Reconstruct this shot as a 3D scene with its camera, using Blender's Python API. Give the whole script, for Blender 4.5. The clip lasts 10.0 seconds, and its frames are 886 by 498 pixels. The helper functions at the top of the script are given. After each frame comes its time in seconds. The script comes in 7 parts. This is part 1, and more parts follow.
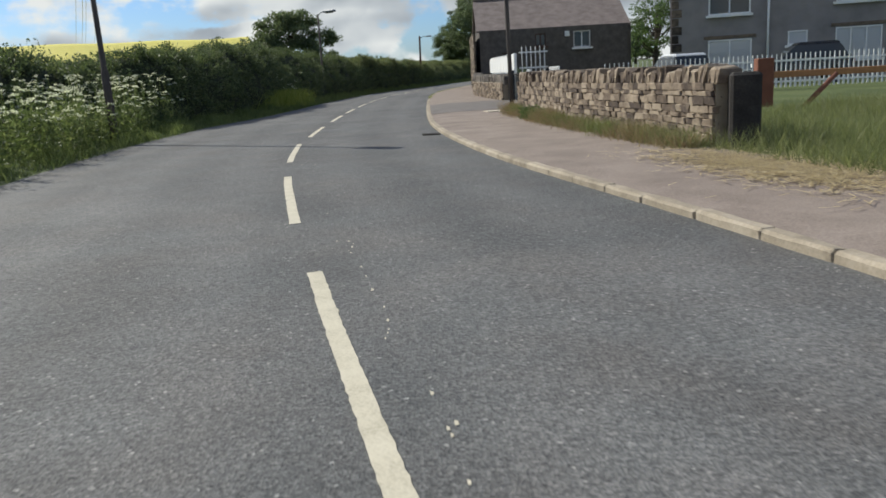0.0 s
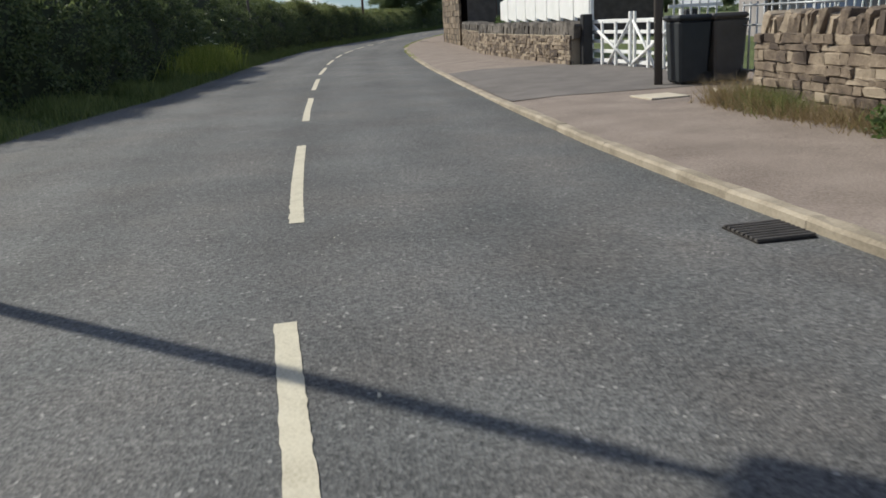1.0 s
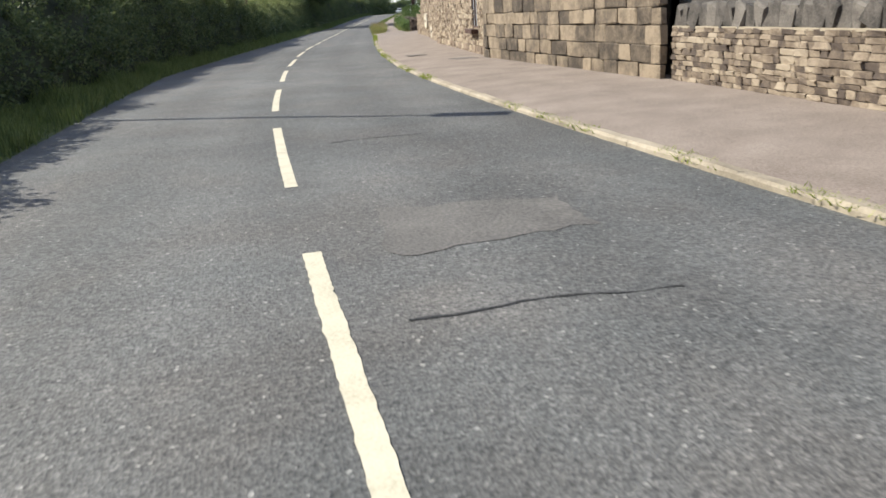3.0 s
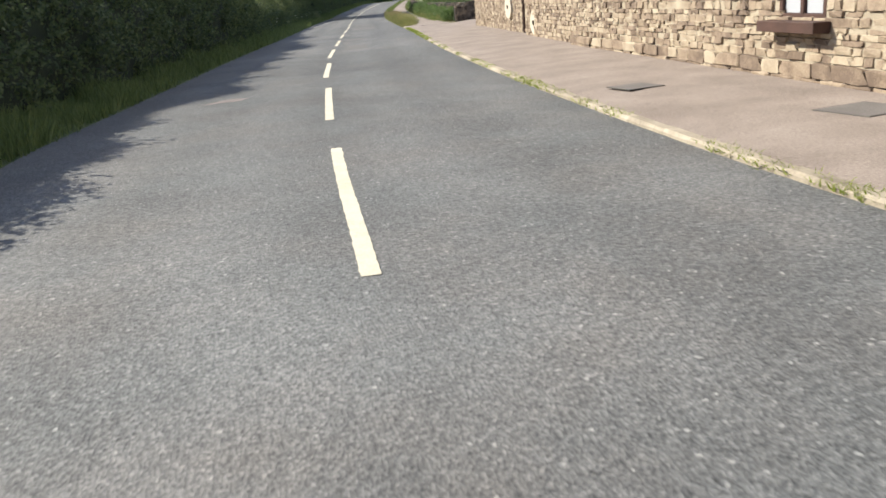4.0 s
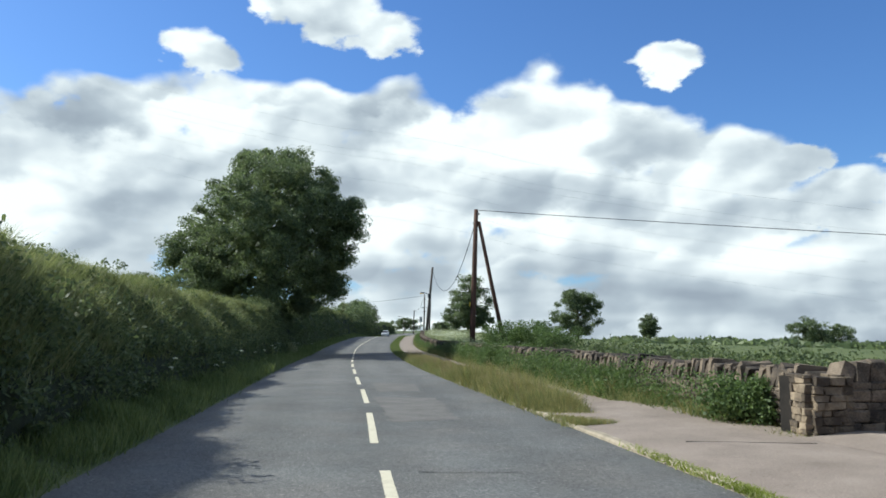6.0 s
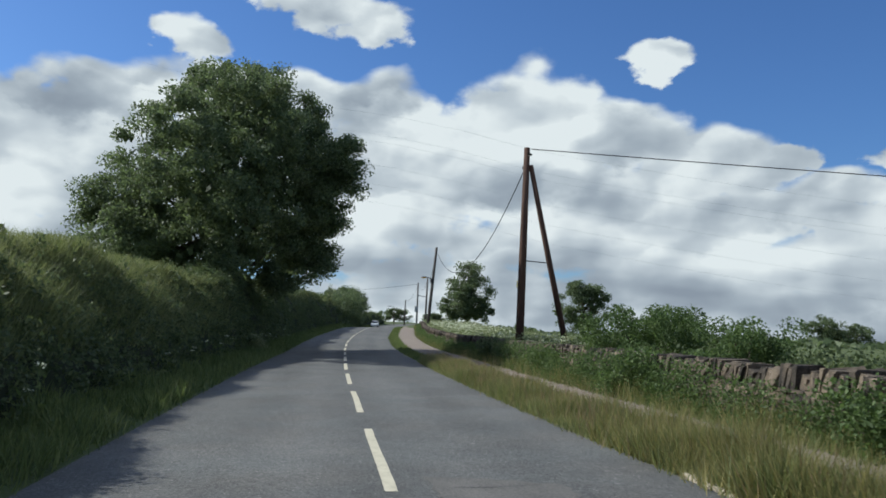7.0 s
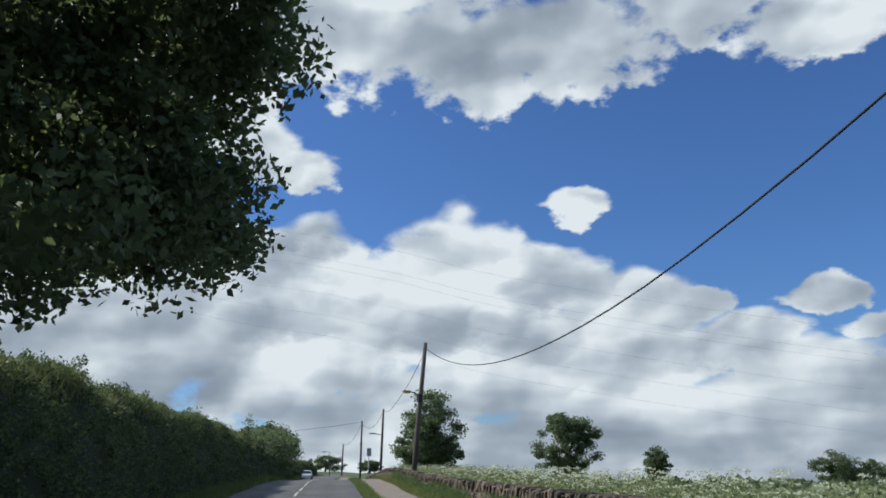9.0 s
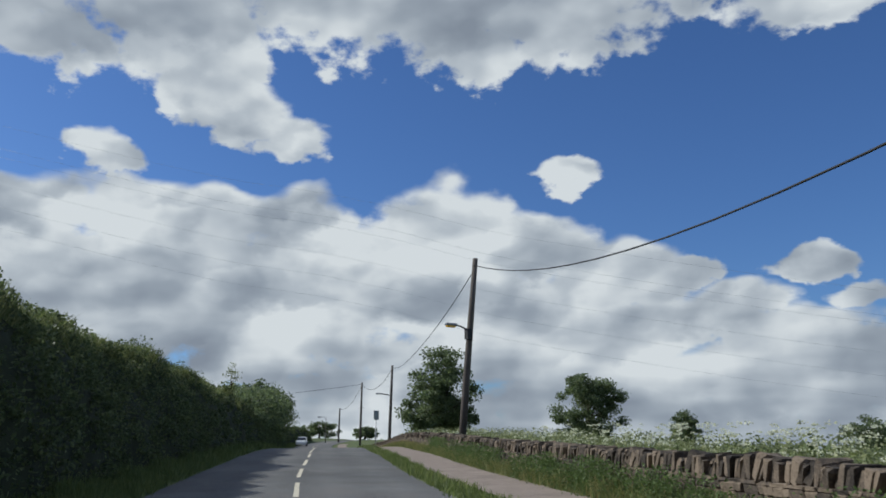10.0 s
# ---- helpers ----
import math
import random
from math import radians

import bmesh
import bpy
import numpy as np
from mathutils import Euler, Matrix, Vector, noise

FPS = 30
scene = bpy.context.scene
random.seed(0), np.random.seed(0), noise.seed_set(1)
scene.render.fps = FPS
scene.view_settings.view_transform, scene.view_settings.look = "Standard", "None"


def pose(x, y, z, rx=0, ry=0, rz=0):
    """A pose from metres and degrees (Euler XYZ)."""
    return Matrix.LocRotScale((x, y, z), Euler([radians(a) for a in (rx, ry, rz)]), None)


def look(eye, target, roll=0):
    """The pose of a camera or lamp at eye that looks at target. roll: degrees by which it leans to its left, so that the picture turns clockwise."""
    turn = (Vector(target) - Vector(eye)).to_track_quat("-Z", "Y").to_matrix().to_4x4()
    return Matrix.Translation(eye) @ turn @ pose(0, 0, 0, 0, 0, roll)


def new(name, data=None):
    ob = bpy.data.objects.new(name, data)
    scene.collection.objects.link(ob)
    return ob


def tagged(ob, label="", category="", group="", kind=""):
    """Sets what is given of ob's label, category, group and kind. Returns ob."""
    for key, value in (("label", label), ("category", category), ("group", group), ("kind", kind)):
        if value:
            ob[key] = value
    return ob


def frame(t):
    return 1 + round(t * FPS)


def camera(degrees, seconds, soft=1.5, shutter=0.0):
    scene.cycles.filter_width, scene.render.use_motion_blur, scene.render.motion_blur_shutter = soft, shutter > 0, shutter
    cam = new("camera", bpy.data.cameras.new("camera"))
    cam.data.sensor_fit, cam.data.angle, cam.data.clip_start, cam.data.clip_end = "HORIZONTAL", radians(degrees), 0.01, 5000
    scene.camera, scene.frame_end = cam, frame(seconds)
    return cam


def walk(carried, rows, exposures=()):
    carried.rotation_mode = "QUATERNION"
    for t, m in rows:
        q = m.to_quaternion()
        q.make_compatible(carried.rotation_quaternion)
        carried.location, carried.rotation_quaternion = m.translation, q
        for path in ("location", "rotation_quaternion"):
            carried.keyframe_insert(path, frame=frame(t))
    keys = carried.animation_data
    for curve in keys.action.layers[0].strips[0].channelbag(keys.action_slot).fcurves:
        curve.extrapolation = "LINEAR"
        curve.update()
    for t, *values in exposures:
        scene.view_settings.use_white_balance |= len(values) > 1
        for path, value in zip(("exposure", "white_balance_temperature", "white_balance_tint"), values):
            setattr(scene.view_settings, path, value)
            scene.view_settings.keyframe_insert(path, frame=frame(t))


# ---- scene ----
cam = camera(56.9, 10.0, soft=1.7, shutter=0.035)

# seconds, eye, heading to the left of +y, pitch, lean
PATH = [
    (0, (-0.400, -5.965, 1.323), 1.09, -12.11, -3.25),
    (0.3, (-1.368, -1.898, 1.318), -0.78, -12.63, -2.93),
    (0.5, (-1.916, 0.796, 1.324), -1.49, -13.91, -2.77),
    (0.7, (-2.424, 3.426, 1.322), -2.25, -14.71, -3.06),
    (1, (-3.155, 7.828, 1.335), -4.18, -15.60, -3.27),
    (1.3, (-3.721, 12.185, 1.343), -6.12, -16.53, -3.04),
    (1.5, (-4.076, 15.280, 1.332), -7.72, -17.09, -3.34),
    (2, (-4.653, 22.558, 1.331), -10.65, -17.27, -4.05),
    (2.3, (-4.862, 27.209, 1.331), -12.23, -16.59, -3.96),
    (2.5, (-4.942, 30.070, 1.329), -12.96, -16.39, -4.05),
    (2.7, (-4.999, 33.056, 1.313), -13.40, -16.17, -3.72),
    (3.8, (-4.661, 49.671, 1.329), -13.83, -16.96, -4.55),
    (4, (-4.478, 52.442, 1.320), -13.91, -17.15, -4.86),
    (4.2, (-4.241, 55.563, 1.322), -14.79, -17.82, -4.69),
    (4.5, (-3.837, 60.098, 1.311), -15.38, -18.14, -4.40),
    (4.7, (-3.500, 63.212, 1.293), -14.80, -16.24, -4.12),
    (5, (-2.965, 67.855, 1.297), -15.46, -10.47, -2.52),
    (5.2, (-2.594, 70.681, 1.300), -16.08, -6.0, -1.71),
    (5.5, (-1.897, 75.032, 1.310), -17.25, -0.39, -1.04),
    (6, (-0.707, 82.200, 1.331), -16.96, 6.00, 0.01),
    (6.2, (-0.228, 85.029, 1.328), -17.28, 6.03, 0.61),
    (7.3, (2.705, 102.218, 1.335), -18.20, 5.38, 1.48),
    (7.5, (3.268, 105.433, 1.348), -18.73, 6.05, 1.61),
    (7.7, (3.919, 108.859, 1.377), -19.30, 7.23, 1.19),
    (8, (4.800, 113.760, 1.382), -20.30, 9.44, 0.75),
    (8.2, (5.406, 117.108, 1.381), -20.95, 10.85, 0.51),
    (8.5, (6.504, 122.171, 1.366), -21.78, 13.19, 0.02),
    (8.8, (7.493, 127.374, 1.357), -22.56, 14.69, -0.38),
    (9, (8.176, 130.773, 1.353), -22.93, 15.51, -0.34),
    (9.5, (9.996, 138.906, 1.356), -23.24, 15.08, -0.34),
    (10, (11.464, 146.561, 1.360), -23.59, 13.33, -0.36),
]


def aim(eye, yaw, pitch, roll):
    a, b = radians(yaw), radians(pitch)
    way = Vector((-math.sin(a) * math.cos(b), math.cos(a) * math.cos(b), math.sin(b)))
    return look(eye, Vector(eye) + way, roll)


walk(cam, [(t, aim(eye, yaw, pitch, roll)) for t, eye, yaw, pitch, roll in PATH],
     exposures=[(0, 0.14, 6400, 6), (0.5, -0.14, 6420, 6), (1.0, 0.07, 6500, 6), (1.3, 0.25, 6550, 7), (2.0, 0.72, 6550, 7), (2.5, 0.74, 6480, 6), (4.0, 0.97, 6580, 7), (4.7, 1.12, 6450, 5), (5.0, 1.14, 6400, 5), (5.2, 1.0, 6300, 4), (5.6, 0.65, 6150, 2), (6.2, 0.5, 6050, 1), (7.3, 0.05, 5980, 4), (8.2, 0.1, 5930, 5), (9.2, 0.08, 5930, 5), (10.0, -0.12, 6000, 6)])

# ---- light: sun ahead to the left, high summer clouds ----
SUN = Vector((-0.808, 0.59, 0.0)).normalized()
SUN_UP = radians(37)
sun_way = SUN * math.cos(SUN_UP) + Vector((0, 0, math.sin(SUN_UP)))
sun = new("sun", bpy.data.lights.new("sun", "SUN"))
sun.data.energy, sun.data.angle, sun.data.color = 5.0, radians(0.4), (1.0, 0.94, 0.84)
sun.matrix_world = look(sun_way * 50, (0, 0, 0))

# Clouds: azimuth, elevation, half width and half height in degrees.
CLOUDS = [
    (-4.5, 27.7, 6.3, 4.3), (4.2, 27.4, 7.8, 4.3), (13.5, 30.2, 7.8, 4.3), (22.3, 28.7, 6.3, 3.9), (27, 26.3, 3.1, 2.4),
    (32.8, 29.4, 8.6, 3.9), (43.3, 31, 7.8, 3.1), (50.5, 27.9, 5.5, 2.4), (19.5, 37.2, 35, 6.3),
    (6.1, 23.3, 3.5, 2.4), (9, 21.8, 4.3, 2.5), (12.7, 20.8, 3.1, 1.8), (-0.2, 18.8, 2.7, 2), (32.8, 18.2, 2.9, 1.6),
    (-4.2, 14.3, 7.8, 2.9), (5.3, 14.5, 7.8, 3.3), (13.4, 15, 4.7, 2.7), (22.7, 14.7, 6.7, 3.7), (29.1, 12.6, 5.9, 3.1),
    (36.5, 10.8, 6, 3), (42.9, 8.2, 5.1, 2.4), (47.8, 6.1, 7.1, 2.4), (8.3, 8.6, 19.6, 6.0), (27.8, 7.2, 15.7, 5.6), (14, 12.4, 16, 3.4), (0, 10.5, 12, 4.6),
    (44.2, 3.8, 13.7, 2.7), (48.3, 11, 2.4, 1.2), (41.2, 11.6, 2.2, 1.1), (51, 8.7, 2.4, 1.2), (36, 1.0, 36, 4.2), (-14, 3.0, 7, 1.2), (-9, 12.5, 6, 3), (-7, 7.5, 10, 5.5), (-15, 9, 9, 5), (-20, 14, 8, 5),
]


def socket(tree, node, value):
    """A node's number socket: a link or a plain value."""
    if isinstance(value, (int, float)):
        node.default_value = value
    else:
        tree.links.new(value, node)


def calc(tree, op, a, b=0.0, c=0.0, clamp=False):
    n = tree.nodes.new("ShaderNodeMath")
    n.operation, n.use_clamp = op, clamp
    for k, v in enumerate((a, b, c)):
        socket(tree, n.inputs[k], v)
    return n.outputs[0]


def fractal(tree, vector, scale, detail=4.0, rough=0.55, dims="3D"):
    n = tree.nodes.new("ShaderNodeTexNoise")
    n.noise_dimensions = dims
    n.inputs["Scale"].default_value, n.inputs["Detail"].default_value, n.inputs["Roughness"].default_value = scale, detail, rough
    tree.links.new(vector, n.inputs["Vector"])
    return n.outputs["Fac"]


def ramp(tree, value, stops):
    n = tree.nodes.new("ShaderNodeValToRGB")
    while len(n.color_ramp.elements) < len(stops):
        n.color_ramp.elements.new(0.5)
    for e, (p, c) in zip(n.color_ramp.elements, stops):
        e.position, e.color = p, (*c, 1) if len(c) == 3 else c
    tree.links.new(value, n.inputs[0])
    return n.outputs[0]


def mixed(tree, fac, a, b):
    n = tree.nodes.new("ShaderNodeMix")
    n.data_type = "RGBA"
    for k, v in ((0, fac), (6, a), (7, b)):
        if isinstance(v, tuple):
            n.inputs[k].default_value = (*v, 1)
        elif isinstance(v, (int, float)):
            n.inputs[k].default_value = v
        else:
            tree.links.new(v, n.inputs[k])
    return n.outputs[2]


def build_world():
    world = bpy.data.worlds.new("sky")
    scene.world = world
    world.use_nodes = True
    tree = world.node_tree
    tree.nodes.clear()
    out, bg = tree.nodes.new("ShaderNodeOutputWorld"), tree.nodes.new("ShaderNodeBackground")
    sky = tree.nodes.new("ShaderNodeTexSky")
    sky.sky_type, sky.sun_disc = "NISHITA", False
    sky.sun_elevation, sky.sun_rotation = SUN_UP, math.atan2(SUN.x, SUN.y)
    sky.air_density, sky.dust_density, sky.ozone_density = 1.0, 0.6, 2.5
    co = tree.nodes.new("ShaderNodeTexCoord").outputs["Generated"]
    sep = tree.nodes.new("ShaderNodeSeparateXYZ")
    tree.links.new(co, sep.inputs[0])
    az = calc(tree, "MULTIPLY", calc(tree, "ARCTAN2", sep.outputs[0], sep.outputs[1]), 57.2958)
    el = calc(tree, "MULTIPLY", calc(tree, "ARCSINE", sep.outputs[2]), 57.2958)
    flat = tree.nodes.new("ShaderNodeCombineXYZ")
    tree.links.new(az, flat.inputs[0])
    tree.links.new(calc(tree, "MULTIPLY", el, 1.5), flat.inputs[1])
    v = flat.outputs[0]
    warp_a, warp_b = fractal(tree, v, 0.16, 6, 0.55), fractal(tree, v, 0.21, 6, 0.55)
    a = calc(tree, "MULTIPLY_ADD", calc(tree, "SUBTRACT", warp_a, 0.5), 6.0, az)
    e = calc(tree, "MULTIPLY_ADD", calc(tree, "SUBTRACT", warp_b, 0.5), 4.6, el)
    body = None
    for ca, ce, w, h in CLOUDS:
        p = calc(tree, "DIVIDE", calc(tree, "SUBTRACT", a, ca), w)
        q = calc(tree, "DIVIDE", calc(tree, "SUBTRACT", e, ce), h)
        r = calc(tree, "SUBTRACT", 1.0, calc(tree, "ADD", calc(tree, "MULTIPLY", p, p), calc(tree, "MULTIPLY", q, q)))
        body = r if body is None else calc(tree, "SMOOTH_MAX", body, r, 0.2)
    # broken cloud added over the unseen rest of the sky, to brighten the shade
    away = calc(tree, "ABSOLUTE", calc(tree, "SUBTRACT", a, 20.0))
    body = calc(tree, "MAXIMUM", body, calc(tree, "MINIMUM", calc(tree, "MULTIPLY_ADD", away, 0.06, -2.6), 0.1))
    puff = tree.nodes.new("ShaderNodeTexVoronoi")
    puff.feature = "SMOOTH_F1"
    puff.inputs["Scale"].default_value, puff.inputs["Detail"].default_value, puff.inputs["Roughness"].default_value = 0.17, 2.5, 0.5
    puff.inputs["Smoothness"].default_value = 0.8
    tree.links.new(v, puff.inputs["Vector"])
    heap = calc(tree, "ADD", calc(tree, "MULTIPLY", puff.outputs["Distance"], -0.75), calc(tree, "MULTIPLY", fractal(tree, v, 0.14, 6, 0.52), 0.95))
    body = calc(tree, "MAXIMUM", calc(tree, "MINIMUM", body, 0.95), -1.6)
    dens = calc(tree, "ADD", body, calc(tree, "MULTIPLY_ADD", heap, 1.3, 0.12))
    dens = calc(tree, "MULTIPLY_ADD", calc(tree, "SUBTRACT", fractal(tree, v, 0.42, 5, 0.55), 0.5), 1.35, dens)
    n = tree.nodes.new("ShaderNodeMapRange")
    n.interpolation_type = "SMOOTHSTEP"
    n.inputs[1].default_value, n.inputs[2].default_value = -0.18, 0.32
    tree.links.new(dens, n.inputs[0])
    mask = n.outputs[0]

    # relief: soft billows, each read here and a step towards the sun
    def moved_by(step_az, step_el, wide=1.0):
        at = tree.nodes.new("ShaderNodeVectorMath")
        at.operation = "MULTIPLY_ADD"
        tree.links.new(v, at.inputs[0])
        at.inputs[1].default_value = (wide, 1.0, 1.0)
        at.inputs[2].default_value = (step_az * wide, step_el * 1.5, 0)
        return at.outputs[0]

    def relief(scale, step, detail, rough):
        here, there = fractal(tree, moved_by(0, 0), scale, detail, rough), fractal(tree, moved_by(-step, step), scale, detail, rough)
        return calc(tree, "SUBTRACT", here, there)

    # heaps: every billow is lit on its sunward side
    warped = tree.nodes.new("ShaderNodeCombineXYZ")
    tree.links.new(a, warped.inputs[0])
    tree.links.new(calc(tree, "MULTIPLY", e, 1.5), warped.inputs[1])

    def billows(scale):
        cell = tree.nodes.new("ShaderNodeTexVoronoi")
        cell.feature = "SMOOTH_F1"
        cell.inputs["Scale"].default_value, cell.inputs["Smoothness"].default_value = scale, 0.55
        tree.links.new(warped.outputs[0], cell.inputs["Vector"])
        off, dot = tree.nodes.new("ShaderNodeVectorMath"), tree.nodes.new("ShaderNodeVectorMath")
        off.operation, dot.operation = "SUBTRACT", "DOT_PRODUCT"
        tree.links.new(warped.outputs[0], off.inputs[0])
        tree.links.new(cell.outputs["Position"], off.inputs[1])
        tree.links.new(off.outputs[0], dot.inputs[0])
        dot.inputs[1].default_value = (-0.55 * scale, 0.83 * scale, 0)
        return dot.outputs["Value"]

    low = calc(tree, "MULTIPLY_ADD", el, -0.075, 1.2, clamp=True)
    streaks = fractal(tree, moved_by(0, 0, 0.2), 0.17, 3, 0.5)
    banks = fractal(tree, moved_by(7, 3, 0.5), 0.07, 3, 0.5)
    lit = calc(tree, "MULTIPLY_ADD", relief(0.085, 1.8, 2.0, 0.4), 2.2, 0.73)
    lit = calc(tree, "MULTIPLY_ADD", relief(0.26, 0.8, 2.0, 0.4), 0.8, lit)
    heaps = calc(tree, "ADD", calc(tree, "MULTIPLY", billows(0.13), 0.75), calc(tree, "MULTIPLY", billows(0.3), 0.3))
    high = calc(tree, "MULTIPLY_ADD", el, 0.14, -3.0, clamp=True)
    lit = calc(tree, "MULTIPLY_ADD", heaps, calc(tree, "MULTIPLY_ADD", high, -0.7, calc(tree, "MULTIPLY_ADD", low, -0.45, 1.0)), lit)
    lit = calc(tree, "MULTIPLY_ADD", calc(tree, "SUBTRACT", banks, 0.5), -1.15, lit)
    lit = calc(tree, "SUBTRACT", lit, calc(tree, "MULTIPLY", low, calc(tree, "MULTIPLY_ADD", streaks, 2.3, -0.95)))
    # the high cloud is thick and grey inside, white at its rims
    full = tree.nodes.new("ShaderNodeMapRange")
    full.interpolation_type = "SMOOTHSTEP"
    full.inputs[1].default_value, full.inputs[2].default_value = -0.15, 0.95
    tree.links.new(calc(tree, "MULTIPLY_ADD", calc(tree, "SUBTRACT", fractal(tree, v, 0.1, 3, 0.5), 0.5), 1.6, body), full.inputs[0])
    thick = full.outputs[0]
    lit = calc(tree, "MULTIPLY_ADD", calc(tree, "SUBTRACT", 1.0, thick), 0.2, lit)
    lit = calc(tree, "SUBTRACT", lit, calc(tree, "MULTIPLY", thick, calc(tree, "MULTIPLY_ADD", high, 0.11, 0.03)), clamp=True)
    white = ramp(tree, lit, [(0.0, (0.40, 0.44, 0.51)), (0.35, (0.54, 0.585, 0.65)), (0.7, (0.81, 0.845, 0.885)), (1.0, (1.16, 1.165, 1.15))])
    tint = tree.nodes.new("ShaderNodeMix")
    tint.data_type, tint.blend_type = "RGBA", "MULTIPLY"
    tint.inputs[0].default_value = 1.0
    tint.inputs[7].default_value = (0.085, 0.111, 0.158, 1)
    tree.links.new(sky.outputs[0], tint.inputs[6])
    tree.links.new(mixed(tree, mask, tint.outputs[2], white), bg.inputs["Color"])
    bg.inputs["Strength"].default_value = 0.64
    tree.links.new(bg.outputs[0], out.inputs[0])


build_world()


# ---- materials ----
def material(name, colours, scale=6.0, rough=0.9, bump=0.3, bump_scale=40.0, detail=5.0, spread=0.0, metal=0.0, stretch=(1, 1, 1), fine=0.35, depth=0.02, spec=0.3):
    """Stops of colour over two scales of noise; spread: how far single pieces differ."""
    m = bpy.data.materials.new(name)
    m.use_nodes = True
    tree = m.node_tree
    b = tree.nodes["Principled BSDF"]
    pos = tree.nodes.new("ShaderNodeTexCoord").outputs["Object"] if spread < 0 else tree.nodes.new("ShaderNodeNewGeometry").outputs["Position"]
    mp = tree.nodes.new("ShaderNodeMapping")
    mp.inputs["Scale"].default_value = stretch
    tree.links.new(pos, mp.inputs[0])
    big = fractal(tree, mp.outputs[0], scale, detail)
    small = fractal(tree, mp.outputs[0], bump_scale, 3)
    val = calc(tree, "ADD", calc(tree, "MULTIPLY", big, 1 - fine), calc(tree, "MULTIPLY", small, fine))
    if spread:
        info, geo = tree.nodes.new("ShaderNodeObjectInfo"), tree.nodes.new("ShaderNodeNewGeometry")
        each = calc(tree, "FRACT", calc(tree, "ADD", info.outputs["Random"], geo.outputs["Random Per Island"]))
        val = calc(tree, "ADD", val, calc(tree, "MULTIPLY", calc(tree, "SUBTRACT", each, 0.5), abs(spread)))
    n = len(colours)
    stops = [(0.3 + 0.4 * k / max(1, n - 1), c) for k, c in enumerate(colours)]
    tree.links.new(ramp(tree, val, stops), b.inputs["Base Color"])
    b.inputs["Roughness"].default_value, b.inputs["Metallic"].default_value = rough, metal
    b.inputs["Specular IOR Level"].default_value = spec
    if bump:
        bn = tree.nodes.new("ShaderNodeBump")
        bn.inputs["Strength"].default_value, bn.inputs["Distance"].default_value = bump, depth
        tree.links.new(small, bn.inputs["Height"])
        tree.links.new(bn.outputs[0], b.inputs["Normal"])
    return m


def leafy(name, dark, mid, light, glow=0.35, rough=0.6, spec=0.25):
    """Leaves: three greens that differ from leaf to leaf, with light passing through."""
    m = bpy.data.materials.new(name)
    m.use_nodes = True
    tree = m.node_tree
    b, out = tree.nodes["Principled BSDF"], tree.nodes["Material Output"]
    geo = tree.nodes.new("ShaderNodeNewGeometry")
    patch = fractal(tree, geo.outputs["Position"], 0.9, 3)
    val = calc(tree, "ADD", calc(tree, "MULTIPLY", geo.outputs["Random Per Island"], 0.5), calc(tree, "MULTIPLY", patch, 0.5))
    colour = ramp(tree, val, [(0.15, dark), (0.5, mid), (0.85, light)])
    tree.links.new(colour, b.inputs["Base Color"])
    b.inputs["Roughness"].default_value = rough
    b.inputs["Specular IOR Level"].default_value = spec
    t = tree.nodes.new("ShaderNodeBsdfTranslucent")
    through_leaf = tree.nodes.new("ShaderNodeMix")
    through_leaf.data_type, through_leaf.blend_type = "RGBA", "MULTIPLY"
    through_leaf.inputs[0].default_value, through_leaf.inputs[7].default_value = 1.0, (1.2, 1.25, 1.0, 1)
    tree.links.new(colour, through_leaf.inputs[6])
    tree.links.new(through_leaf.outputs[2], t.inputs[0])
    mix = tree.nodes.new("ShaderNodeMixShader")
    mix.inputs[0].default_value = glow
    tree.links.new(b.outputs[0], mix.inputs[1])
    tree.links.new(t.outputs[0], mix.inputs[2])
    tree.links.new(mix.outputs[0], out.inputs[0])
    return m


def glassy(name, colour=(0.03, 0.035, 0.04)):
    m = bpy.data.materials.new(name)
    m.use_nodes = True
    b = m.node_tree.nodes["Principled BSDF"]
    b.inputs["Base Color"].default_value, b.inputs["Roughness"].default_value = (*colour, 1), 0.06
    b.inputs["Specular IOR Level"].default_value = 0.6
    return m


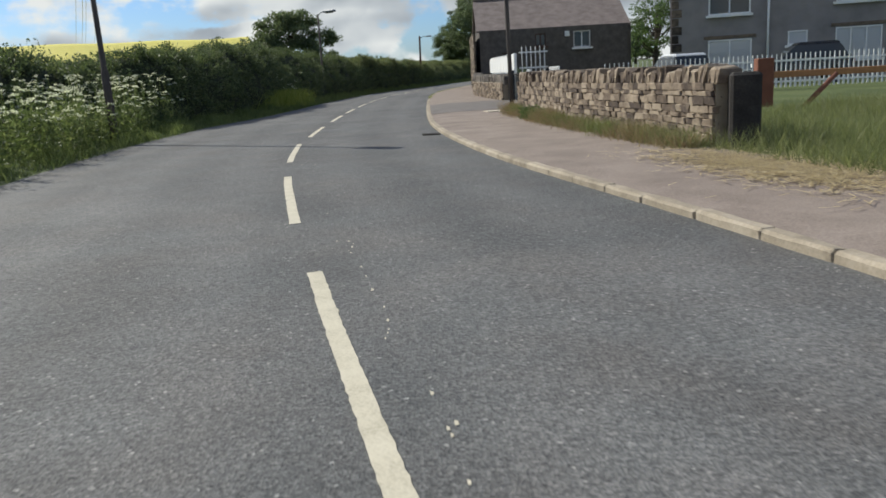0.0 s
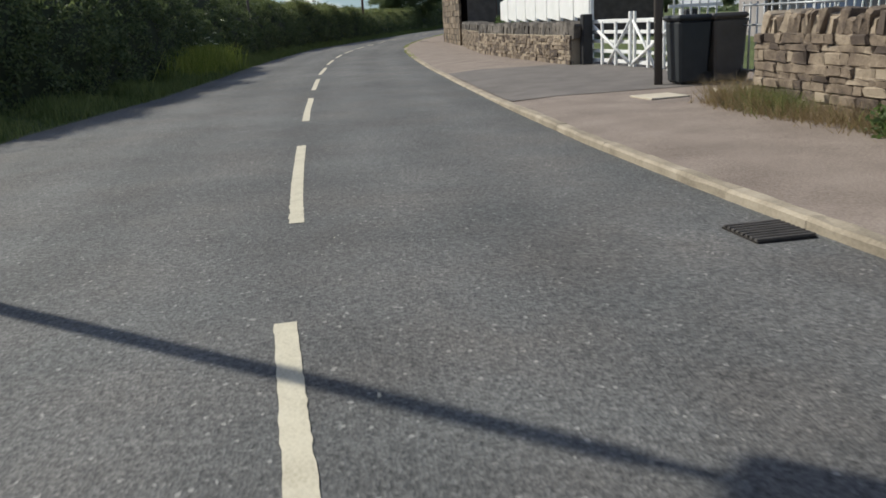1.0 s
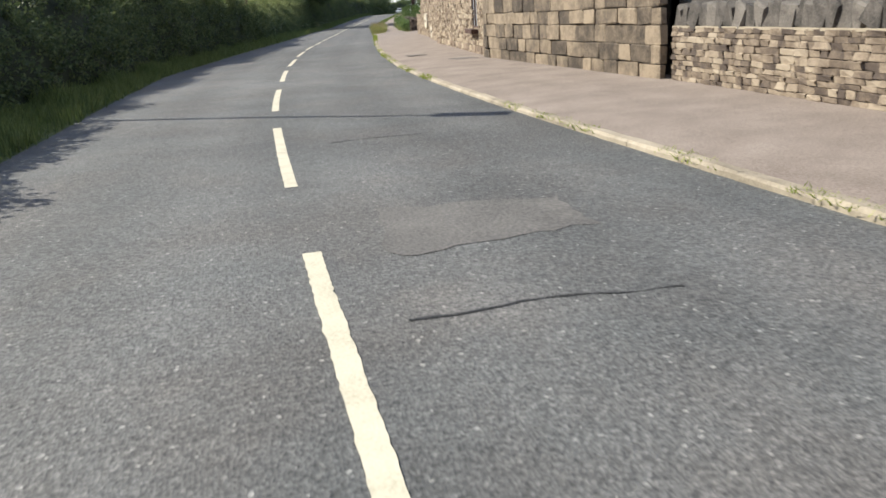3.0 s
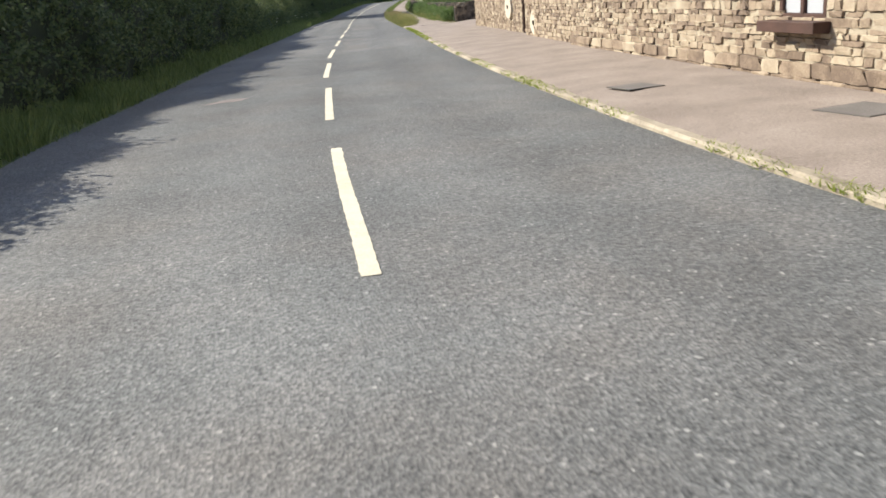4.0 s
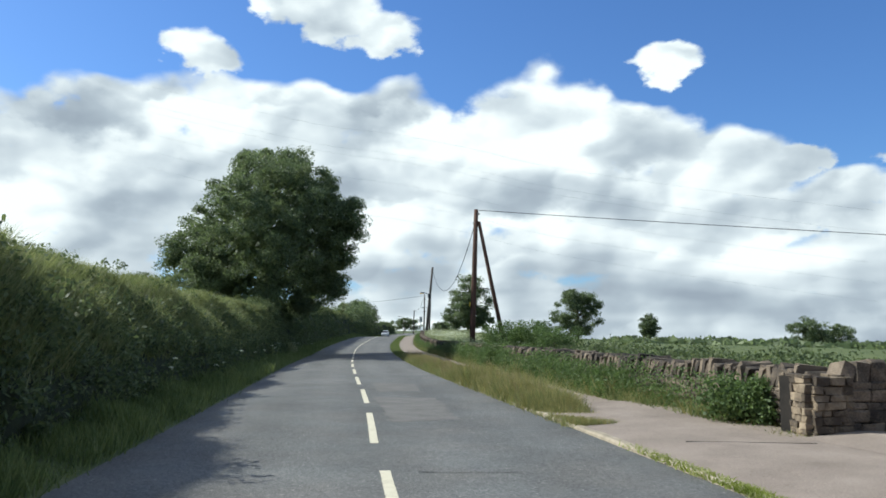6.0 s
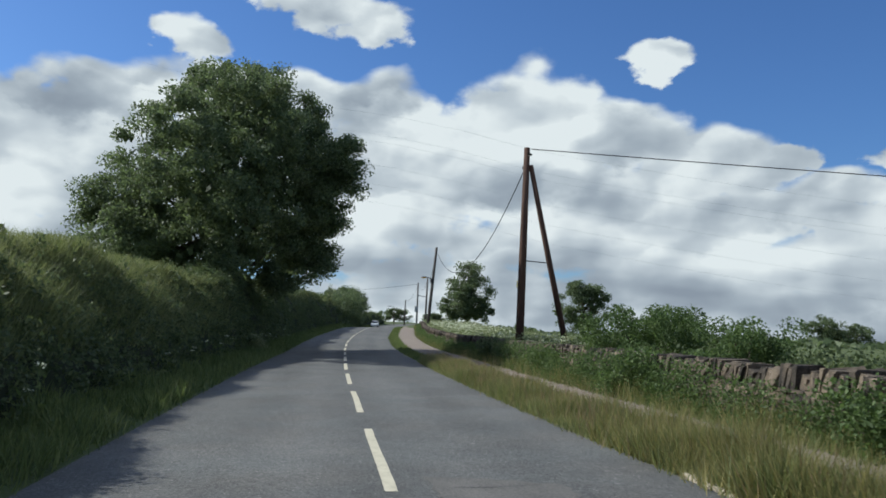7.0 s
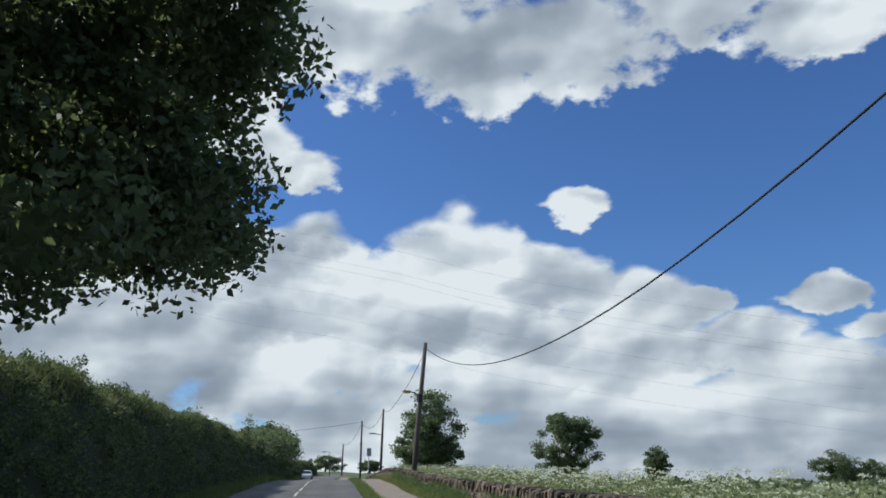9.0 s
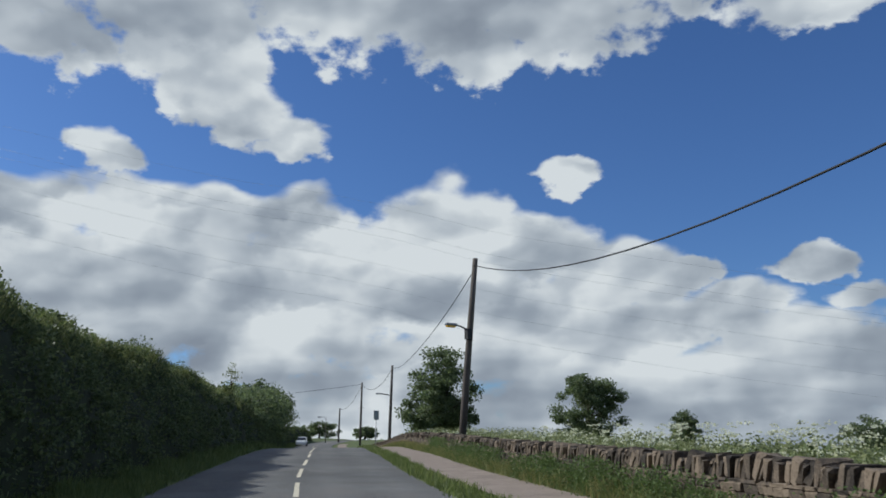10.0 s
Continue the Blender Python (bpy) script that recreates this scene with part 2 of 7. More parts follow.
def road_material():
    """Worn chippings: pale and dark stones in tar, smoother paler wheel lanes, old stains."""
    m = bpy.data.materials.new("asphalt")
    m.use_nodes = True
    tree = m.node_tree
    b = tree.nodes["Principled BSDF"]
    pos = tree.nodes.new("ShaderNodeNewGeometry").outputs["Position"]
    vor = tree.nodes.new("ShaderNodeTexVoronoi")
    vor.inputs["Scale"].default_value = 62
    tree.links.new(pos, vor.inputs["Vector"])
    chips = fractal(tree, pos, 46, 4, 0.8)
    stain = fractal(tree, pos, 0.55, 6, 0.7)
    broad = fractal(tree, pos, 0.12, 3, 0.5)
    uv = tree.nodes.new("ShaderNodeUVMap")
    uv.uv_map = "lane"
    sep = tree.nodes.new("ShaderNodeSeparateXYZ")
    tree.links.new(uv.outputs[0], sep.inputs[0])
    # two wheel tracks a lane, worn smooth
    track = calc(tree, "COSINE", calc(tree, "MULTIPLY", calc(tree, "SUBTRACT", calc(tree, "ABSOLUTE", sep.outputs[0]), 0.75), 4.3))
    val = calc(tree, "ADD", calc(tree, "MULTIPLY", chips, 0.68), calc(tree, "MULTIPLY", stain, 0.24))
    val = calc(tree, "ADD", val, calc(tree, "MULTIPLY_ADD", broad, 0.2, -0.06))
    val = calc(tree, "ADD", val, calc(tree, "MULTIPLY", track, 0.018))
    hue = tree.nodes.new("ShaderNodeSeparateColor")
    tree.links.new(vor.outputs["Color"], hue.inputs[0])
    val = calc(tree, "ADD", val, calc(tree, "MULTIPLY_ADD", hue.outputs[0], 0.15, -0.075))
    colour = ramp(tree, val, [(0.30, (0.030, 0.030, 0.030)), (0.45, (0.084, 0.084, 0.083)), (0.58, (0.148, 0.146, 0.142)), (0.74, (0.27, 0.26, 0.25))])
    bright = calc(tree, "GREATER_THAN", hue.outputs[1], 0.994)
    colour = mixed(tree, calc(tree, "MULTIPLY", bright, 0.5), colour, (0.45, 0.44, 0.41))
    # old repairs and dirt tint it brown, damp and tyre rubber blue-green
    tones = tree.nodes.new("ShaderNodeMix")
    tones.data_type, tones.blend_type = "RGBA", "MULTIPLY"
    tones.inputs[0].default_value = 1.0
    tree.links.new(colour, tones.inputs[6])
    tree.links.new(ramp(tree, fractal(tree, pos, 0.8, 4, 0.6), [(0.36, (0.96, 0.985, 1.0)), (0.5, (0.97, 0.97, 0.975)), (0.66, (1.0, 0.965, 0.945))]), tones.inputs[7])
    colour = tones.outputs[2]
    tree.links.new(colour, b.inputs["Base Color"])
    b.inputs["Roughness"].default_value = 0.8
    b.inputs["Specular IOR Level"].default_value = 0.25
    bn = tree.nodes.new("ShaderNodeBump")
    bn.inputs["Strength"].default_value, bn.inputs["Distance"].default_value = 0.5, 0.009
    tree.links.new(calc(tree, "ADD", vor.outputs["Distance"], chips), bn.inputs["Height"])
    tree.links.new(bn.outputs[0], b.inputs["Normal"])
    return m


M_ROAD = road_material()
M_PATCH = material("tar_patch", [(0.05, 0.048, 0.046), (0.115, 0.108, 0.102), (0.19, 0.176, 0.164)], 2, 0.8, 0.5, 45, fine=0.65, depth=0.008)
M_SCAR = material("scraped_road", [(0.07, 0.06, 0.056), (0.17, 0.142, 0.13), (0.30, 0.25, 0.225)], 7, 0.9, 0.7, 42, fine=0.7, depth=0.012)
M_TAR = material("black_tar", [(0.012, 0.012, 0.013), (0.03, 0.03, 0.03)], 6, 0.6, 0.4, 60)
M_LINE = material("road_paint", [(0.36, 0.325, 0.24), (0.53, 0.485, 0.375), (0.60, 0.555, 0.435)], 5, 0.65, 0.4, 70, fine=0.5, depth=0.006)
M_PAVE = material("footway_asphalt", [(0.12, 0.094, 0.078), (0.22, 0.178, 0.15), (0.32, 0.268, 0.23)], 1.3, 0.9, 0.5, 60, fine=0.6, depth=0.008)
M_DRIVE = material("crossing_asphalt", [(0.09, 0.082, 0.075), (0.14, 0.125, 0.115), (0.19, 0.17, 0.155)], 1.5, 0.9, 0.5, 75, fine=0.45, depth=0.008)
M_KERB = material("kerb_stone", [(0.19, 0.16, 0.12), (0.31, 0.265, 0.2), (0.42, 0.365, 0.285)], 3, 0.9, 0.5, 45, spread=0.15, depth=0.01)
M_SAND = material("sandstone", [(0.075, 0.057, 0.046), (0.15, 0.115, 0.085), (0.235, 0.185, 0.135), (0.33, 0.27, 0.20)], 5, 0.92, 0.6, 45, spread=0.42, depth=0.012)
M_BUFF = material("buff_sandstone", [(0.135, 0.098, 0.072), (0.225, 0.168, 0.12), (0.295, 0.232, 0.165), (0.38, 0.315, 0.23)], 4, 0.92, 0.6, 45, spread=0.36, depth=0.012)
M_GRIT = material("weathered_gritstone", [(0.032, 0.027, 0.023), (0.07, 0.057, 0.046), (0.125, 0.098, 0.074), (0.19, 0.15, 0.113)], 5, 0.95, 0.7, 40, spread=0.4, depth=0.015)
M_COPE = material("dark_coping_stone", [(0.05, 0.045, 0.04), (0.11, 0.097, 0.085), (0.18, 0.16, 0.138)], 5, 0.95, 0.7, 40, spread=0.3, depth=0.012)
# shadow on the south wall's end, put into the stone's colour
M_ENDSHADE = material("shaded_wall_end", [(0.018, 0.017, 0.016), (0.035, 0.032, 0.03), (0.06, 0.055, 0.05)], 4, 0.95, 0.6, 35, depth=0.012)
M_CORE = material("mortar", [(0.27, 0.225, 0.165), (0.39, 0.335, 0.25)], 4, 0.95, 0.4, 50)
# near-black colour painted as the shade between wall stones and inside holes
M_GAPSHADE = material("gap_and_hole_shade", [(0.012, 0.011, 0.01), (0.035, 0.03, 0.026)], 4, 0.95, 0.4, 50)
M_MILL = material("millstone_grit", [(0.42, 0.37, 0.29), (0.56, 0.50, 0.40)], 6, 0.9, 0.4, 50)
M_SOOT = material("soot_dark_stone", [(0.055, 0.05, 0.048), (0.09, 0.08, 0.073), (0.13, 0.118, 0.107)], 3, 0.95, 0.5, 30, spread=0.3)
M_RENDER = material("grey_render", [(0.19, 0.175, 0.172), (0.25, 0.23, 0.225), (0.29, 0.27, 0.26)], 1.2, 0.95, 0.4, 60)
M_SLATE = material("roof_slate", [(0.07, 0.062, 0.066), (0.12, 0.105, 0.105), (0.17, 0.145, 0.14)], 4, 0.75, 0.4, 30, spread=0.35)
M_ROOF = material("stone_slate_roof", [(0.13, 0.105, 0.095), (0.20, 0.165, 0.15), (0.26, 0.22, 0.20)], 2, 0.9, 0.5, 20, spread=0.25)
M_RIDGE = material("red_ridge_tile", [(0.17, 0.07, 0.045), (0.28, 0.12, 0.08)], 5, 0.85, 0.3, 40)
M_WHITE = material("white_paint", [(0.66, 0.66, 0.64), (0.80, 0.80, 0.78)], 3, 0.5, 0.15, 60)
M_BLACK = material("black_paint", [(0.012, 0.012, 0.014), (0.03, 0.03, 0.032)], 4, 0.55, 0.3, 50)
M_POLE = material("creosoted_wood", [(0.035, 0.02, 0.015), (0.085, 0.045, 0.032), (0.13, 0.075, 0.055)], 6, 0.85, 0.6, 30, stretch=(1, 1, 0.06), depth=0.012)
M_POLEGREY = material("weathered_pole_wood", [(0.045, 0.038, 0.034), (0.09, 0.078, 0.07), (0.13, 0.115, 0.10)], 6, 0.85, 0.5, 30, stretch=(1, 1, 0.06), depth=0.01)
M_RUST = material("brown_painted_timber", [(0.13, 0.05, 0.032), (0.22, 0.09, 0.055)], 4, 0.8, 0.4, 40)
M_RAIL = material("orange_stained_timber", [(0.30, 0.14, 0.06), (0.46, 0.24, 0.11)], 5, 0.8, 0.4, 40)
M_FRAME = material("brown_window_paint", [(0.045, 0.024, 0.018), (0.085, 0.044, 0.032)], 5, 0.6, 0.2, 50)
M_BIN = material("dark_bin_plastic", [(0.016, 0.019, 0.022), (0.03, 0.034, 0.038)], 4, 0.5, 0.1, 60)
M_BINBROWN = material("brown_bin_plastic", [(0.055, 0.048, 0.042), (0.085, 0.075, 0.066)], 4, 0.55, 0.1, 60)
M_STEEL = material("grey_galvanised_steel", [(0.20, 0.21, 0.22), (0.34, 0.35, 0.36)], 5, 0.5, 0.1, 60, metal=0.6)
M_IRON = material("cast_iron", [(0.02, 0.018, 0.017), (0.05, 0.045, 0.04)], 8, 0.6, 0.4, 60, metal=0.5)
M_GRATE = material("worn_iron_grate", [(0.045, 0.04, 0.036), (0.10, 0.09, 0.08)], 8, 0.7, 0.4, 60)
M_CABLE = material("black_cable", [(0.012, 0.012, 0.013), (0.025, 0.025, 0.026)], 8, 0.6, 0)
M_HIGHWIRE = material("aluminium_line", [(0.34, 0.36, 0.39), (0.42, 0.44, 0.47)], 8, 0.5, 0)
M_YELLOW = material("yellow_plate", [(0.72, 0.52, 0.02), (0.85, 0.64, 0.04)], 6, 0.5, 0.1)
M_CARWHITE = material("silver_white_car_paint", [(0.62, 0.63, 0.64), (0.70, 0.71, 0.72)], 2, 0.25, 0, spec=0.6)
M_CARDARK = material("black_car_paint", [(0.012, 0.012, 0.014), (0.022, 0.022, 0.026)], 2, 0.2, 0, spec=0.6)
M_TYRE = material("tyre_rubber", [(0.012, 0.012, 0.012), (0.025, 0.025, 0.025)], 8, 0.85, 0.2)
M_RED = material("red_lamp_lens", [(0.45, 0.02, 0.025), (0.6, 0.04, 0.04)], 8, 0.2, 0)
M_GLASS = glassy("dark_window_glass")
# pale opaque glossy panes with nothing built behind them
M_PALEGLASS = glassy("pale_window_glass", (0.42, 0.43, 0.45))
M_GROUND = material("meadow_soil", [(0.035, 0.045, 0.015), (0.075, 0.10, 0.03), (0.13, 0.14, 0.055)], 0.35, 0.95, 0.5, 12, depth=0.05)
M_CROP = material("rape_crop", [(0.34, 0.31, 0.06), (0.46, 0.42, 0.075), (0.54, 0.48, 0.11)], 0.6, 0.9, 0.6, 8, depth=0.08)
M_BARK = material("bark", [(0.028, 0.022, 0.017), (0.065, 0.052, 0.04), (0.10, 0.085, 0.07)], 5, 0.95, 0.8, 22, stretch=(1, 1, 0.25), depth=0.03)
M_HEDGE = leafy("hedge_leaves", (0.05, 0.068, 0.034), (0.092, 0.12, 0.056), (0.165, 0.19, 0.085), 0.36)
# lighter than the verge grass: the crest's sunlit look is put into its colour
M_CREST = leafy("sunlit_bank_grass", (0.092, 0.112, 0.042), (0.165, 0.185, 0.078), (0.29, 0.29, 0.15), 0.45)
M_FOOT = leafy("withered_grass", (0.16, 0.115, 0.065), (0.27, 0.20, 0.12), (0.38, 0.30, 0.19), 0.25)
M_HEDGESHADE = material("hedge_depth_shade", [(0.016, 0.022, 0.011), (0.036, 0.046, 0.02)], 3, 0.95, 0.4, 20)
M_GRASS = leafy("verge_grass", (0.065, 0.09, 0.03), (0.125, 0.16, 0.058), (0.24, 0.265, 0.105), 0.38)
M_DRY = leafy("seeding_grass", (0.14, 0.13, 0.045), (0.26, 0.23, 0.095), (0.38, 0.33, 0.16), 0.3)
M_TREE = leafy("tree_leaves", (0.066, 0.086, 0.05), (0.118, 0.15, 0.08), (0.19, 0.23, 0.108), 0.44, 0.55, 0.3)
M_BUSH = leafy("elder_leaves", (0.045, 0.07, 0.026), (0.085, 0.13, 0.045), (0.16, 0.215, 0.08), 0.4)
M_UMBEL = leafy("cream_flower_heads", (0.42, 0.42, 0.31), (0.64, 0.64, 0.52), (0.80, 0.80, 0.70), 0.45)
M_PALEHERB = leafy("pale_flowering_herbs", (0.085, 0.105, 0.048), (0.19, 0.215, 0.105), (0.44, 0.45, 0.28), 0.38)
M_MOSS = leafy("kerb_weeds", (0.10, 0.135, 0.022), (0.21, 0.25, 0.05), (0.33, 0.35, 0.10), 0.35)
M_STRAW = leafy("cut_straw", (0.30, 0.23, 0.12), (0.45, 0.36, 0.20), (0.56, 0.47, 0.29), 0.2)


# ---- the line of the road: y and x of its centre ----
CENTRE = [(-60, 12.3), (-20, 3.1), (0, -1.52), (6, -2.80), (12, -3.62), (18, -4.08), (24, -4.38), (32, -4.63), (40, -4.68), (48, -4.48), (56, -3.96),
          (64, -3.11), (72, -1.99), (80, -0.67), (90, 1.11), (100, 2.90), (110, 4.64), (120, 6.42), (130, 8.35), (150, 12.42), (158, 14.27), (164, 15.72), (170, 17.27), (176, 18.95),
          (182, 20.63), (188, 22.25), (194, 23.98), (205, 27.2), (225, 32.6), (257, 40.6), (285, 48.0), (320, 60.5), (420, 100.0), (600, 170.0)]
YS = np.arange(-60, 600.01, 0.5)


def smooth_line(rows, at):
    """A cubic through the rows."""
    k, v = np.array(rows, float).T
    m = np.gradient(v, k)
    i = np.clip(np.searchsorted(k, at) - 1, 0, len(k) - 2)
    h = k[i + 1] - k[i]
    s = (at - k[i]) / h
    return ((1 + 2 * s) * (1 - s) ** 2 * v[i] + s * (1 - s) ** 2 * h * m[i] + s * s * (3 - 2 * s) * v[i + 1] + s * s * (s - 1) * h * m[i + 1])


XS = smooth_line(CENTRE, YS)
SLOPE = np.gradient(XS, YS)


def spots(y, d):
    """World x, y (arrays) at stations y along the road, d metres to the right of its centre."""
    x, k = np.interp(y, YS, XS), np.interp(y, YS, SLOPE)
    n = np.sqrt(1 + k * k)
    return x + d / n, y - d * k / n


def spot(y, d, z=0.0):
    x, w = spots(np.float64(y), np.float64(d))
    return Vector((float(x), float(w), z))


# the lie of the land: level, then a slow rise to a crest, a dip, and a climb
RISE = [(138, 0), (146, 0.08), (152.5, 0.2), (158, 0.29), (164, 0.41), (170, 0.54), (176, 0.70), (182, 0.86), (188, 0.96), (194, 1.05), (200, 1.08), (208, 1.0), (222, 0.6), (240, 0.25), (256, 0.4), (300, 1.2), (340, 1.9), (420, 2.4), (600, 2.0)]


def rise(x, y):
    """How far the land beside the road stands above the datum at a place."""
    a = np.array(RISE, float)
    away = np.abs(np.asarray(x) - np.interp(y, YS, XS))
    return np.interp(y, a[:, 0], a[:, 1]) * np.interp(away, [16, 45], [1.0, 0.0])


def raised(me):
    """Lifts a mesh in world metres on to the lie of the land."""
    co = np.empty(len(me.vertices) * 3)
    me.vertices.foreach_get("co", co)
    co = co.reshape(-1, 3)
    co[:, 2] += rise(co[:, 0], co[:, 1])
    me.vertices.foreach_set("co", co.ravel())
    me.update()
    return me


def bearing(y):
    """The turn about z that lays local +y along the road."""
    return -math.atan(float(np.interp(y, YS, SLOPE)))


def track(rows, y):
    a = np.array(rows, float)
    return np.interp(y, a[:, 0], a[:, 1])


LEFT_EDGE = [(-60, -4.6), (14, -4.45), (21, -4.2), (27, -3.4), (34, -3.1), (50, -3.05), (57, -3.2), (62, -3.4), (66, -3.2), (71, -3.05), (90, -2.9), (130, -2.8), (600, -2.9)]
KERB = [(-60, 3.3), (0, 3.24), (12, 3.02), (16, 2.99), (20, 3.04), (24, 3.1), (28, 3.14), (34, 3.15), (39, 3.13), (43, 3.08), (50, 2.96), (58, 2.85), (68, 2.92), (85, 2.95), (110, 2.65), (135, 2.8), (170, 3.0), (600, 3.0)]
HEDGE_FACE = [(-60, -8.2), (12, -7.6), (17, -7.1), (22, -5.9), (27, -4.9), (33, -4.5), (40, -4.6), (60, -4.5), (74, -4.35), (84, -4.1), (90, -4.05), (97, -4.25), (130, -4.3), (160, -4.2), (300, -4.6), (600, -4.6)]
HEDGE_TOP = [(-60, 1.9), (12, 1.98), (19, 2.02), (25, 2.25), (34, 2.75), (45, 2.6), (65, 2.5), (70, 2.55), (74, 2.55), (79, 2.5), (85, 2.4), (89, 2.25), (93, 2.2), (101, 2.25), (115, 2.25), (123, 2.45), (131, 2.85), (140, 2.95), (147, 3.1), (154, 3.15), (166, 3.2), (172, 3.2), (184, 3.05), (196, 2.95), (203, 2.8), (210, 2.5), (300, 2.4), (600, 2.2)]
# how far the crest stands back from the foot of the hedge
SET_BACK = [(-60, 0.6), (34, 0.6), (41, 1.2), (47, 1.5), (60, 1.5), (68, 1.1), (76, 0.5), (84, 0.4), (89, 0.45), (94, 1.1), (98, 1.5), (108, 1.7), (120, 1.6), (127, 0.8), (135, 0.9), (150, 1.3), (600, 1.3)]
WALL_LINE = [(86, 5.7), (92.5, 5.75), (100, 5.6), (116, 5.75), (132, 6.2), (150, 6.0), (180, 6.2), (230, 6.2), (600, 6.2)]


# ---- mesh helpers ----
def mesh_of(name, verts, faces, mat=None, smooth=False):
    me = bpy.data.meshes.new(name)
    me.from_pydata([tuple(v) for v in verts], [], faces)
    if mat:
        me.materials.append(mat)
    if smooth:
        me.polygons.foreach_set("use_smooth", [True] * len(me.polygons))
    me.update()
    return me


def pieces_mesh(name, v, mat):
    """One mesh of many loose faces from an array (faces, corners, 3)."""
    n, k = v.shape[:2]
    me = bpy.data.meshes.new(name)
    me.vertices.add(n * k)
    me.vertices.foreach_set("co", v.reshape(-1).astype(np.float32))
    me.loops.add(n * k)
    me.loops.foreach_set("vertex_index", np.arange(n * k, dtype=np.int32))
    me.polygons.add(n)
    me.polygons.foreach_set("loop_start", np.arange(0, n * k, k, dtype=np.int32))
    me.polygons.foreach_set("loop_total", np.full(n, k, dtype=np.int32))
    me.materials.append(mat)
    me.update()
    return me


def thing(name, loc, label, category, group="", kind="", data=None):
    ob = new(name, data)
    ob.location = Vector(loc) + Vector((0, 0, float(rise(loc[0], loc[1]))))
    ob.empty_display_size = 0.2
    return tagged(ob, label, category, group, kind)


def held(ob, parent):
    """Parents ob, keeping the place of its mesh in the world."""
    ob.parent = parent
    top = parent.parent or parent
    if parent.parent is None:
        ob.matrix_parent_inverse = Matrix.Translation(-Vector(top.location))
    return ob


def part(name, shape, mat, parent, label=""):
    """Links a bmesh or a mesh, in world metres, as one part under a thing."""
    if isinstance(shape, bmesh.types.BMesh):
        me = bpy.data.meshes.new(name)
        shape.to_mesh(me)
        shape.free()
    else:
        me = shape
    raised(me)
    if mat and not me.materials:
        me.materials.append(mat)
    ob = new(name, me)
    if label:
        ob["label"] = label
    return held(ob, parent) if parent else ob


def solo(name, shape, mat, label, category, group="", kind=""):
    return tagged(part(name, shape, mat, None), label, category, group, kind)


def slab(bm, middle, size, turn=0.0, bevel=0.0, tilt=None):
    """A box with bevelled edges added to bm."""
    m = Matrix.Translation(middle) @ Matrix.Rotation(turn, 4, "Z")
    if tilt:
        m = m @ tilt
    got = bmesh.ops.create_cube(bm, size=1.0, matrix=m @ Matrix.Diagonal((*size, 1)))
    if bevel:
        edges = list({e for v in got["verts"] for e in v.link_edges})
        bmesh.ops.bevel(bm, geom=edges, offset=bevel, segments=1, affect="EDGES")
    return bm


def boxed(middle, size, turn=0.0, bevel=0.0, tilt=None):
    return slab(bmesh.new(), middle, size, turn, bevel, tilt)


def tube(points, radii, sides=10, caps=True):
    """A tapered tube through points."""
    pts = [Vector(p) for p in points]
    if isinstance(radii, (int, float)):
        radii = [radii] * len(pts)
    verts, faces = [], []
    side = None
    for k, p in enumerate(pts):
        way = (pts[min(k + 1, len(pts) - 1)] - pts[max(k - 1, 0)]).normalized()
        ref = Vector((0, 0, 1)) if abs(way.z) < 0.9 else Vector((1, 0, 0))
        side = way.cross(ref).normalized() if side is None else (side - way * side.dot(way)).normalized()
        up = side.cross(way)
        for j in range(sides):
            a = 2 * math.pi * j / sides
            verts.append(p + (side * math.cos(a) + up * math.sin(a)) * radii[k])
    for k in range(len(pts) - 1):
        for j in range(sides):
            a, b = k * sides + j, k * sides + (j + 1) % sides
            faces.append((a, b, b + sides, a + sides))
    if caps:
        faces += [tuple(range(sides))[::-1], tuple(range((len(pts) - 1) * sides, len(pts) * sides))]
    return mesh_of("tube", verts, faces, smooth=True)


def strip(y0, y1, step, columns, mat, uv=False, wobble=0.0):
    """A sheet along the road. columns: functions (or numbers) of y that give offset and height."""
    ys = np.linspace(y0, y1, max(2, int(round((y1 - y0) / step)) + 1))
    rng = np.random.default_rng(5)
    grid = []
    for d, z in columns:
        dd = d(ys) if callable(d) else np.full(len(ys), float(d))
        zz = z(ys) if callable(z) else np.full(len(ys), float(z))
        dd = dd + wobble * rng.normal(size=len(ys))
        x, w = spots(ys, dd)
        grid.append((x, w, zz, dd))
    n, c = len(ys), len(columns)
    verts = [(grid[j][0][i], grid[j][1][i], grid[j][2][i]) for i in range(n) for j in range(c)]
    faces = [(i * c + j, i * c + j + 1, (i + 1) * c + j + 1, (i + 1) * c + j) for i in range(n - 1) for j in range(c - 1)]
    me = mesh_of("strip", verts, faces, mat, smooth=True)
    if uv:
        layer = me.uv_layers.new(name="lane")
        flat = np.array([(grid[j][3][i], ys[i]) for i in range(n) for j in range(c)])
        idx = np.empty(len(me.loops), dtype=np.int32)
        me.loops.foreach_get("vertex_index", idx)
        layer.data.foreach_set("uv", flat[idx].astype(np.float32).ravel())
    return me


def leaves(p, size, rng, mat, name="leaves", wide=0.6):
    """Small pointed leaves, turned every way, at the points p."""
    n = len(p)
    t = rng.normal(size=(n, 3))
    t /= np.linalg.norm(t, axis=1, keepdims=True)
    b = np.cross(t, rng.normal(size=(n, 3)))
    b /= np.linalg.norm(b, axis=1, keepdims=True) + 1e-9
    s = (size * rng.uniform(0.6, 1.4, (n, 1)))
    v = np.stack([p - t * s * 0.5, p + b * s * 0.5 * wide, p + t * s * 0.5, p - b * s * 0.5 * wide], 1)
    return pieces_mesh(name, v, mat)


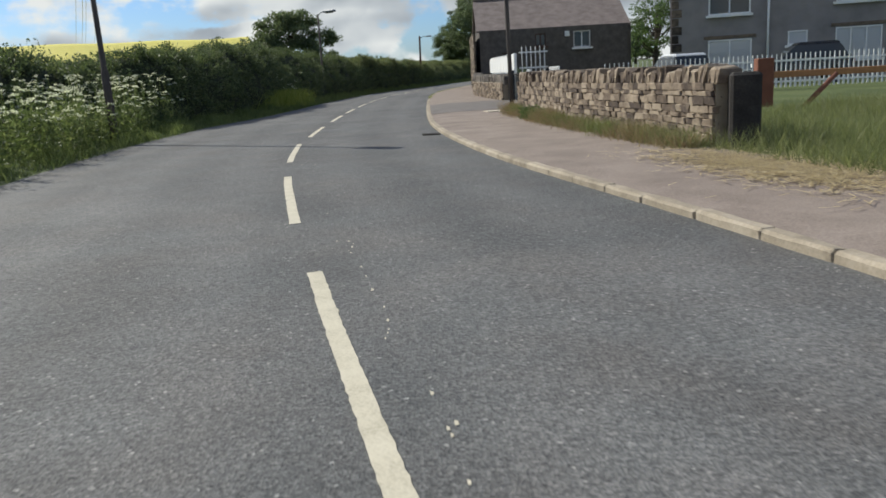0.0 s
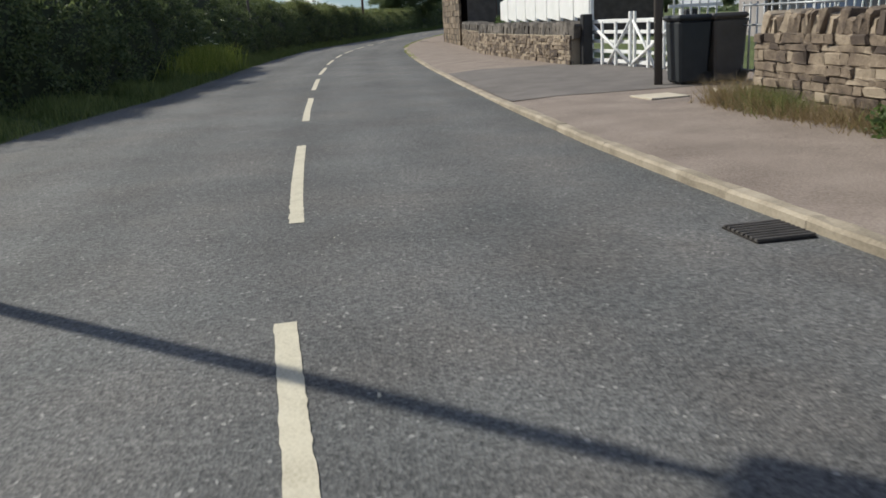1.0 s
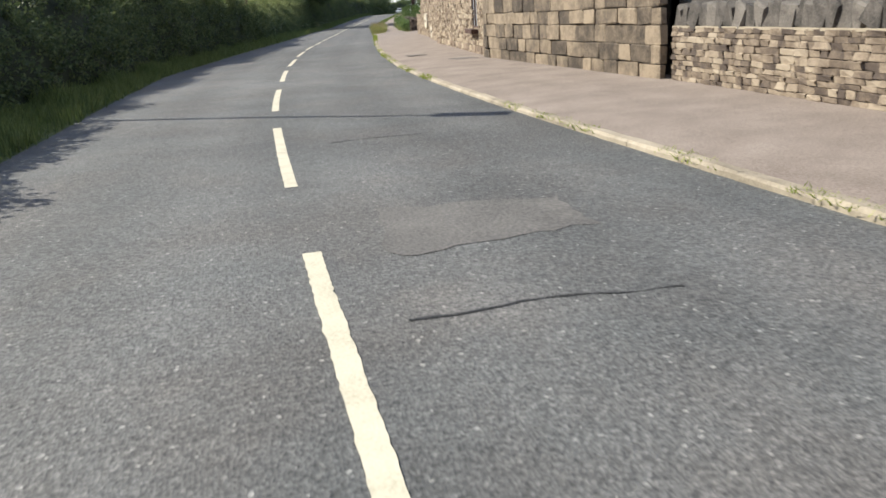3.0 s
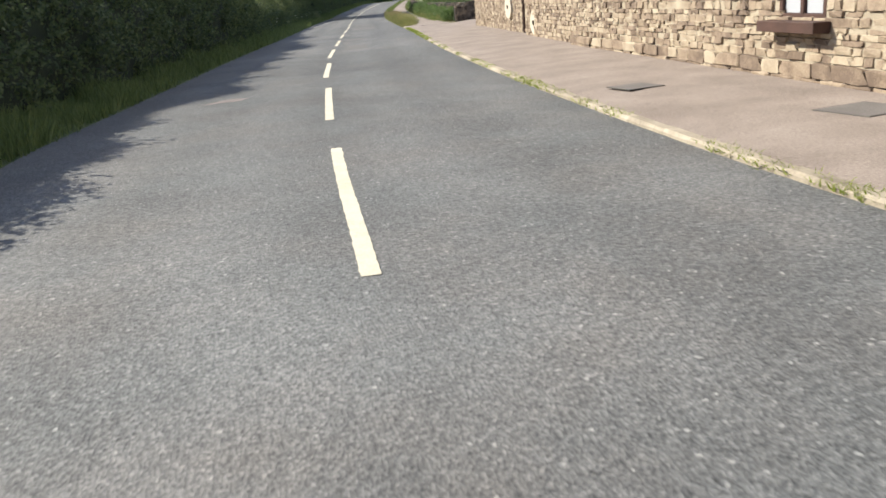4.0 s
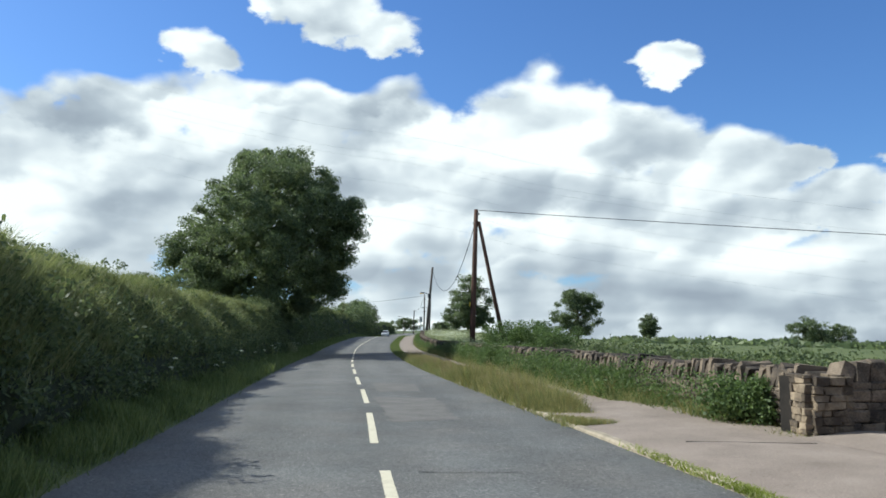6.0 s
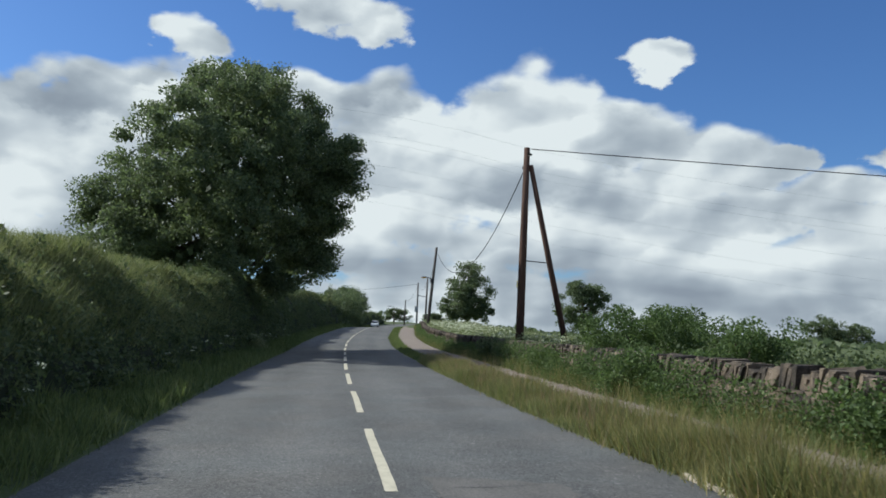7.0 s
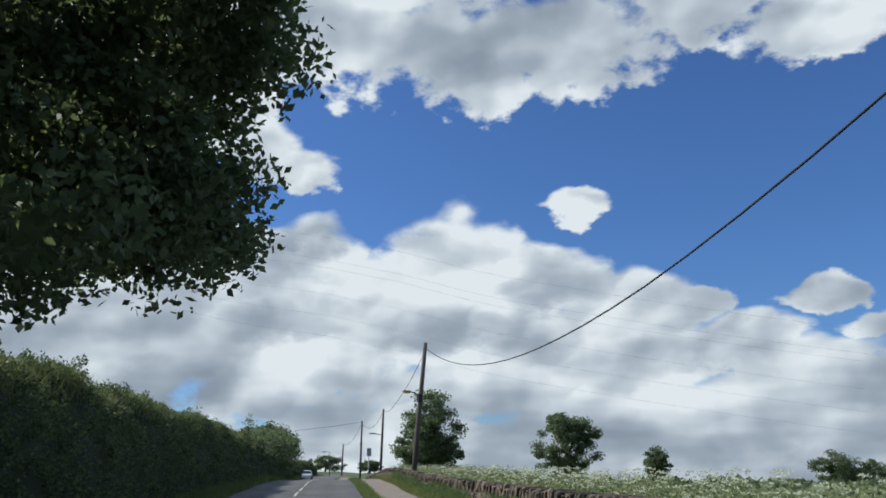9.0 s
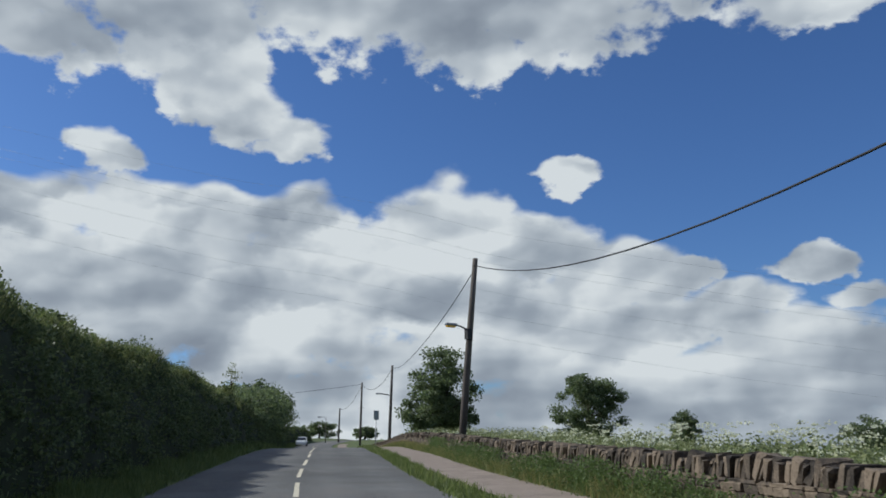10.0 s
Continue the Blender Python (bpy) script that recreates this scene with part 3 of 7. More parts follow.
def blades(p, height, rng, mat, name="grass", width=0.012, lean=0.35):
    """Grass blades standing at the points p; height is one number or one a blade."""
    n = len(p)
    h = (height * rng.uniform(0.5, 1.3, n))[:, None]
    a = rng.uniform(0, 2 * np.pi, n)
    across = np.stack([np.cos(a), np.sin(a), 0 * a], 1) * width * (0.6 + h)
    l = rng.normal(size=(n, 3)) * lean * h
    l[:, 2] = 0
    tip = p + l + np.array([0, 0, 1.0]) * h
    v = np.stack([p - across, p + across, tip], 1)
    return pieces_mesh(name, v, mat)


# ---- the ground ----
def ground_height(y, d):
    le, ke = track(LEFT_EDGE, y), track(KERB, y)
    left = np.interp(le - d, [-0.3, 0.05, 1.6, 3.4, 6, 11, 37, 117, 300, 2500], [-0.08, -0.02, 0.12, 0.35, 0.9, 1.1, 2.6, 5.0, 5.0, -3])
    calm = np.interp(y, [60, 90], [1.0, 0.5])
    left = np.where(le - d > 3.4, 0.35 + (left - 0.35) * calm, left)
    right = np.interp(d - ke, [0.1, 0.25, 2.4, 3.4, 9, 37, 60, 117, 400, 2500], [-0.08, 0.0, 0.04, 0.075, 0.09, -0.1, -0.4, -3.0, -10, -58])
    return np.where(d < le + 0.3, left, np.where(d > ke + 0.1, right, -0.08))


def build_ground():
    ys = np.concatenate([[-2500, -800, -300, -120], np.arange(-60, 320, 4.0), [340, 380, 430, 500, 600, 800, 1200, 2500]])
    ds = np.array([-2500, -900, -300, -120, -70, -40, -25, -14, -10, -7.5, -6.0, -1.6, -0.8, -0.05, 0.3, -0.1, 0.1, 0.25, 2.4, 6.5, 9, 14, 22, 40, 70, 120, 250, 600, 2500.0])
    verts = []
    base = ds
    for y in ys:
        yy = np.clip(y, -60, 600)
        # the inner columns follow the road's two edges
        ds = base.copy()
        ds[11:15] = base[11:15] + track(LEFT_EDGE, yy)
        ds[15:19] = base[15:19] + track(KERB, yy)
        near = np.abs(ds) < 100
        x, w = spots(np.full(len(ds), yy), ds)
        if not -60 <= y <= 600:
            k = SLOPE[0] if y < 0 else SLOPE[-1]
            x, w = x + (y - yy) * k, w + (y - yy)
        z = ground_height(yy, ds)
        # away from the road the cross lines run straight, so that they never cross in the bends
        x = np.where(near, x, np.interp(yy, YS, XS) + ds + (y - yy) * 0.2)
        w = np.where(near, w, y - np.sign(ds) * 8 * np.interp(yy, YS, SLOPE))
        verts += list(zip(x, w, z))
    c = len(ds)
    faces = [(i * c + j, i * c + j + 1, (i + 1) * c + j + 1, (i + 1) * c + j) for i in range(len(ys) - 1) for j in range(c - 1)]
    solo("ground", mesh_of("ground", verts, faces, M_GROUND, True), None, "rough green grass and soil of verges and fields", "ground", kind="structure")


build_ground()

road = solo("road", strip(-60, 590, 1.0, [(lambda y: track(LEFT_EDGE, y), 0.0), (lambda y: track(LEFT_EDGE, y) * 0.5, 0.012), (0.0, 0.02), (lambda y: track(KERB, y) * 0.5, 0.012), (lambda y: track(KERB, y) + 0.02, 0.0)], M_ROAD, True),
            None, "worn grey asphalt country road with pale chippings", "road", kind="structure")


def road_top(d):
    return 0.021 - 0.0065 * abs(d) + 0.004


def mark(y0, y1, d0, d1, width, rng, bite=0.0028):
    """A painted dash with ragged edges that lies on the road."""
    ys = np.arange(y0, y1 + 0.01, 0.05)
    d = np.linspace(d0, d1, len(ys))
    wob = 0.003 * np.sin(ys * 1.9 + y0) * rng.uniform(0.3, 1.4)
    lo, hi = d - width / 2 + wob + bite * rng.normal(size=len(ys)), d + width / 2 + wob + bite * rng.normal(size=len(ys))
    v = []
    for k, y in enumerate(ys):
        v += [spot(y, lo[k], road_top(lo[k])), spot(y, hi[k], road_top(hi[k]))]
    f = [(2 * k, 2 * k + 1, 2 * k + 3, 2 * k + 2) for k in range(len(ys) - 1)]
    return mesh_of("dash", v, f, M_LINE)


# start, end and their small side steps from the centre
DASHES = [(-10.4, 0.1, -6.4, 0.1), (-4.4, 0.11, -0.42, 0.015), (1.58, -0.04, 5.5, -0.03), (7.56, -0.05, 11.46, -0.08), (13.48, 0.0, 17.44, 0.01), (20.02, 0.02, 24.08, 0.02), (26.12, 0.015, 30.04, 0.02),
          (32.1, -0.01, 36.12, 0.02), (38.28, -0.03, 42.28, -0.01), (44.28, -0.015, 48.22, -0.03), (50.22, -0.04, 54.2, 0.01), (56.28, 0.03, 60.18, 0.03), (62.22, 0.02, 66.18, 0.05),
          (68.24, -0.01, 72.16, 0.01), (74.18, -0.04, 78.12, -0.01), (80.12, 0.0, 81.78, 0.0), (82.02, 0.0, 84.14, 0.0), (86.16, -0.03, 90.14, -0.01), (92.12, -0.04, 96.0, 0.01), (97.94, 0.02, 101.88, 0.03)]


def build_marks():
    rng = np.random.default_rng(11)
    rows = DASHES + [(103.86 + 5.83 * k, 0.0, 107.78 + 5.83 * k, 0.01) for k in range(0, 38)]
    for k, (y0, d0, y1, d1) in enumerate(rows):
        part("centre_line_dash", mark(y0, y1, d0, d1, 0.105, rng), None, road, "white centre dash with worn edges" if k == 0 else "")


build_marks()

# ---- kerb and footway ----
def kerb_height(y):
    return float(np.interp(y, [-60, 18.5, 21.5, 31.5, 34.5, 48, 60, 86, 92, 110], [0.08, 0.08, 0.04, 0.04, 0.075, 0.055, 0.05, 0.05, 0.05, 0.03]))


def stone_shapes(count, seed, rough=0.07, bevel=0.09):
    """Unit stones with broken edges, to be scaled."""
    rng = random.Random(seed)
    made = []
    for _ in range(count):
        bm = bmesh.new()
        bmesh.ops.create_cube(bm, size=1.0)
        bmesh.ops.bevel(bm, geom=list(bm.edges), offset=bevel, segments=1, affect="EDGES")
        for v in bm.verts:
            v.co += Vector([rng.uniform(-rough, rough) for _ in range(3)])
        made.append(bm)
    return made


def as_meshes(shapes, name, mat):
    out = []
    for bm in shapes:
        me = bpy.data.meshes.new(name)
        bm.to_mesh(me)
        me.materials.append(mat)
        out.append(me)
    return out


def lay(parent, name, meshes, mats, seed, limit=300):
    """Stones at the given matrices: the first ones as parts of their own, the rest joined."""
    rng = random.Random(seed)
    base = Matrix.Translation(-Vector(parent.location))
    mats = [Matrix.Translation((0, 0, float(rise(m.translation.x, m.translation.y)))) @ m for m in mats]
    for m in mats[:limit]:
        ob = new(name, rng.choice(meshes))
        ob.parent = parent
        ob.matrix_parent_inverse = base
        ob.matrix_basis = m
    if len(mats) > limit:
        arrays = []
        for me in meshes:
            v = np.empty(len(me.vertices) * 3)
            me.vertices.foreach_get("co", v)
            arrays.append((v.reshape(-1, 3), [tuple(p.vertices) for p in me.polygons]))
        verts, faces, off = [], [], 0
        for m in mats[limit:]:
            v, f = rng.choice(arrays)
            a = np.array(m)
            w = v @ a[:3, :3].T + a[:3, 3]
            verts.append(w)
            faces += [tuple(i + off for i in q) for q in f]
            off += len(v)
        me = mesh_of(name + "work", np.concatenate(verts), faces, meshes[0].materials[0])
        ob = held(new(name + "work", me), parent)
        tagged(ob, kind="stuff")


def build_kerb():
    kerb = thing("kerb", spot(0, 3.2), "cream stone kerb along the footway, chipped and weedy", "kerb", kind="structure")
    jitter, shapes = random.Random(3), []
    for _ in range(6):
        bm = bmesh.new()
        size = Vector((0.15, 0.9, 0.26))
        slab(bm, (0, 0, 0), size, 0, 0.022)
        bmesh.ops.subdivide_edges(bm, edges=[ed for ed in bm.edges if abs(ed.verts[0].co.y - ed.verts[1].co.y) > 0.5], cuts=2)
        for v in bm.verts:
            v.co += Vector([jitter.uniform(-0.006, 0.006) for _ in range(3)])
            v.co = Vector([v.co[k] / size[k] for k in range(3)])
        shapes.append(bm)
    shapes = as_meshes(shapes, "kerb_stone", M_KERB)
    mats, y = [], -22.0
    rng = random.Random(8)
    while y < 104:
        ln = 0.9 * rng.uniform(0.85, 1.1)
        d = float(track(KERB, y + ln / 2)) + 0.075
        p = spot(y + ln / 2, d, kerb_height(y) - 0.13 + rng.uniform(-0.004, 0.004))
        turn = bearing(y + ln / 2) - math.atan(float(track(KERB, y + ln) - track(KERB, y)) / ln)
        mats.append(Matrix.Translation(p) @ Matrix.Rotation(turn, 4, "Z") @ Matrix.Diagonal((0.15, ln * 1.035, 0.26, 1)))
        y += ln
    lay(kerb, "kerb_stone", shapes, mats, 2)


build_kerb()

FOOT_OUT = [(-60, 6.5), (3, 5.9), (14, 5.6), (18, 5.9), (20, 8.5), (30, 8.5), (30.4, 6.4), (37, 5.95), (49, 6.2), (60, 5.75), (76, 5.8), (85.3, 5.65), (86.0, 26), (91.6, 26), (92.2, 5.4), (97, 5.2)]
solo("footway", strip(-40, 97, 0.5, [(lambda y: track(KERB, y) + 0.13, lambda y: np.array([kerb_height(v) for v in y]) - 0.012), (lambda y: track(KERB, y) + 0.9, 0.085), (lambda y: track(FOOT_OUT, y), 0.10)], M_PAVE),
     None, "pinkish brown asphalt footway, dry and patched", "pavement", kind="structure")
solo("driveway_crossing", strip(20.5, 28.6, 0.3, [(lambda y: track(KERB, y) + 0.16, lambda y: np.array([kerb_height(v) for v in y]) + 0.002), (lambda y: track(KERB, y) + 0.9, 0.091), (lambda y: np.full(len(y), 7.4), 0.106)], M_DRIVE),
     None, "darker asphalt crossing in front of the white gate", "driveway", kind="structure")
solo("footpath", strip(96, 300, 1.0, [(lambda y: track(KERB, y) + np.interp(y, [96, 104, 112, 120, 128, 140, 300], [0.6, 1.0, 1.15, 1.15, 0.95, 0.75, 0.85]), 0.035), (lambda y: track(KERB, y) + 2.35, 0.05)], M_PAVE, wobble=0.05),
     None, "narrow worn footpath between grass verges", "path", kind="structure")

solo("lane", mesh_of("lane", [(5.9, 85.35, 0.088), (6.3, 85.05, 0.165), (9.7, 84.65, 0.17), (24, 82.0, 0.17), (24, 86.6, 0.17), (12.2, 88.65, 0.17), (7.1, 90.5, 0.165), (6.4, 90.6, 0.088)], [(0, 1, 6, 7), (1, 2, 5, 6), (2, 3, 4, 5)], M_PAVE),
     None, "dusty asphalt lane mouth between stone walls", "lane", kind="structure")

# ---- walls of stone ----
def along(points, s):
    """The place and heading at s metres along a line of points."""
    for a, b in zip(points, points[1:]):
        ln = (b - a).length
        if s <= ln:
            return a + (b - a) * (s / ln), math.atan2((b - a).y, (b - a).x)
        s -= ln
    return points[-1], math.atan2((points[-1] - points[-2]).y, (points[-1] - points[-2]).x)


def run_length(points):
    return sum((b - a).length for a, b in zip(points, points[1:]))


def core_wall(points, z0, top, thick):
    """The body of a wall: a box along each straight run."""
    bm = bmesh.new()
    for a, b in zip(points, points[1:]):
        ln, turn = (b - a).length, math.atan2((b - a).y, (b - a).x)
        mid = (a + b) / 2
        slab(bm, (mid.x, mid.y, (z0 + top) / 2), (ln, thick, top - z0), turn)
    return bm


def courses(points, z0, top, thick, rng, low, high, long0, long1, side=1, back=False, holes=(), proud=0.02, skip=0.0):
    """Matrices for the stones of the face (and the back) of a wall, course by course."""
    out, z, total = [], z0, run_length(points)
    while z < top - 0.03:
        h = min(rng.uniform(low, high), top - z)
        for face in ((side, -side) if back else (side,)):
            s = -rng.uniform(0, long0)
            while s < total:
                ln = rng.uniform(long0, long1)
                a, b = max(s, 0), min(s + ln, total)
                s += ln
                if b - a < 0.05 or rng.random() < skip:
                    continue
                mid = (a + b) / 2
                if any(x0 < mid < x1 and z0h < z + h / 2 < z1h for x0, x1, z0h, z1h in holes):
                    continue
                p, turn = along(points, mid)
                dep = rng.uniform(0.10, 0.14)
                off = face * (thick / 2 - dep / 2 + proud + rng.uniform(-0.012, 0.016))
                q = Vector((p.x + math.sin(turn) * off, p.y - math.cos(turn) * off, z + h / 2))
                out.append(Matrix.Translation(q) @ Matrix.Rotation(turn + rng.uniform(-0.02, 0.02), 4, "Z") @ Matrix.Rotation(rng.uniform(-0.025, 0.025), 4, "Y")
                           @ Matrix.Diagonal(((b - a) * 0.98, dep, h * 0.96, 1)))
        z += h
    return out


def copings(points, z, rng, tall, thick, width0, width1, lean=0.18, gap=0.0, even=False):
    """Upright coping stones set on edge along the top."""
    out, s, total = [], 0.05, run_length(points)
    while s < total - 0.05:
        w = rng.uniform(width0, width1)
        h = tall * (rng.uniform(0.92, 1.08) if even else rng.uniform(0.75, 1.2))
        if rng.random() >= gap:
            p, turn = along(points, s + w / 2)
            tilt = lean * (rng.uniform(0.75, 1.25) if even else rng.uniform(0.2, 1.6))
            out.append(Matrix.Translation((p.x, p.y, z + h * 0.46)) @ Matrix.Rotation(turn, 4, "Z") @ Matrix.Rotation(tilt, 4, "Y")
                       @ Matrix.Rotation(rng.uniform(-0.1, 0.1), 4, "X") @ Matrix.Diagonal((w * (1.16 if even else 1.06), thick * rng.uniform(0.8, 1.05), h, 1)))
        s += w
    return out


def stone_wall(name, label, points, top, thick, mat, cope_mat, seed, sizes, cope=0.22, core=None, cope_w=(0.07, 0.14), z0=0.0, back=False, lean=0.18, rough=0.07, gap=0.0, skip=0.0, holes=(), limit=300, even=False):
    points = [Vector((p[0], p[1], 0)) for p in points]
    rng = random.Random(seed)
    wall = thing(name, (points[0].x, points[0].y, z0), label, "stone wall", kind="structure")
    part("wall_core", core_wall(points, z0 - 0.1, top - 0.01, thick - 0.05), core or M_CORE, wall)
    shapes = as_meshes(stone_shapes(10, seed, rough), "stone", mat)
    lay(wall, "stone", shapes, courses(points, z0 - 0.02, top, thick, rng, *sizes, back=back, skip=skip, holes=holes), seed, limit)
    if cope:
        tops = as_meshes(stone_shapes(8, seed + 1, 0.07), "coping_stone", cope_mat)
        lay(wall, "coping_stone", tops, copings(points, top - 0.02, rng, cope, thick * 1.0, *cope_w, lean=lean, gap=gap, even=even), seed)
    if even:
        part("mortar_bed", core_wall(points, top - 0.02, top + 0.012, thick + 0.03), M_CORE, wall, "pale mortar bed under the coping")
    return wall


# left-hand face of a line that runs away from the camera looks at the road, so lines run towards it
stone_wall("wall_south", "coursed sandstone garden wall with upright coping stones", [(1.75, 17.75), (2.35, 11.5), (3.55, 5.9)], 0.98, 0.42, M_SAND, M_SAND, 21, (0.05, 0.15, 0.11, 0.34), cope=0.24, cope_w=(0.06, 0.16), rough=0.13)
stone_wall("wall_gate_north", "sandstone wall with heavy grey leaning coping stones", [(1.05, 38.45), (1.45, 33.0), (1.98, 28.25)], 0.80, 0.42, M_SAND, M_COPE, 31, (0.07, 0.16, 0.13, 0.40), cope=0.34, cope_w=(0.16, 0.30), lean=0.32, rough=0.09, even=True)
stone_wall("wall_garden", "thin-bedded rubble wall under leaning dark coping", [(1.62, 48.9), (1.30, 44.0), (1.12, 38.85)], 0.86, 0.44, M_SAND, M_COPE, 41, (0.04, 0.10, 0.10, 0.30), cope=0.34, cope_w=(0.14, 0.26), lean=0.32, rough=0.1, even=True)
pier = thing("wall_pier", (1.09, 38.65, 0), "upright stone joint between two garden walls", "stone pier")
part("pier_stone", boxed((1.09, 38.65, 0.39), (0.47, 0.22, 0.9), 0.06, 0.025), M_COPE, pier)


# ---- the hedge on the bank ----
def hedge_profile(u, y, h, face):
    """u: 0 to 1 up the face, 1 to 2 over the top, 2 to 3 down the back; returns offset and height."""
    up = np.clip(u, 0, 1)
    over = np.clip(u - 1, 0, 1)
    down = np.clip(u - 2, 0, 1)
    bulge = 0.28 * np.sin(y * 0.55) + 0.2 * np.sin(y * 1.37 + 1.0) + 0.12 * np.sin(y * 3.1)
    back = track(SET_BACK, y)
    h = h + 0.22 * (back - 0.5)
    d = face - back * up ** 1.3 + 0.18 * np.sin(up * 3.1) - 1.5 * over + bulge * 0.55 * (0.4 + up)
    z = 0.12 + (h - 0.12) * np.where(u <= 1, up ** 0.85, 1.0 + 0.06 * np.sin(over * 3.14)) * (1 - down * 0.85)
    z = z + 0.16 * np.sin(y * 0.83 + 0.6) * (u > 0.8) + 0.1 * np.sin(y * 2.3) * (u > 0.8)
    return d, z


def build_hedge():
    rng = np.random.default_rng(17)
    hedge = thing("hedge", spot(60, -5, 0.1), "tall overgrown green hawthorn hedge on the roadside bank", "hedge", kind="stuff")
    # closed sheet behind the leaves, its near-black colour standing in for inner shade
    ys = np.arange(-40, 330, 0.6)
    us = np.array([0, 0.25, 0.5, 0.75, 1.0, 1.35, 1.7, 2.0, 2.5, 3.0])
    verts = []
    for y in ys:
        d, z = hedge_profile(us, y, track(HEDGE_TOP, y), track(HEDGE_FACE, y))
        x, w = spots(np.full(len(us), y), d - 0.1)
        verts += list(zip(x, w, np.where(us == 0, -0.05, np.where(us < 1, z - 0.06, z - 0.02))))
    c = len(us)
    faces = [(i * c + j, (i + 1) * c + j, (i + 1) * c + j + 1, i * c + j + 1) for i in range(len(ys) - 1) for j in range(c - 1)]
    part("shade_backing", mesh_of("shade_backing", verts, faces, M_HEDGESHADE, True), None, hedge, "dark backing sheet painted as the shaded depth of the hedge")

    def foliage(y0, y1, n, size, label):
        per = 42
        m = n // per
        cy, cu, big = rng.uniform(y0, y1, m), rng.uniform(0.0, 2.0, m) ** 0.9, rng.uniform(0.12, 0.34, m)
        # on the open bank grass takes over from leaves
        keep = ~((cy > 89) & (cy < 126) & (cu > 0.8) & (rng.uniform(0, 1, m) < 0.75))
        cy, cu, big = cy[keep], cu[keep], big[keep]
        d, z = hedge_profile(cu, cy, track(HEDGE_TOP, cy), track(HEDGE_FACE, cy))
        out = np.abs(rng.normal(size=len(cy))) * 0.16 - 0.04
        d = d + np.where(cu < 1, out, 0.3 * out)
        z = z + np.where(cu >= 1, out * 1.0, 0.35 * out)
        ball = rng.normal(size=(len(cy), per, 3))
        ball *= rng.uniform(0.2, 1, (len(cy), per, 1)) ** 0.5 / np.linalg.norm(ball, axis=2, keepdims=True) * big[:, None, None]
        y, d, z = (cy[:, None] + ball[..., 0] * 1.2).ravel(), (d[:, None] + ball[..., 1]).ravel(), (z[:, None] + ball[..., 2] * 0.85).ravel()
        z = np.maximum(z, 0.06)
        x, w = spots(y, d)
        part("foliage", leaves(np.stack([x, w, z], 1), size, rng, M_HEDGE), None, hedge, label)

    foliage(-12, 60, 150000, 0.085, "small mid-green hedge leaves")
    foliage(60, 185, 250000, 0.085, "")
    foliage(185, 330, 60000, 0.15, "")
    # long shoots and grass heads along the crest
    y = rng.uniform(-10, 260, 26000)
    d, z = hedge_profile(rng.uniform(1.0, 1.7, len(y)), y, track(HEDGE_TOP, y), track(HEDGE_FACE, y))
    x, w = spots(y, d)
    g = np.concatenate([rng.uniform(86, 128, 120000), rng.uniform(62, 86, 50000)])
    gu = np.where(g < 86, 0.8 + 0.9 * rng.uniform(0, 1, len(g)), 0.25 + 1.5 * rng.uniform(0, 1, len(g)) ** 0.7)
    gd, gz = hedge_profile(gu, g, track(HEDGE_TOP, g), track(HEDGE_FACE, g))
    gx, gw = spots(g, gd)
    part("crest_grass", blades(np.stack([gx, gw, gz - 0.1], 1), 0.36, rng, M_CREST, "crest_grass", 0.011, 0.5), None, hedge, "sunlit yellow-green grass along the bank's crest")
    far = rng.uniform(140, 215, 36000)
    fd, fz = hedge_profile(rng.uniform(0.85, 1.8, len(far)), far, track(HEDGE_TOP, far), track(HEDGE_FACE, far))
    fx, fw = spots(far, fd)
    part("crest_grass", blades(np.stack([fx, fw, fz - 0.08], 1), 0.34, rng, M_CREST, "crest_grass", 0.016, 0.5), None, hedge)
    part("shoots", blades(np.stack([x, w, z - 0.1], 1), 0.4, rng, M_GRASS, "shoots", 0.016, 0.45), None, hedge, "long pale shoots and grass along the crest")


build_hedge()


# ---- grass of the verges ----
def verge(name, label, y0, y1, inner, outer, n, height, mat, seed, z=0.04, width=0.013, lean=0.35, heap=0.5):
    rng = np.random.default_rng(seed)
    y = rng.uniform(y0, y1, n)
    f = rng.uniform(0, 1, n)
    a, b = track(inner, y), track(outer, y)
    d = a + (b - a) * f + rng.normal(size=n) * 0.06
    lump = 0.65 + heap * np.sin(y * 2.1 + d * 3.0) * np.sin(y * 0.7 + 1.3)
    lump = lump * np.clip((y - y0) / 3.0, 0.3, 1.0)
    x, w = spots(y, d)
    zz = np.maximum(ground_height(y, d), 0.0) + z * 0
    solo(name, blades(np.stack([x, w, zz], 1), height * lump, rng, mat, name, width, lean), None, label, "grass", kind="stuff")


def moved(rows, by):
    return [(y, d + by) for y, d in rows]


verge("verge_grass", "long green grass on the verge under the hedge", -10, 70, moved(LEFT_EDGE, -0.05), moved(HEDGE_FACE, -0.1), 60000, 0.32, M_GRASS, 51)
verge("verge_grass", "long green grass in the shade of the hedge", 70, 180, moved(LEFT_EDGE, -0.05), moved(HEDGE_FACE, -0.1), 60000, 0.34, M_GRASS, 52)
verge("verge_grass", "coarse grass edging the far road", 180, 300, moved(LEFT_EDGE, -0.05), moved(HEDGE_FACE, -0.1), 12000, 0.4, M_GRASS, 53, width=0.03)
KERB_IN = moved(KERB, 0.03)
KERB_OUT = [(92, 3.5), (104, 3.7), (112, 3.78), (120, 3.85), (128, 3.7), (135, 3.5)]
verge("path_verge_grass", "tall yellow-green seeding grass between road and path", 93.5, 107, KERB_IN, KERB_OUT, 22000, 0.46, M_DRY, 54, width=0.008)
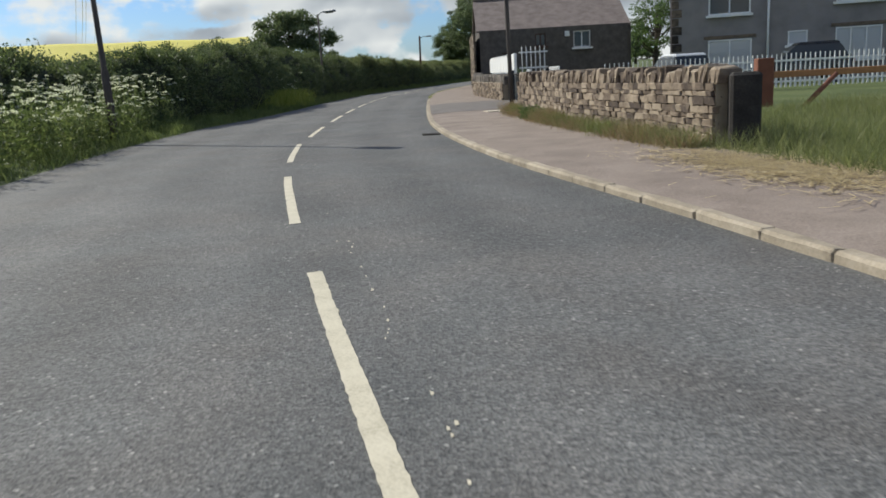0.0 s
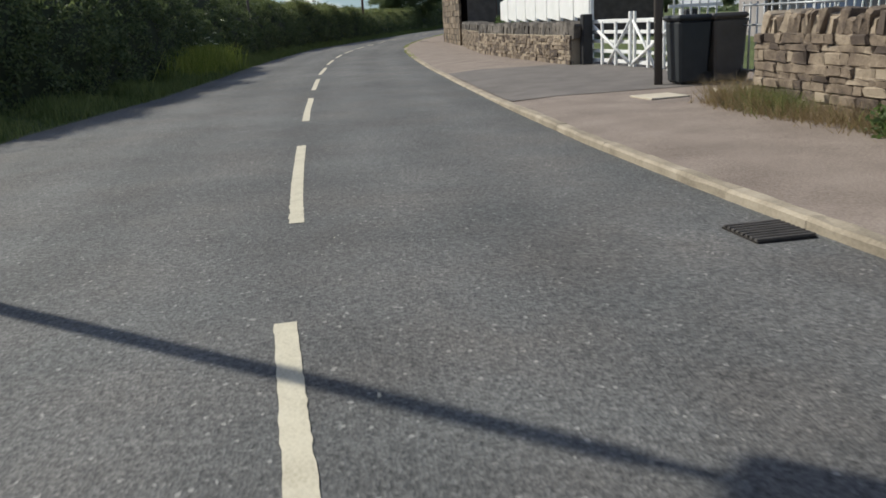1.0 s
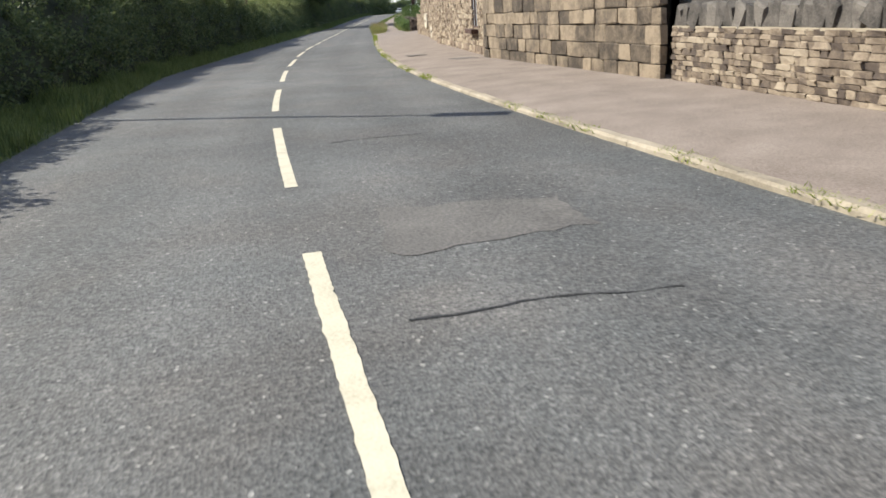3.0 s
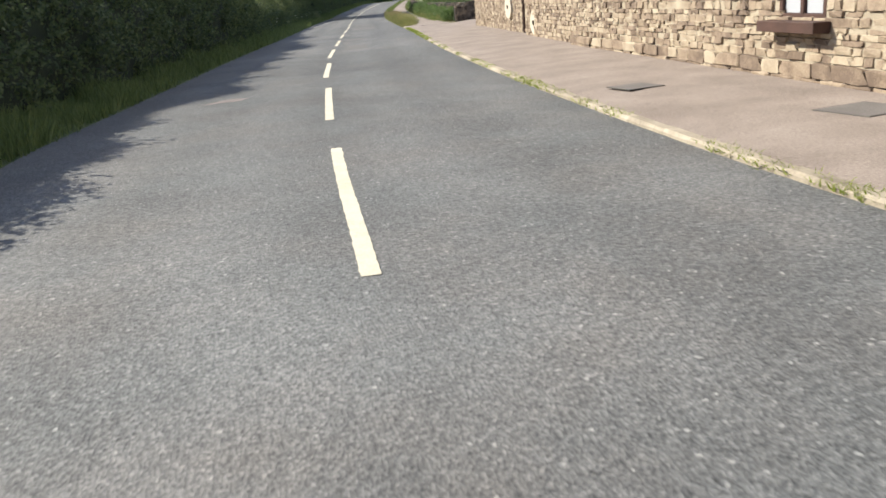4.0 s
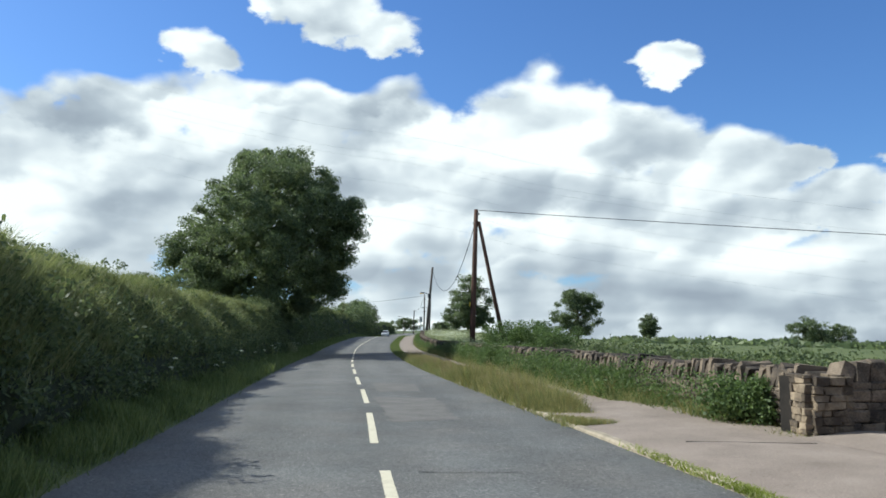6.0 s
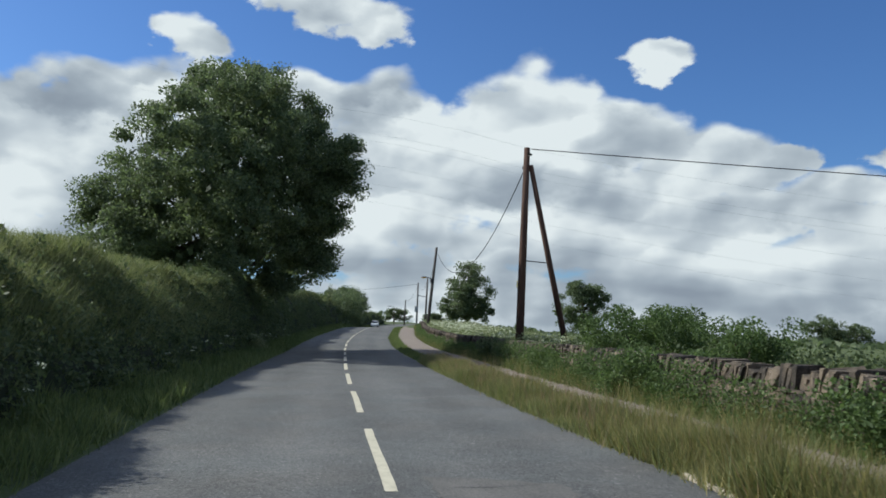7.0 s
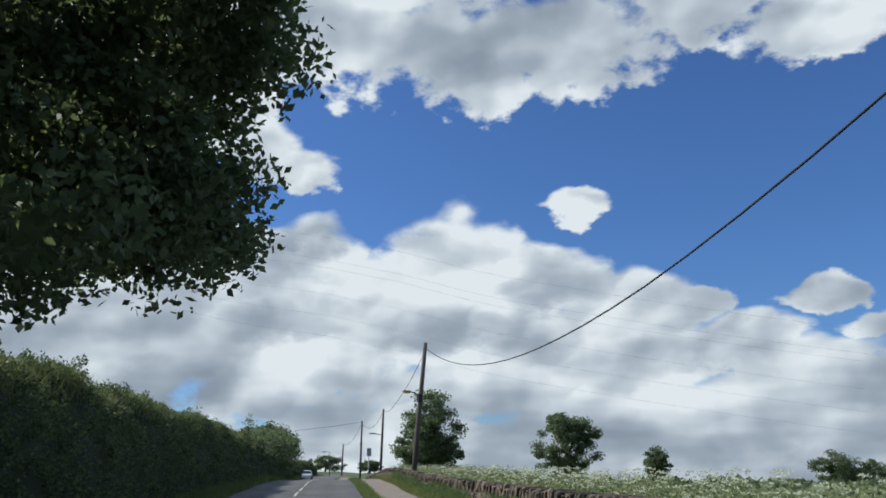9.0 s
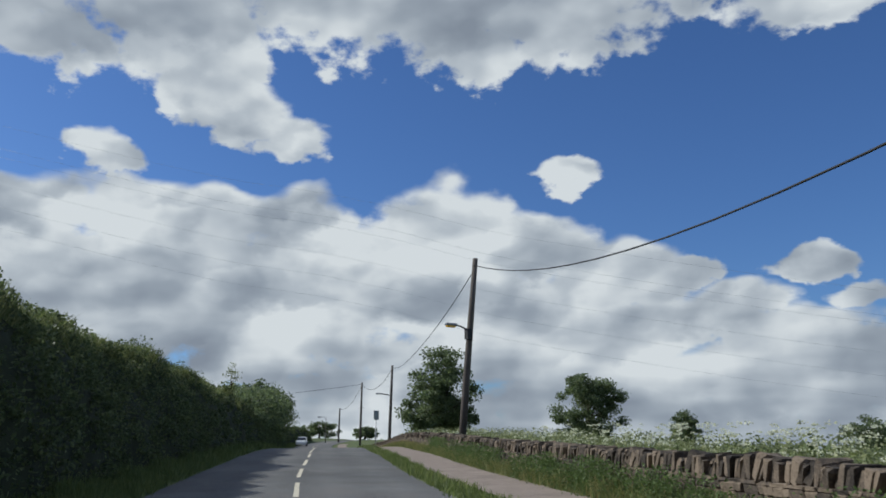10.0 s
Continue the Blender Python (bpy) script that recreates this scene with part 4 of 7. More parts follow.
verge("path_verge_grass", "pale seeding grass between road and path", 106, 128, KERB_IN, KERB_OUT, 18000, 0.33, M_DRY, 154, width=0.007, heap=0.7)
verge("path_verge_grass", "fresh green grass between road and path", 93.5, 107, KERB_IN, KERB_OUT, 30000, 0.42, M_CREST, 55, width=0.008)
verge("path_verge_grass", "low yellow-green grass between road and path", 106, 128, KERB_IN, KERB_OUT, 90000, 0.26, M_CREST, 155, width=0.007, heap=0.75)
verge("path_verge_grass", "tall brown seed heads standing in the verge grass", 94, 128, KERB_IN, KERB_OUT, 4200, 0.56, M_FOOT, 156, width=0.006, lean=0.2)
verge("path_verge_grass", "low grass strip along the far footpath", 128, 260, moved(KERB, 0.02), moved(KERB, 0.7), 26000, 0.2, M_GRASS, 56, width=0.02)
verge("wall_foot_grass", "weeds and grass at the foot of the field wall", 91.5, 240, moved(WALL_LINE, -0.8), moved(WALL_LINE, -0.2), 64000, 0.36, M_GRASS, 57, width=0.008)
verge("wall_foot_grass", "dry seed heads at the foot of the field wall", 91.5, 240, moved(WALL_LINE, -0.8), moved(WALL_LINE, -0.2), 30000, 0.45, M_DRY, 58, width=0.006)
verge("field_grass", "long grass standing behind the field wall", 91, 240, moved(WALL_LINE, 0.3), moved(WALL_LINE, 9), 60000, 0.52, M_GRASS, 59, width=0.02)

# ---- the field wall beside the path ----
FIELD = [spot(y, float(track(WALL_LINE, y))) for y in np.arange(236, 91.9, -6.0)]
stone_wall("wall_field", "tumbled drystone field wall with upright coping stones", [(p.x, p.y) for p in FIELD], 0.62, 0.5, M_GRIT, M_GRIT, 61, (0.06, 0.15, 0.16, 0.42), cope=0.30, core=M_GAPSHADE, cope_w=(0.07, 0.16), lean=0.42, rough=0.1, gap=0.05, skip=0.05)


# ---- trees ----
def tree(name, label, base, trunk, height, bodies, clumps, per, leaf, spread, seed, mat=None, category="tree", group="", core=0):
    """bodies: ellipsoids of the crown, as offsets and half sizes. Leaves sit in clumps with gaps between."""
    rng = np.random.default_rng(seed)
    base = Vector(base)
    whole = thing(name, base, label, category, group)
    share = np.array([rx * ry * rz for *_, rx, ry, rz in bodies], float) ** 0.7
    pick = rng.choice(len(bodies), clumps, p=share / share.sum())
    b = np.array(bodies, float)[pick]
    way = rng.normal(size=(clumps, 3))
    way /= np.linalg.norm(way, axis=1, keepdims=True)
    r = rng.uniform(0.2, 1.0, (clumps, 1)) ** 0.5
    at = b[:, :3] + way * r * b[:, 3:] + np.array(base)
    at[:, 2] = np.maximum(at[:, 2], base.z + trunk * 2)
    big = spread * rng.uniform(0.6, 1.3, clumps)
    ball = rng.normal(size=(clumps, per, 3))
    ball *= (rng.uniform(0, 1, (clumps, per, 1)) ** 0.62) / np.linalg.norm(ball, axis=2, keepdims=True)
    p = (at[:, None, :] + ball * 1.7 * big[:, None, None] * np.array([1, 1, 0.65])).reshape(-1, 3)
    if core:
        # oversized hidden leaves added in the crown's heart to block light and deepen its shadow
        pick = rng.choice(len(bodies), core, p=share / share.sum())
        q = rng.normal(size=(core, 3))
        q *= rng.uniform(0.0, 0.72, (core, 1)) / np.linalg.norm(q, axis=1, keepdims=True)
        heart = np.array(bodies, float)[pick]
        inner = heart[:, :3] + q * heart[:, 3:] + np.array(base)
        inner[:, 2] = np.maximum(inner[:, 2], base.z + 1.0)
        part("blocking_leaves", leaves(inner, 0.42, rng, mat or M_TREE, "blocking_leaves"), None, whole, "oversized hidden leaves added in the crown's heart to block light")
    limbs = bmesh.new()
    stem = [base + Vector((0, 0, -0.2)), base + Vector((0.05, 0, height * 0.2)), base + Vector((0.15, 0.1, height * 0.45)), base + Vector((0.1, 0.1, height * 0.75))]
    limbs.from_mesh(tube(stem, [trunk * 1.35, trunk, trunk * 0.7, trunk * 0.15]))
    for k in rng.choice(clumps, min(clumps, 26), replace=False):
        end = Vector(at[k])
        f = rng.uniform(0.25, 0.6)
        a = base + Vector((0.1, 0.05, height * f))
        mid = (a + end) / 2 + Vector((0, 0, -0.04 * height))
        w = trunk * 0.38
        limbs.from_mesh(tube([a, mid, end], [w, w * 0.6, w * 0.12], 6))
    part("trunk", limbs, M_BARK, whole, "dark rough trunk with spreading limbs")
    part("crown", leaves(p, leaf, rng, mat or M_TREE, "crown"), None, whole, "dense dark green leaf crown with gaps")
    return whole


tree("broad_tree", "large dark green sycamore overhanging the hedge and road", (3.9, 140.2, 0.6), 0.38, 13.0,
     [(0.4, -2.0, 9.8, 4.4, 5.2, 3.6), (3.8, -1.0, 8.0, 2.6, 4.0, 3.0), (-3.6, -1.5, 6.4, 3.0, 3.8, 2.6), (4.4, 2.5, 6.0, 2.2, 4.0, 2.2), (0.8, -5.0, 6.6, 3.4, 3.0, 3.0), (0.6, -1.0, 12.2, 2.8, 3.4, 1.5), (-1.5, -1.0, 4.2, 3.2, 3.4, 2.0), (3.2, 0.5, 11.0, 1.8, 2.4, 1.4),
      (-1.6, -5.4, 3.6, 2.8, 3.0, 2.2), (-4.6, -4.0, 4.4, 2.4, 3.0, 1.8), (-0.6, -7.4, 5.4, 2.2, 2.2, 1.8), (-2.4, -2.0, 2.2, 3.0, 4.0, 1.4), (1.6, 0.2, 3.4, 2.4, 2.8, 1.5), (3.0, 1.6, 5.0, 2.2, 3.0, 1.4), (-1.5, -8.0, 7.4, 3.2, 3.0, 2.8), (0.4, -6.6, 9.4, 3.2, 3.0, 2.4), (5.0, -1.6, 8.6, 2.1, 2.4, 1.8), (5.5, -2.6, 8.9, 1.3, 1.3, 1.1), (4.7, -2.2, 6.6, 1.4, 1.8, 1.3), (4.5, 1.4, 4.4, 1.6, 2.0, 1.1), (4.6, 1.2, 6.0, 1.6, 2.0, 1.4), (3.5, -1.0, 3.0, 1.4, 1.7, 0.8), (-4.6, -2.0, 5.8, 2.2, 3.0, 1.8), (4.3, 2.4, 3.9, 1.8, 2.4, 0.9)],
     840, 340, 0.135, 0.44, 71, core=3000)
tree("field_tree", "lone dark oak in the field behind the telegraph poles", (57.2, 252.8, 0), 0.4, 13.8, [(-1.8, 0, 7.6, 3.2, 4, 3.0), (2.2, 0, 8.2, 3.0, 4, 3.2), (-2.8, 0, 4.2, 2.9, 4, 2.2), (2.8, 0, 4.4, 3.0, 4, 2.2), (0.4, 0, 12.2, 2.8, 3.2, 2.3), (0, 0, 5.6, 4, 4, 3)], 130, 190, 0.36, 0.85, 72, group="field trees")
tree("field_tree", "lone rounded oak in the open field", (88.4, 263.0, 0), 0.4, 12.8, [(-1.8, 0, 9.2, 3.8, 4, 3.0), (2.4, 0, 8.8, 3.4, 4, 2.8), (-3.6, 0, 5.6, 2.8, 4, 2.2), (3.8, 0, 5.2, 2.8, 4, 1.9), (0, 0, 10.8, 3.4, 3.4, 1.7), (-1.5, 0, 3.2, 3.6, 4, 2.0), (2.0, 0, 3.0, 3.2, 4, 1.8)], 130, 190, 0.36, 0.85, 73, group="field trees")
tree("field_tree", "small lone tree in the open field", (108.6, 264.1, 0), 0.3, 6.4, [(-0.8, 0, 4.0, 2.0, 2.4, 1.8), (1.0, 0, 3.8, 2.0, 2.4, 1.9), (0, 0, 5.4, 1.7, 1.8, 1.0), (0.2, 0, 2.0, 2.4, 2.2, 1.4)], 75, 120, 0.3, 0.55, 74, group="field trees")
tree("field_tree", "broad low tree at the field's far edge", (166.6, 272.4, -3.2), 0.4, 10, [(-4, 0, 6.0, 4, 5, 3.6), (3, 0, 5.4, 5, 5, 3.4), (9, 0, 3.8, 4, 5, 3.2), (0, 0, 2.8, 6, 5, 2)], 120, 150, 0.42, 0.9, 75, group="field trees")
tree("hedge_tree", "row of rounded bushy trees rising from the far hedge", spot(243, -6.8, 0.2), 0.25, 8.0, [(-8.6, -31, 2.6, 2.6, 6, 1.8), (-5.6, -20, 3.6, 3.0, 7, 2.4), (-2.6, -9, 4.6, 3.2, 7, 2.8), (0, 0, 5.2, 3.2, 7, 2.6), (2.8, 10, 5.0, 3.4, 7, 2.8), (5.4, 20, 4.4, 3.4, 6, 3.0), (7.6, 27, 3.0, 3.0, 5, 2.2)], 420, 130, 0.26, 0.7, 76, core=3000)
tree("hedge_sapling", "thin wispy sapling standing up from the hedge", spot(199, -5.6, 2.4), 0.05, 2.6, [(0, 0, 2.2, 0.5, 0.6, 0.7), (0.3, 0.5, 1.5, 0.4, 0.5, 0.5)], 14, 26, 0.12, 0.22, 79, M_PALEHERB)
for bx, by, bz, bw, bh in ((88.0, 430, 0.6, 7.5, 6.5), (72.0, 405, 0.4, 5.0, 4.6), (108.0, 440, 0.6, 4.6, 4.6)):
    tree("far_bush", "dark rounded bush beyond the road crest", (bx, by, bz), 0.3, bh, [(-bw * 0.45, 0, bh * 0.45, bw * 0.5, 4, bh * 0.4), (bw * 0.4, 0, bh * 0.42, bw * 0.55, 4, bh * 0.36), (0, 0, bh * 0.62, bw * 0.5, 4, bh * 0.36)], 60, 90, 0.5, 0.8, 83, group="far bushes")

tree("far_tree", "broad dark tree beyond the hedge on the rising field", (-34.5, 176, 1.5), 0.5, 15.5, [(0, 0, 9.6, 7.6, 6.5, 4.6), (-6, 0, 7.0, 5, 5, 3.4), (6, 0, 6.8, 5, 5, 3.6), (1, 0, 12.6, 4.4, 5, 2.2)], 190, 150, 0.45, 1.0, 78)


# ---- built things ----
def holed(points, z0, z1, thick, holes):
    """A straight wall with real openings. holes: start, end along it, bottom and top."""
    a, b = Vector((*points[0], 0)), Vector((*points[1], 0))
    ln = (b - a).length
    way = (b - a) / ln
    side = Vector((way.y, -way.x, 0)) * thick / 2
    ss = sorted({0.0, ln, *(h[0] for h in holes), *(h[1] for h in holes)})
    zs = sorted({z0, z1, *(h[2] for h in holes), *(h[3] for h in holes)})
    solid = {(i, j) for i in range(len(ss) - 1) for j in range(len(zs) - 1)
             if not any(h[0] < (ss[i] + ss[i + 1]) / 2 < h[1] and h[2] < (zs[j] + zs[j + 1]) / 2 < h[3] for h in holes)}
    bm, known = bmesh.new(), {}

    def v(i, j, face):
        if (i, j, face) not in known:
            p = a + way * ss[i] + side * face
            known[i, j, face] = bm.verts.new((p.x, p.y, zs[j]))
        return known[i, j, face]

    for i, j in solid:
        for face in (1, -1):
            bm.faces.new([v(i, j, face), v(i + 1, j, face), v(i + 1, j + 1, face), v(i, j + 1, face)])
        for (di, dj), (p, q) in {(-1, 0): ((i, j), (i, j + 1)), (1, 0): ((i + 1, j), (i + 1, j + 1)), (0, -1): ((i, j), (i + 1, j)), (0, 1): ((i, j + 1), (i + 1, j + 1))}.items():
            if (i + di, j + dj) not in solid:
                bm.faces.new([v(*p, 1), v(*q, 1), v(*q, -1), v(*p, -1)])
    bmesh.ops.recalc_face_normals(bm, faces=bm.faces)
    return bm


def window_at(house, a, b, s0, s1, z0, z1, frame_mat, out, name="window", bars=1, sill=True, set_in=0.06, glass=None):
    """A window in the wall from a to b: frame, panes and sill. out: +1 if the outside lies to the right of the line."""
    a, b = Vector((*a, 0)), Vector((*b, 0))
    way = (b - a).normalized()
    side = Vector((way.y, -way.x, 0)) * out
    turn = math.atan2(way.y, way.x)

    def bar(bm, s, z, w, h, deep=0.05, push=0.0):
        p = a + way * s + side * push
        slab(bm, (p.x, p.y, z), (w, deep, h), turn, 0.006)

    bm = bmesh.new()
    f = 0.07
    mid, hi = (s0 + s1) / 2, (z0 + z1) / 2
    for s in [s0 + f / 2, s1 - f / 2] + [s0 + (s1 - s0) * k / (bars + 1) for k in range(1, bars + 1)]:
        bar(bm, s, hi, f, z1 - z0, push=-set_in + 0.1)
    for z in (z0 + f / 2, z1 - f / 2):
        bar(bm, mid, z, s1 - s0, f, 0.046, -set_in + 0.1)
    fr = part("window_frame", bm, frame_mat, house)
    for k in range(bars + 1):
        c = s0 + (s1 - s0) * (k + 0.5) / (bars + 1)
        bm = bmesh.new()
        bar(bm, c, hi, (s1 - s0) / (bars + 1) - f, z1 - z0 - 2 * f, 0.012, -set_in + 0.08)
        pane = part("pane", bm, glass or M_GLASS, fr)
        pane.matrix_parent_inverse = Matrix.Identity(4)
    if sill:
        bm = bmesh.new()
        bar(bm, mid, z0 - 0.06, s1 - s0 + 0.24, 0.12, 0.2, 0.12)
        part("window_sill", bm, frame_mat if frame_mat is M_FRAME else M_WHITE, house)
    return fr


def gable_roof(house, corner, along_way, across_way, length, span, eave, ridge, mat, over=0.25, thick=0.12, slates=None, cap=None):
    """Two pitched sheets on a rectangle that starts at corner; slates: size of pieces, if they are to be laid."""
    a, u, v = Vector((*corner, 0)), Vector((*along_way, 0)).normalized(), Vector((*across_way, 0)).normalized()
    rise = (ridge - eave) / (span / 2)
    for near in (0, 1):
        e = a + (v * span if near else Vector((0, 0, 0)))
        inn = -v if near else v
        def at(s, t, up=0.0):
            p = e + u * s + inn * t
            return Vector((p.x, p.y, eave + t * rise + up))
        bm = bmesh.new()
        q = [at(-over, -over), at(length + over, -over), at(length + over, span / 2), at(-over, span / 2)]
        low = [bm.verts.new(p) for p in q]
        top = [bm.verts.new(p + Vector((0, 0, thick))) for p in q]
        for f in ((low[::-1]), top):
            bm.faces.new(f)
        for k in range(4):
            bm.faces.new((low[k], low[(k + 1) % 4], top[(k + 1) % 4], top[k]))
        bmesh.ops.recalc_face_normals(bm, faces=bm.faces)
        roof = part("roof", bm, mat, house)
        if slates:
            w, h = slates
            rng = random.Random(int(span * 10) + near)
            shapes = as_meshes(stone_shapes(5, 9, 0.02, 0.05), "slate", mat)
            slope = math.atan(rise)
            t, row = -over, 0
            mats = []
            while t < span / 2 - 0.02:
                s = -over + (w if row % 2 else w / 2)
                while s < length + over - w / 2:
                    p = at(s, t + h * 0.5, thick + 0.018)
                    m = Matrix.Translation(p) @ Matrix((( u.x, inn.x, 0, 0), (u.y, inn.y, 0, 0), (0, 0, 1, 0), (0, 0, 0, 1))) @ Matrix.Rotation(slope + 0.05, 4, "X")
                    mats.append(m @ Matrix.Diagonal((w * 0.97, h * 1.25, 0.016, 1)))
                    s += w
                t += h * math.cos(slope)
                row += 1
            rng.shuffle(mats)
            for m in mats[:300]:
                ob = new("slate", rng.choice(shapes))
                ob.parent = roof
                ob.matrix_parent_inverse = Matrix.Identity(4)
                ob.matrix_basis = m
    if cap:
        p0, p1 = a + v * span / 2 - u * over, a + v * span / 2 + u * (length + over)
        z = ridge + thick + 0.05
        mid = (p0 + p1) / 2
        bm = boxed((mid.x, mid.y, z), ((p1 - p0).length, 0.24, 0.07), math.atan2(u.y, u.x), 0.025)
        part("ridge_tiles", bm, cap, house)


def gable_fill(points, eave, ridge, thick):
    """The triangle of wall under a pitched roof."""
    a, b = Vector((*points[0], 0)), Vector((*points[1], 0))
    way = (b - a).normalized()
    n = Vector((way.y, -way.x, 0)) * thick / 2
    mid = (a + b) / 2
    bm = bmesh.new()
    tri = [a + Vector((0, 0, eave)), b + Vector((0, 0, eave)), mid + Vector((0, 0, ridge))]
    f, k = [bm.verts.new(p + n) for p in tri], [bm.verts.new(p - n) for p in tri]
    bm.faces.new(f)
    bm.faces.new(k[::-1])
    for i in range(3):
        bm.faces.new((f[i], k[i], k[(i + 1) % 3], f[(i + 1) % 3]))
    bmesh.ops.recalc_face_normals(bm, faces=bm.faces)
    return bm


# the soot-dark barn, its gable on the road built of rough blocks
def build_barn():
    barn = thing("barn", (6.5, 53.6, 0), "soot-dark stone barn with a stone-slate roof", "barn")
    x0, x1, y0, y1, eave, ridge = 1.72, 11.35, 49.3, 58.0, 3.85, 6.0
    holes = [(6.1, 7.2, 2.5, 3.55), (3.6, 4.3, 2.7, 3.5), (1.4, 2.2, 1.2, 2.4)]
    part("wall", holed([(x0, y0), (x1, y0)], -0.1, eave, 0.5, holes), M_SOOT, barn, "dark sooty stone wall")
    for s0, s1, z0, z1 in holes:
        window_at(barn, (x0, y0 - 0.25), (x1, y0 - 0.25), s0, s1, z0, z1, M_WHITE if s0 > 6 else M_FRAME, 1, bars=1, set_in=0.2)
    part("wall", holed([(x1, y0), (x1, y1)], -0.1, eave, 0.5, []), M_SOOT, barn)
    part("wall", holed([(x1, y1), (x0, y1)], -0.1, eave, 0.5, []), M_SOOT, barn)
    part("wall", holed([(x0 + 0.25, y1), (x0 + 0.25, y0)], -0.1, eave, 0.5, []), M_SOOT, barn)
    part("gable", gable_fill([(x0 + 0.25, y1), (x0 + 0.25, y0)], eave, ridge, 0.5), M_SOOT, barn)
    part("gable", gable_fill([(x1, y1), (x1, y0)], eave, ridge, 0.5), M_SOOT, barn)
    part("alarm_box", boxed((7.4, 48.98, 3.4), (0.3, 0.14, 0.34), 0, 0.02), M_WHITE, barn, "small white box under the eaves")
    gable_roof(barn, (x0, y0), (1, 0), (0, 1), x1 - x0, y1 - y0, eave, ridge, M_ROOF, over=0.2, cap=M_ROOF)
    rng = random.Random(5)
    line = [Vector((1.66, 58.0, 0)), Vector((1.66, 49.1, 0))]
    shapes = as_meshes(stone_shapes(8, 91, 0.06, 0.07), "block", M_GRIT2)
    lay(barn, "block", shapes, courses(line, 0.0, 3.8, 0.5, rng, 0.24, 0.36, 0.4, 0.85, proud=0.12), 7)


M_GRIT2 = material("rough_hewn_gritstone", [(0.055, 0.043, 0.033), (0.115, 0.09, 0.066), (0.19, 0.148, 0.105), (0.28, 0.22, 0.155)], 5, 0.95, 0.7, 35, spread=0.4, depth=0.015)
build_barn()


# the pale cottage along the footway
def build_cottage():
    a, b = (3.17, 69.2), (1.72, 58.02)
    house = thing("cottage", (2.4, 63.5, 0), "pale buff sandstone cottage front with a brown window", "house")
    ln = (Vector(a) - Vector(b)).length
    hole = (8.32, 9.26, 0.74, 1.8)
    part("wall", holed([a, b], -0.1, 4.3, 0.4, [hole]), M_CORE, house, "cream mortar behind the stones")
    rng = random.Random(12)
    line = [Vector((*a, 0)), Vector((*b, 0))]
    shapes = as_meshes(stone_shapes(10, 95, 0.11, 0.09), "stone", M_BUFF)
    lay(house, "stone", shapes, courses(line, 0.3, 4.3, 0.4, rng, 0.05, 0.15, 0.10, 0.36, holes=[hole], proud=0.014), 13)
    lay(house, "plinth_stone", shapes, courses(line, -0.02, 0.3, 0.4, rng, 0.15, 0.17, 0.3, 0.7, proud=0.09), 14)
    way = (Vector(b) - Vector(a)).normalized()
    side = Vector((way.y, -way.x)) * 0.2
    window_at(house, (a[0] + side.x, a[1] + side.y), (b[0] + side.x, b[1] + side.y), hole[0], hole[1], hole[2], hole[3], M_FRAME, 1, bars=1, set_in=0.12, glass=M_PALEGLASS)
    back = Vector((-way.y, way.x)) * 6
    for p, q in ((a, (a[0] + back.x, a[1] + back.y)), (b, (b[0] + back.x, b[1] + back.y)), ((a[0] + back.x, a[1] + back.y), (b[0] + back.x, b[1] + back.y))):
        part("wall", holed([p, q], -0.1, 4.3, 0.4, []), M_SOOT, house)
    gable_roof(house, b, (-way.x, -way.y), (back.x, back.y), ln, 6, 4.3, 6.2, M_ROOF, over=0.2, cap=M_ROOF)


build_cottage()


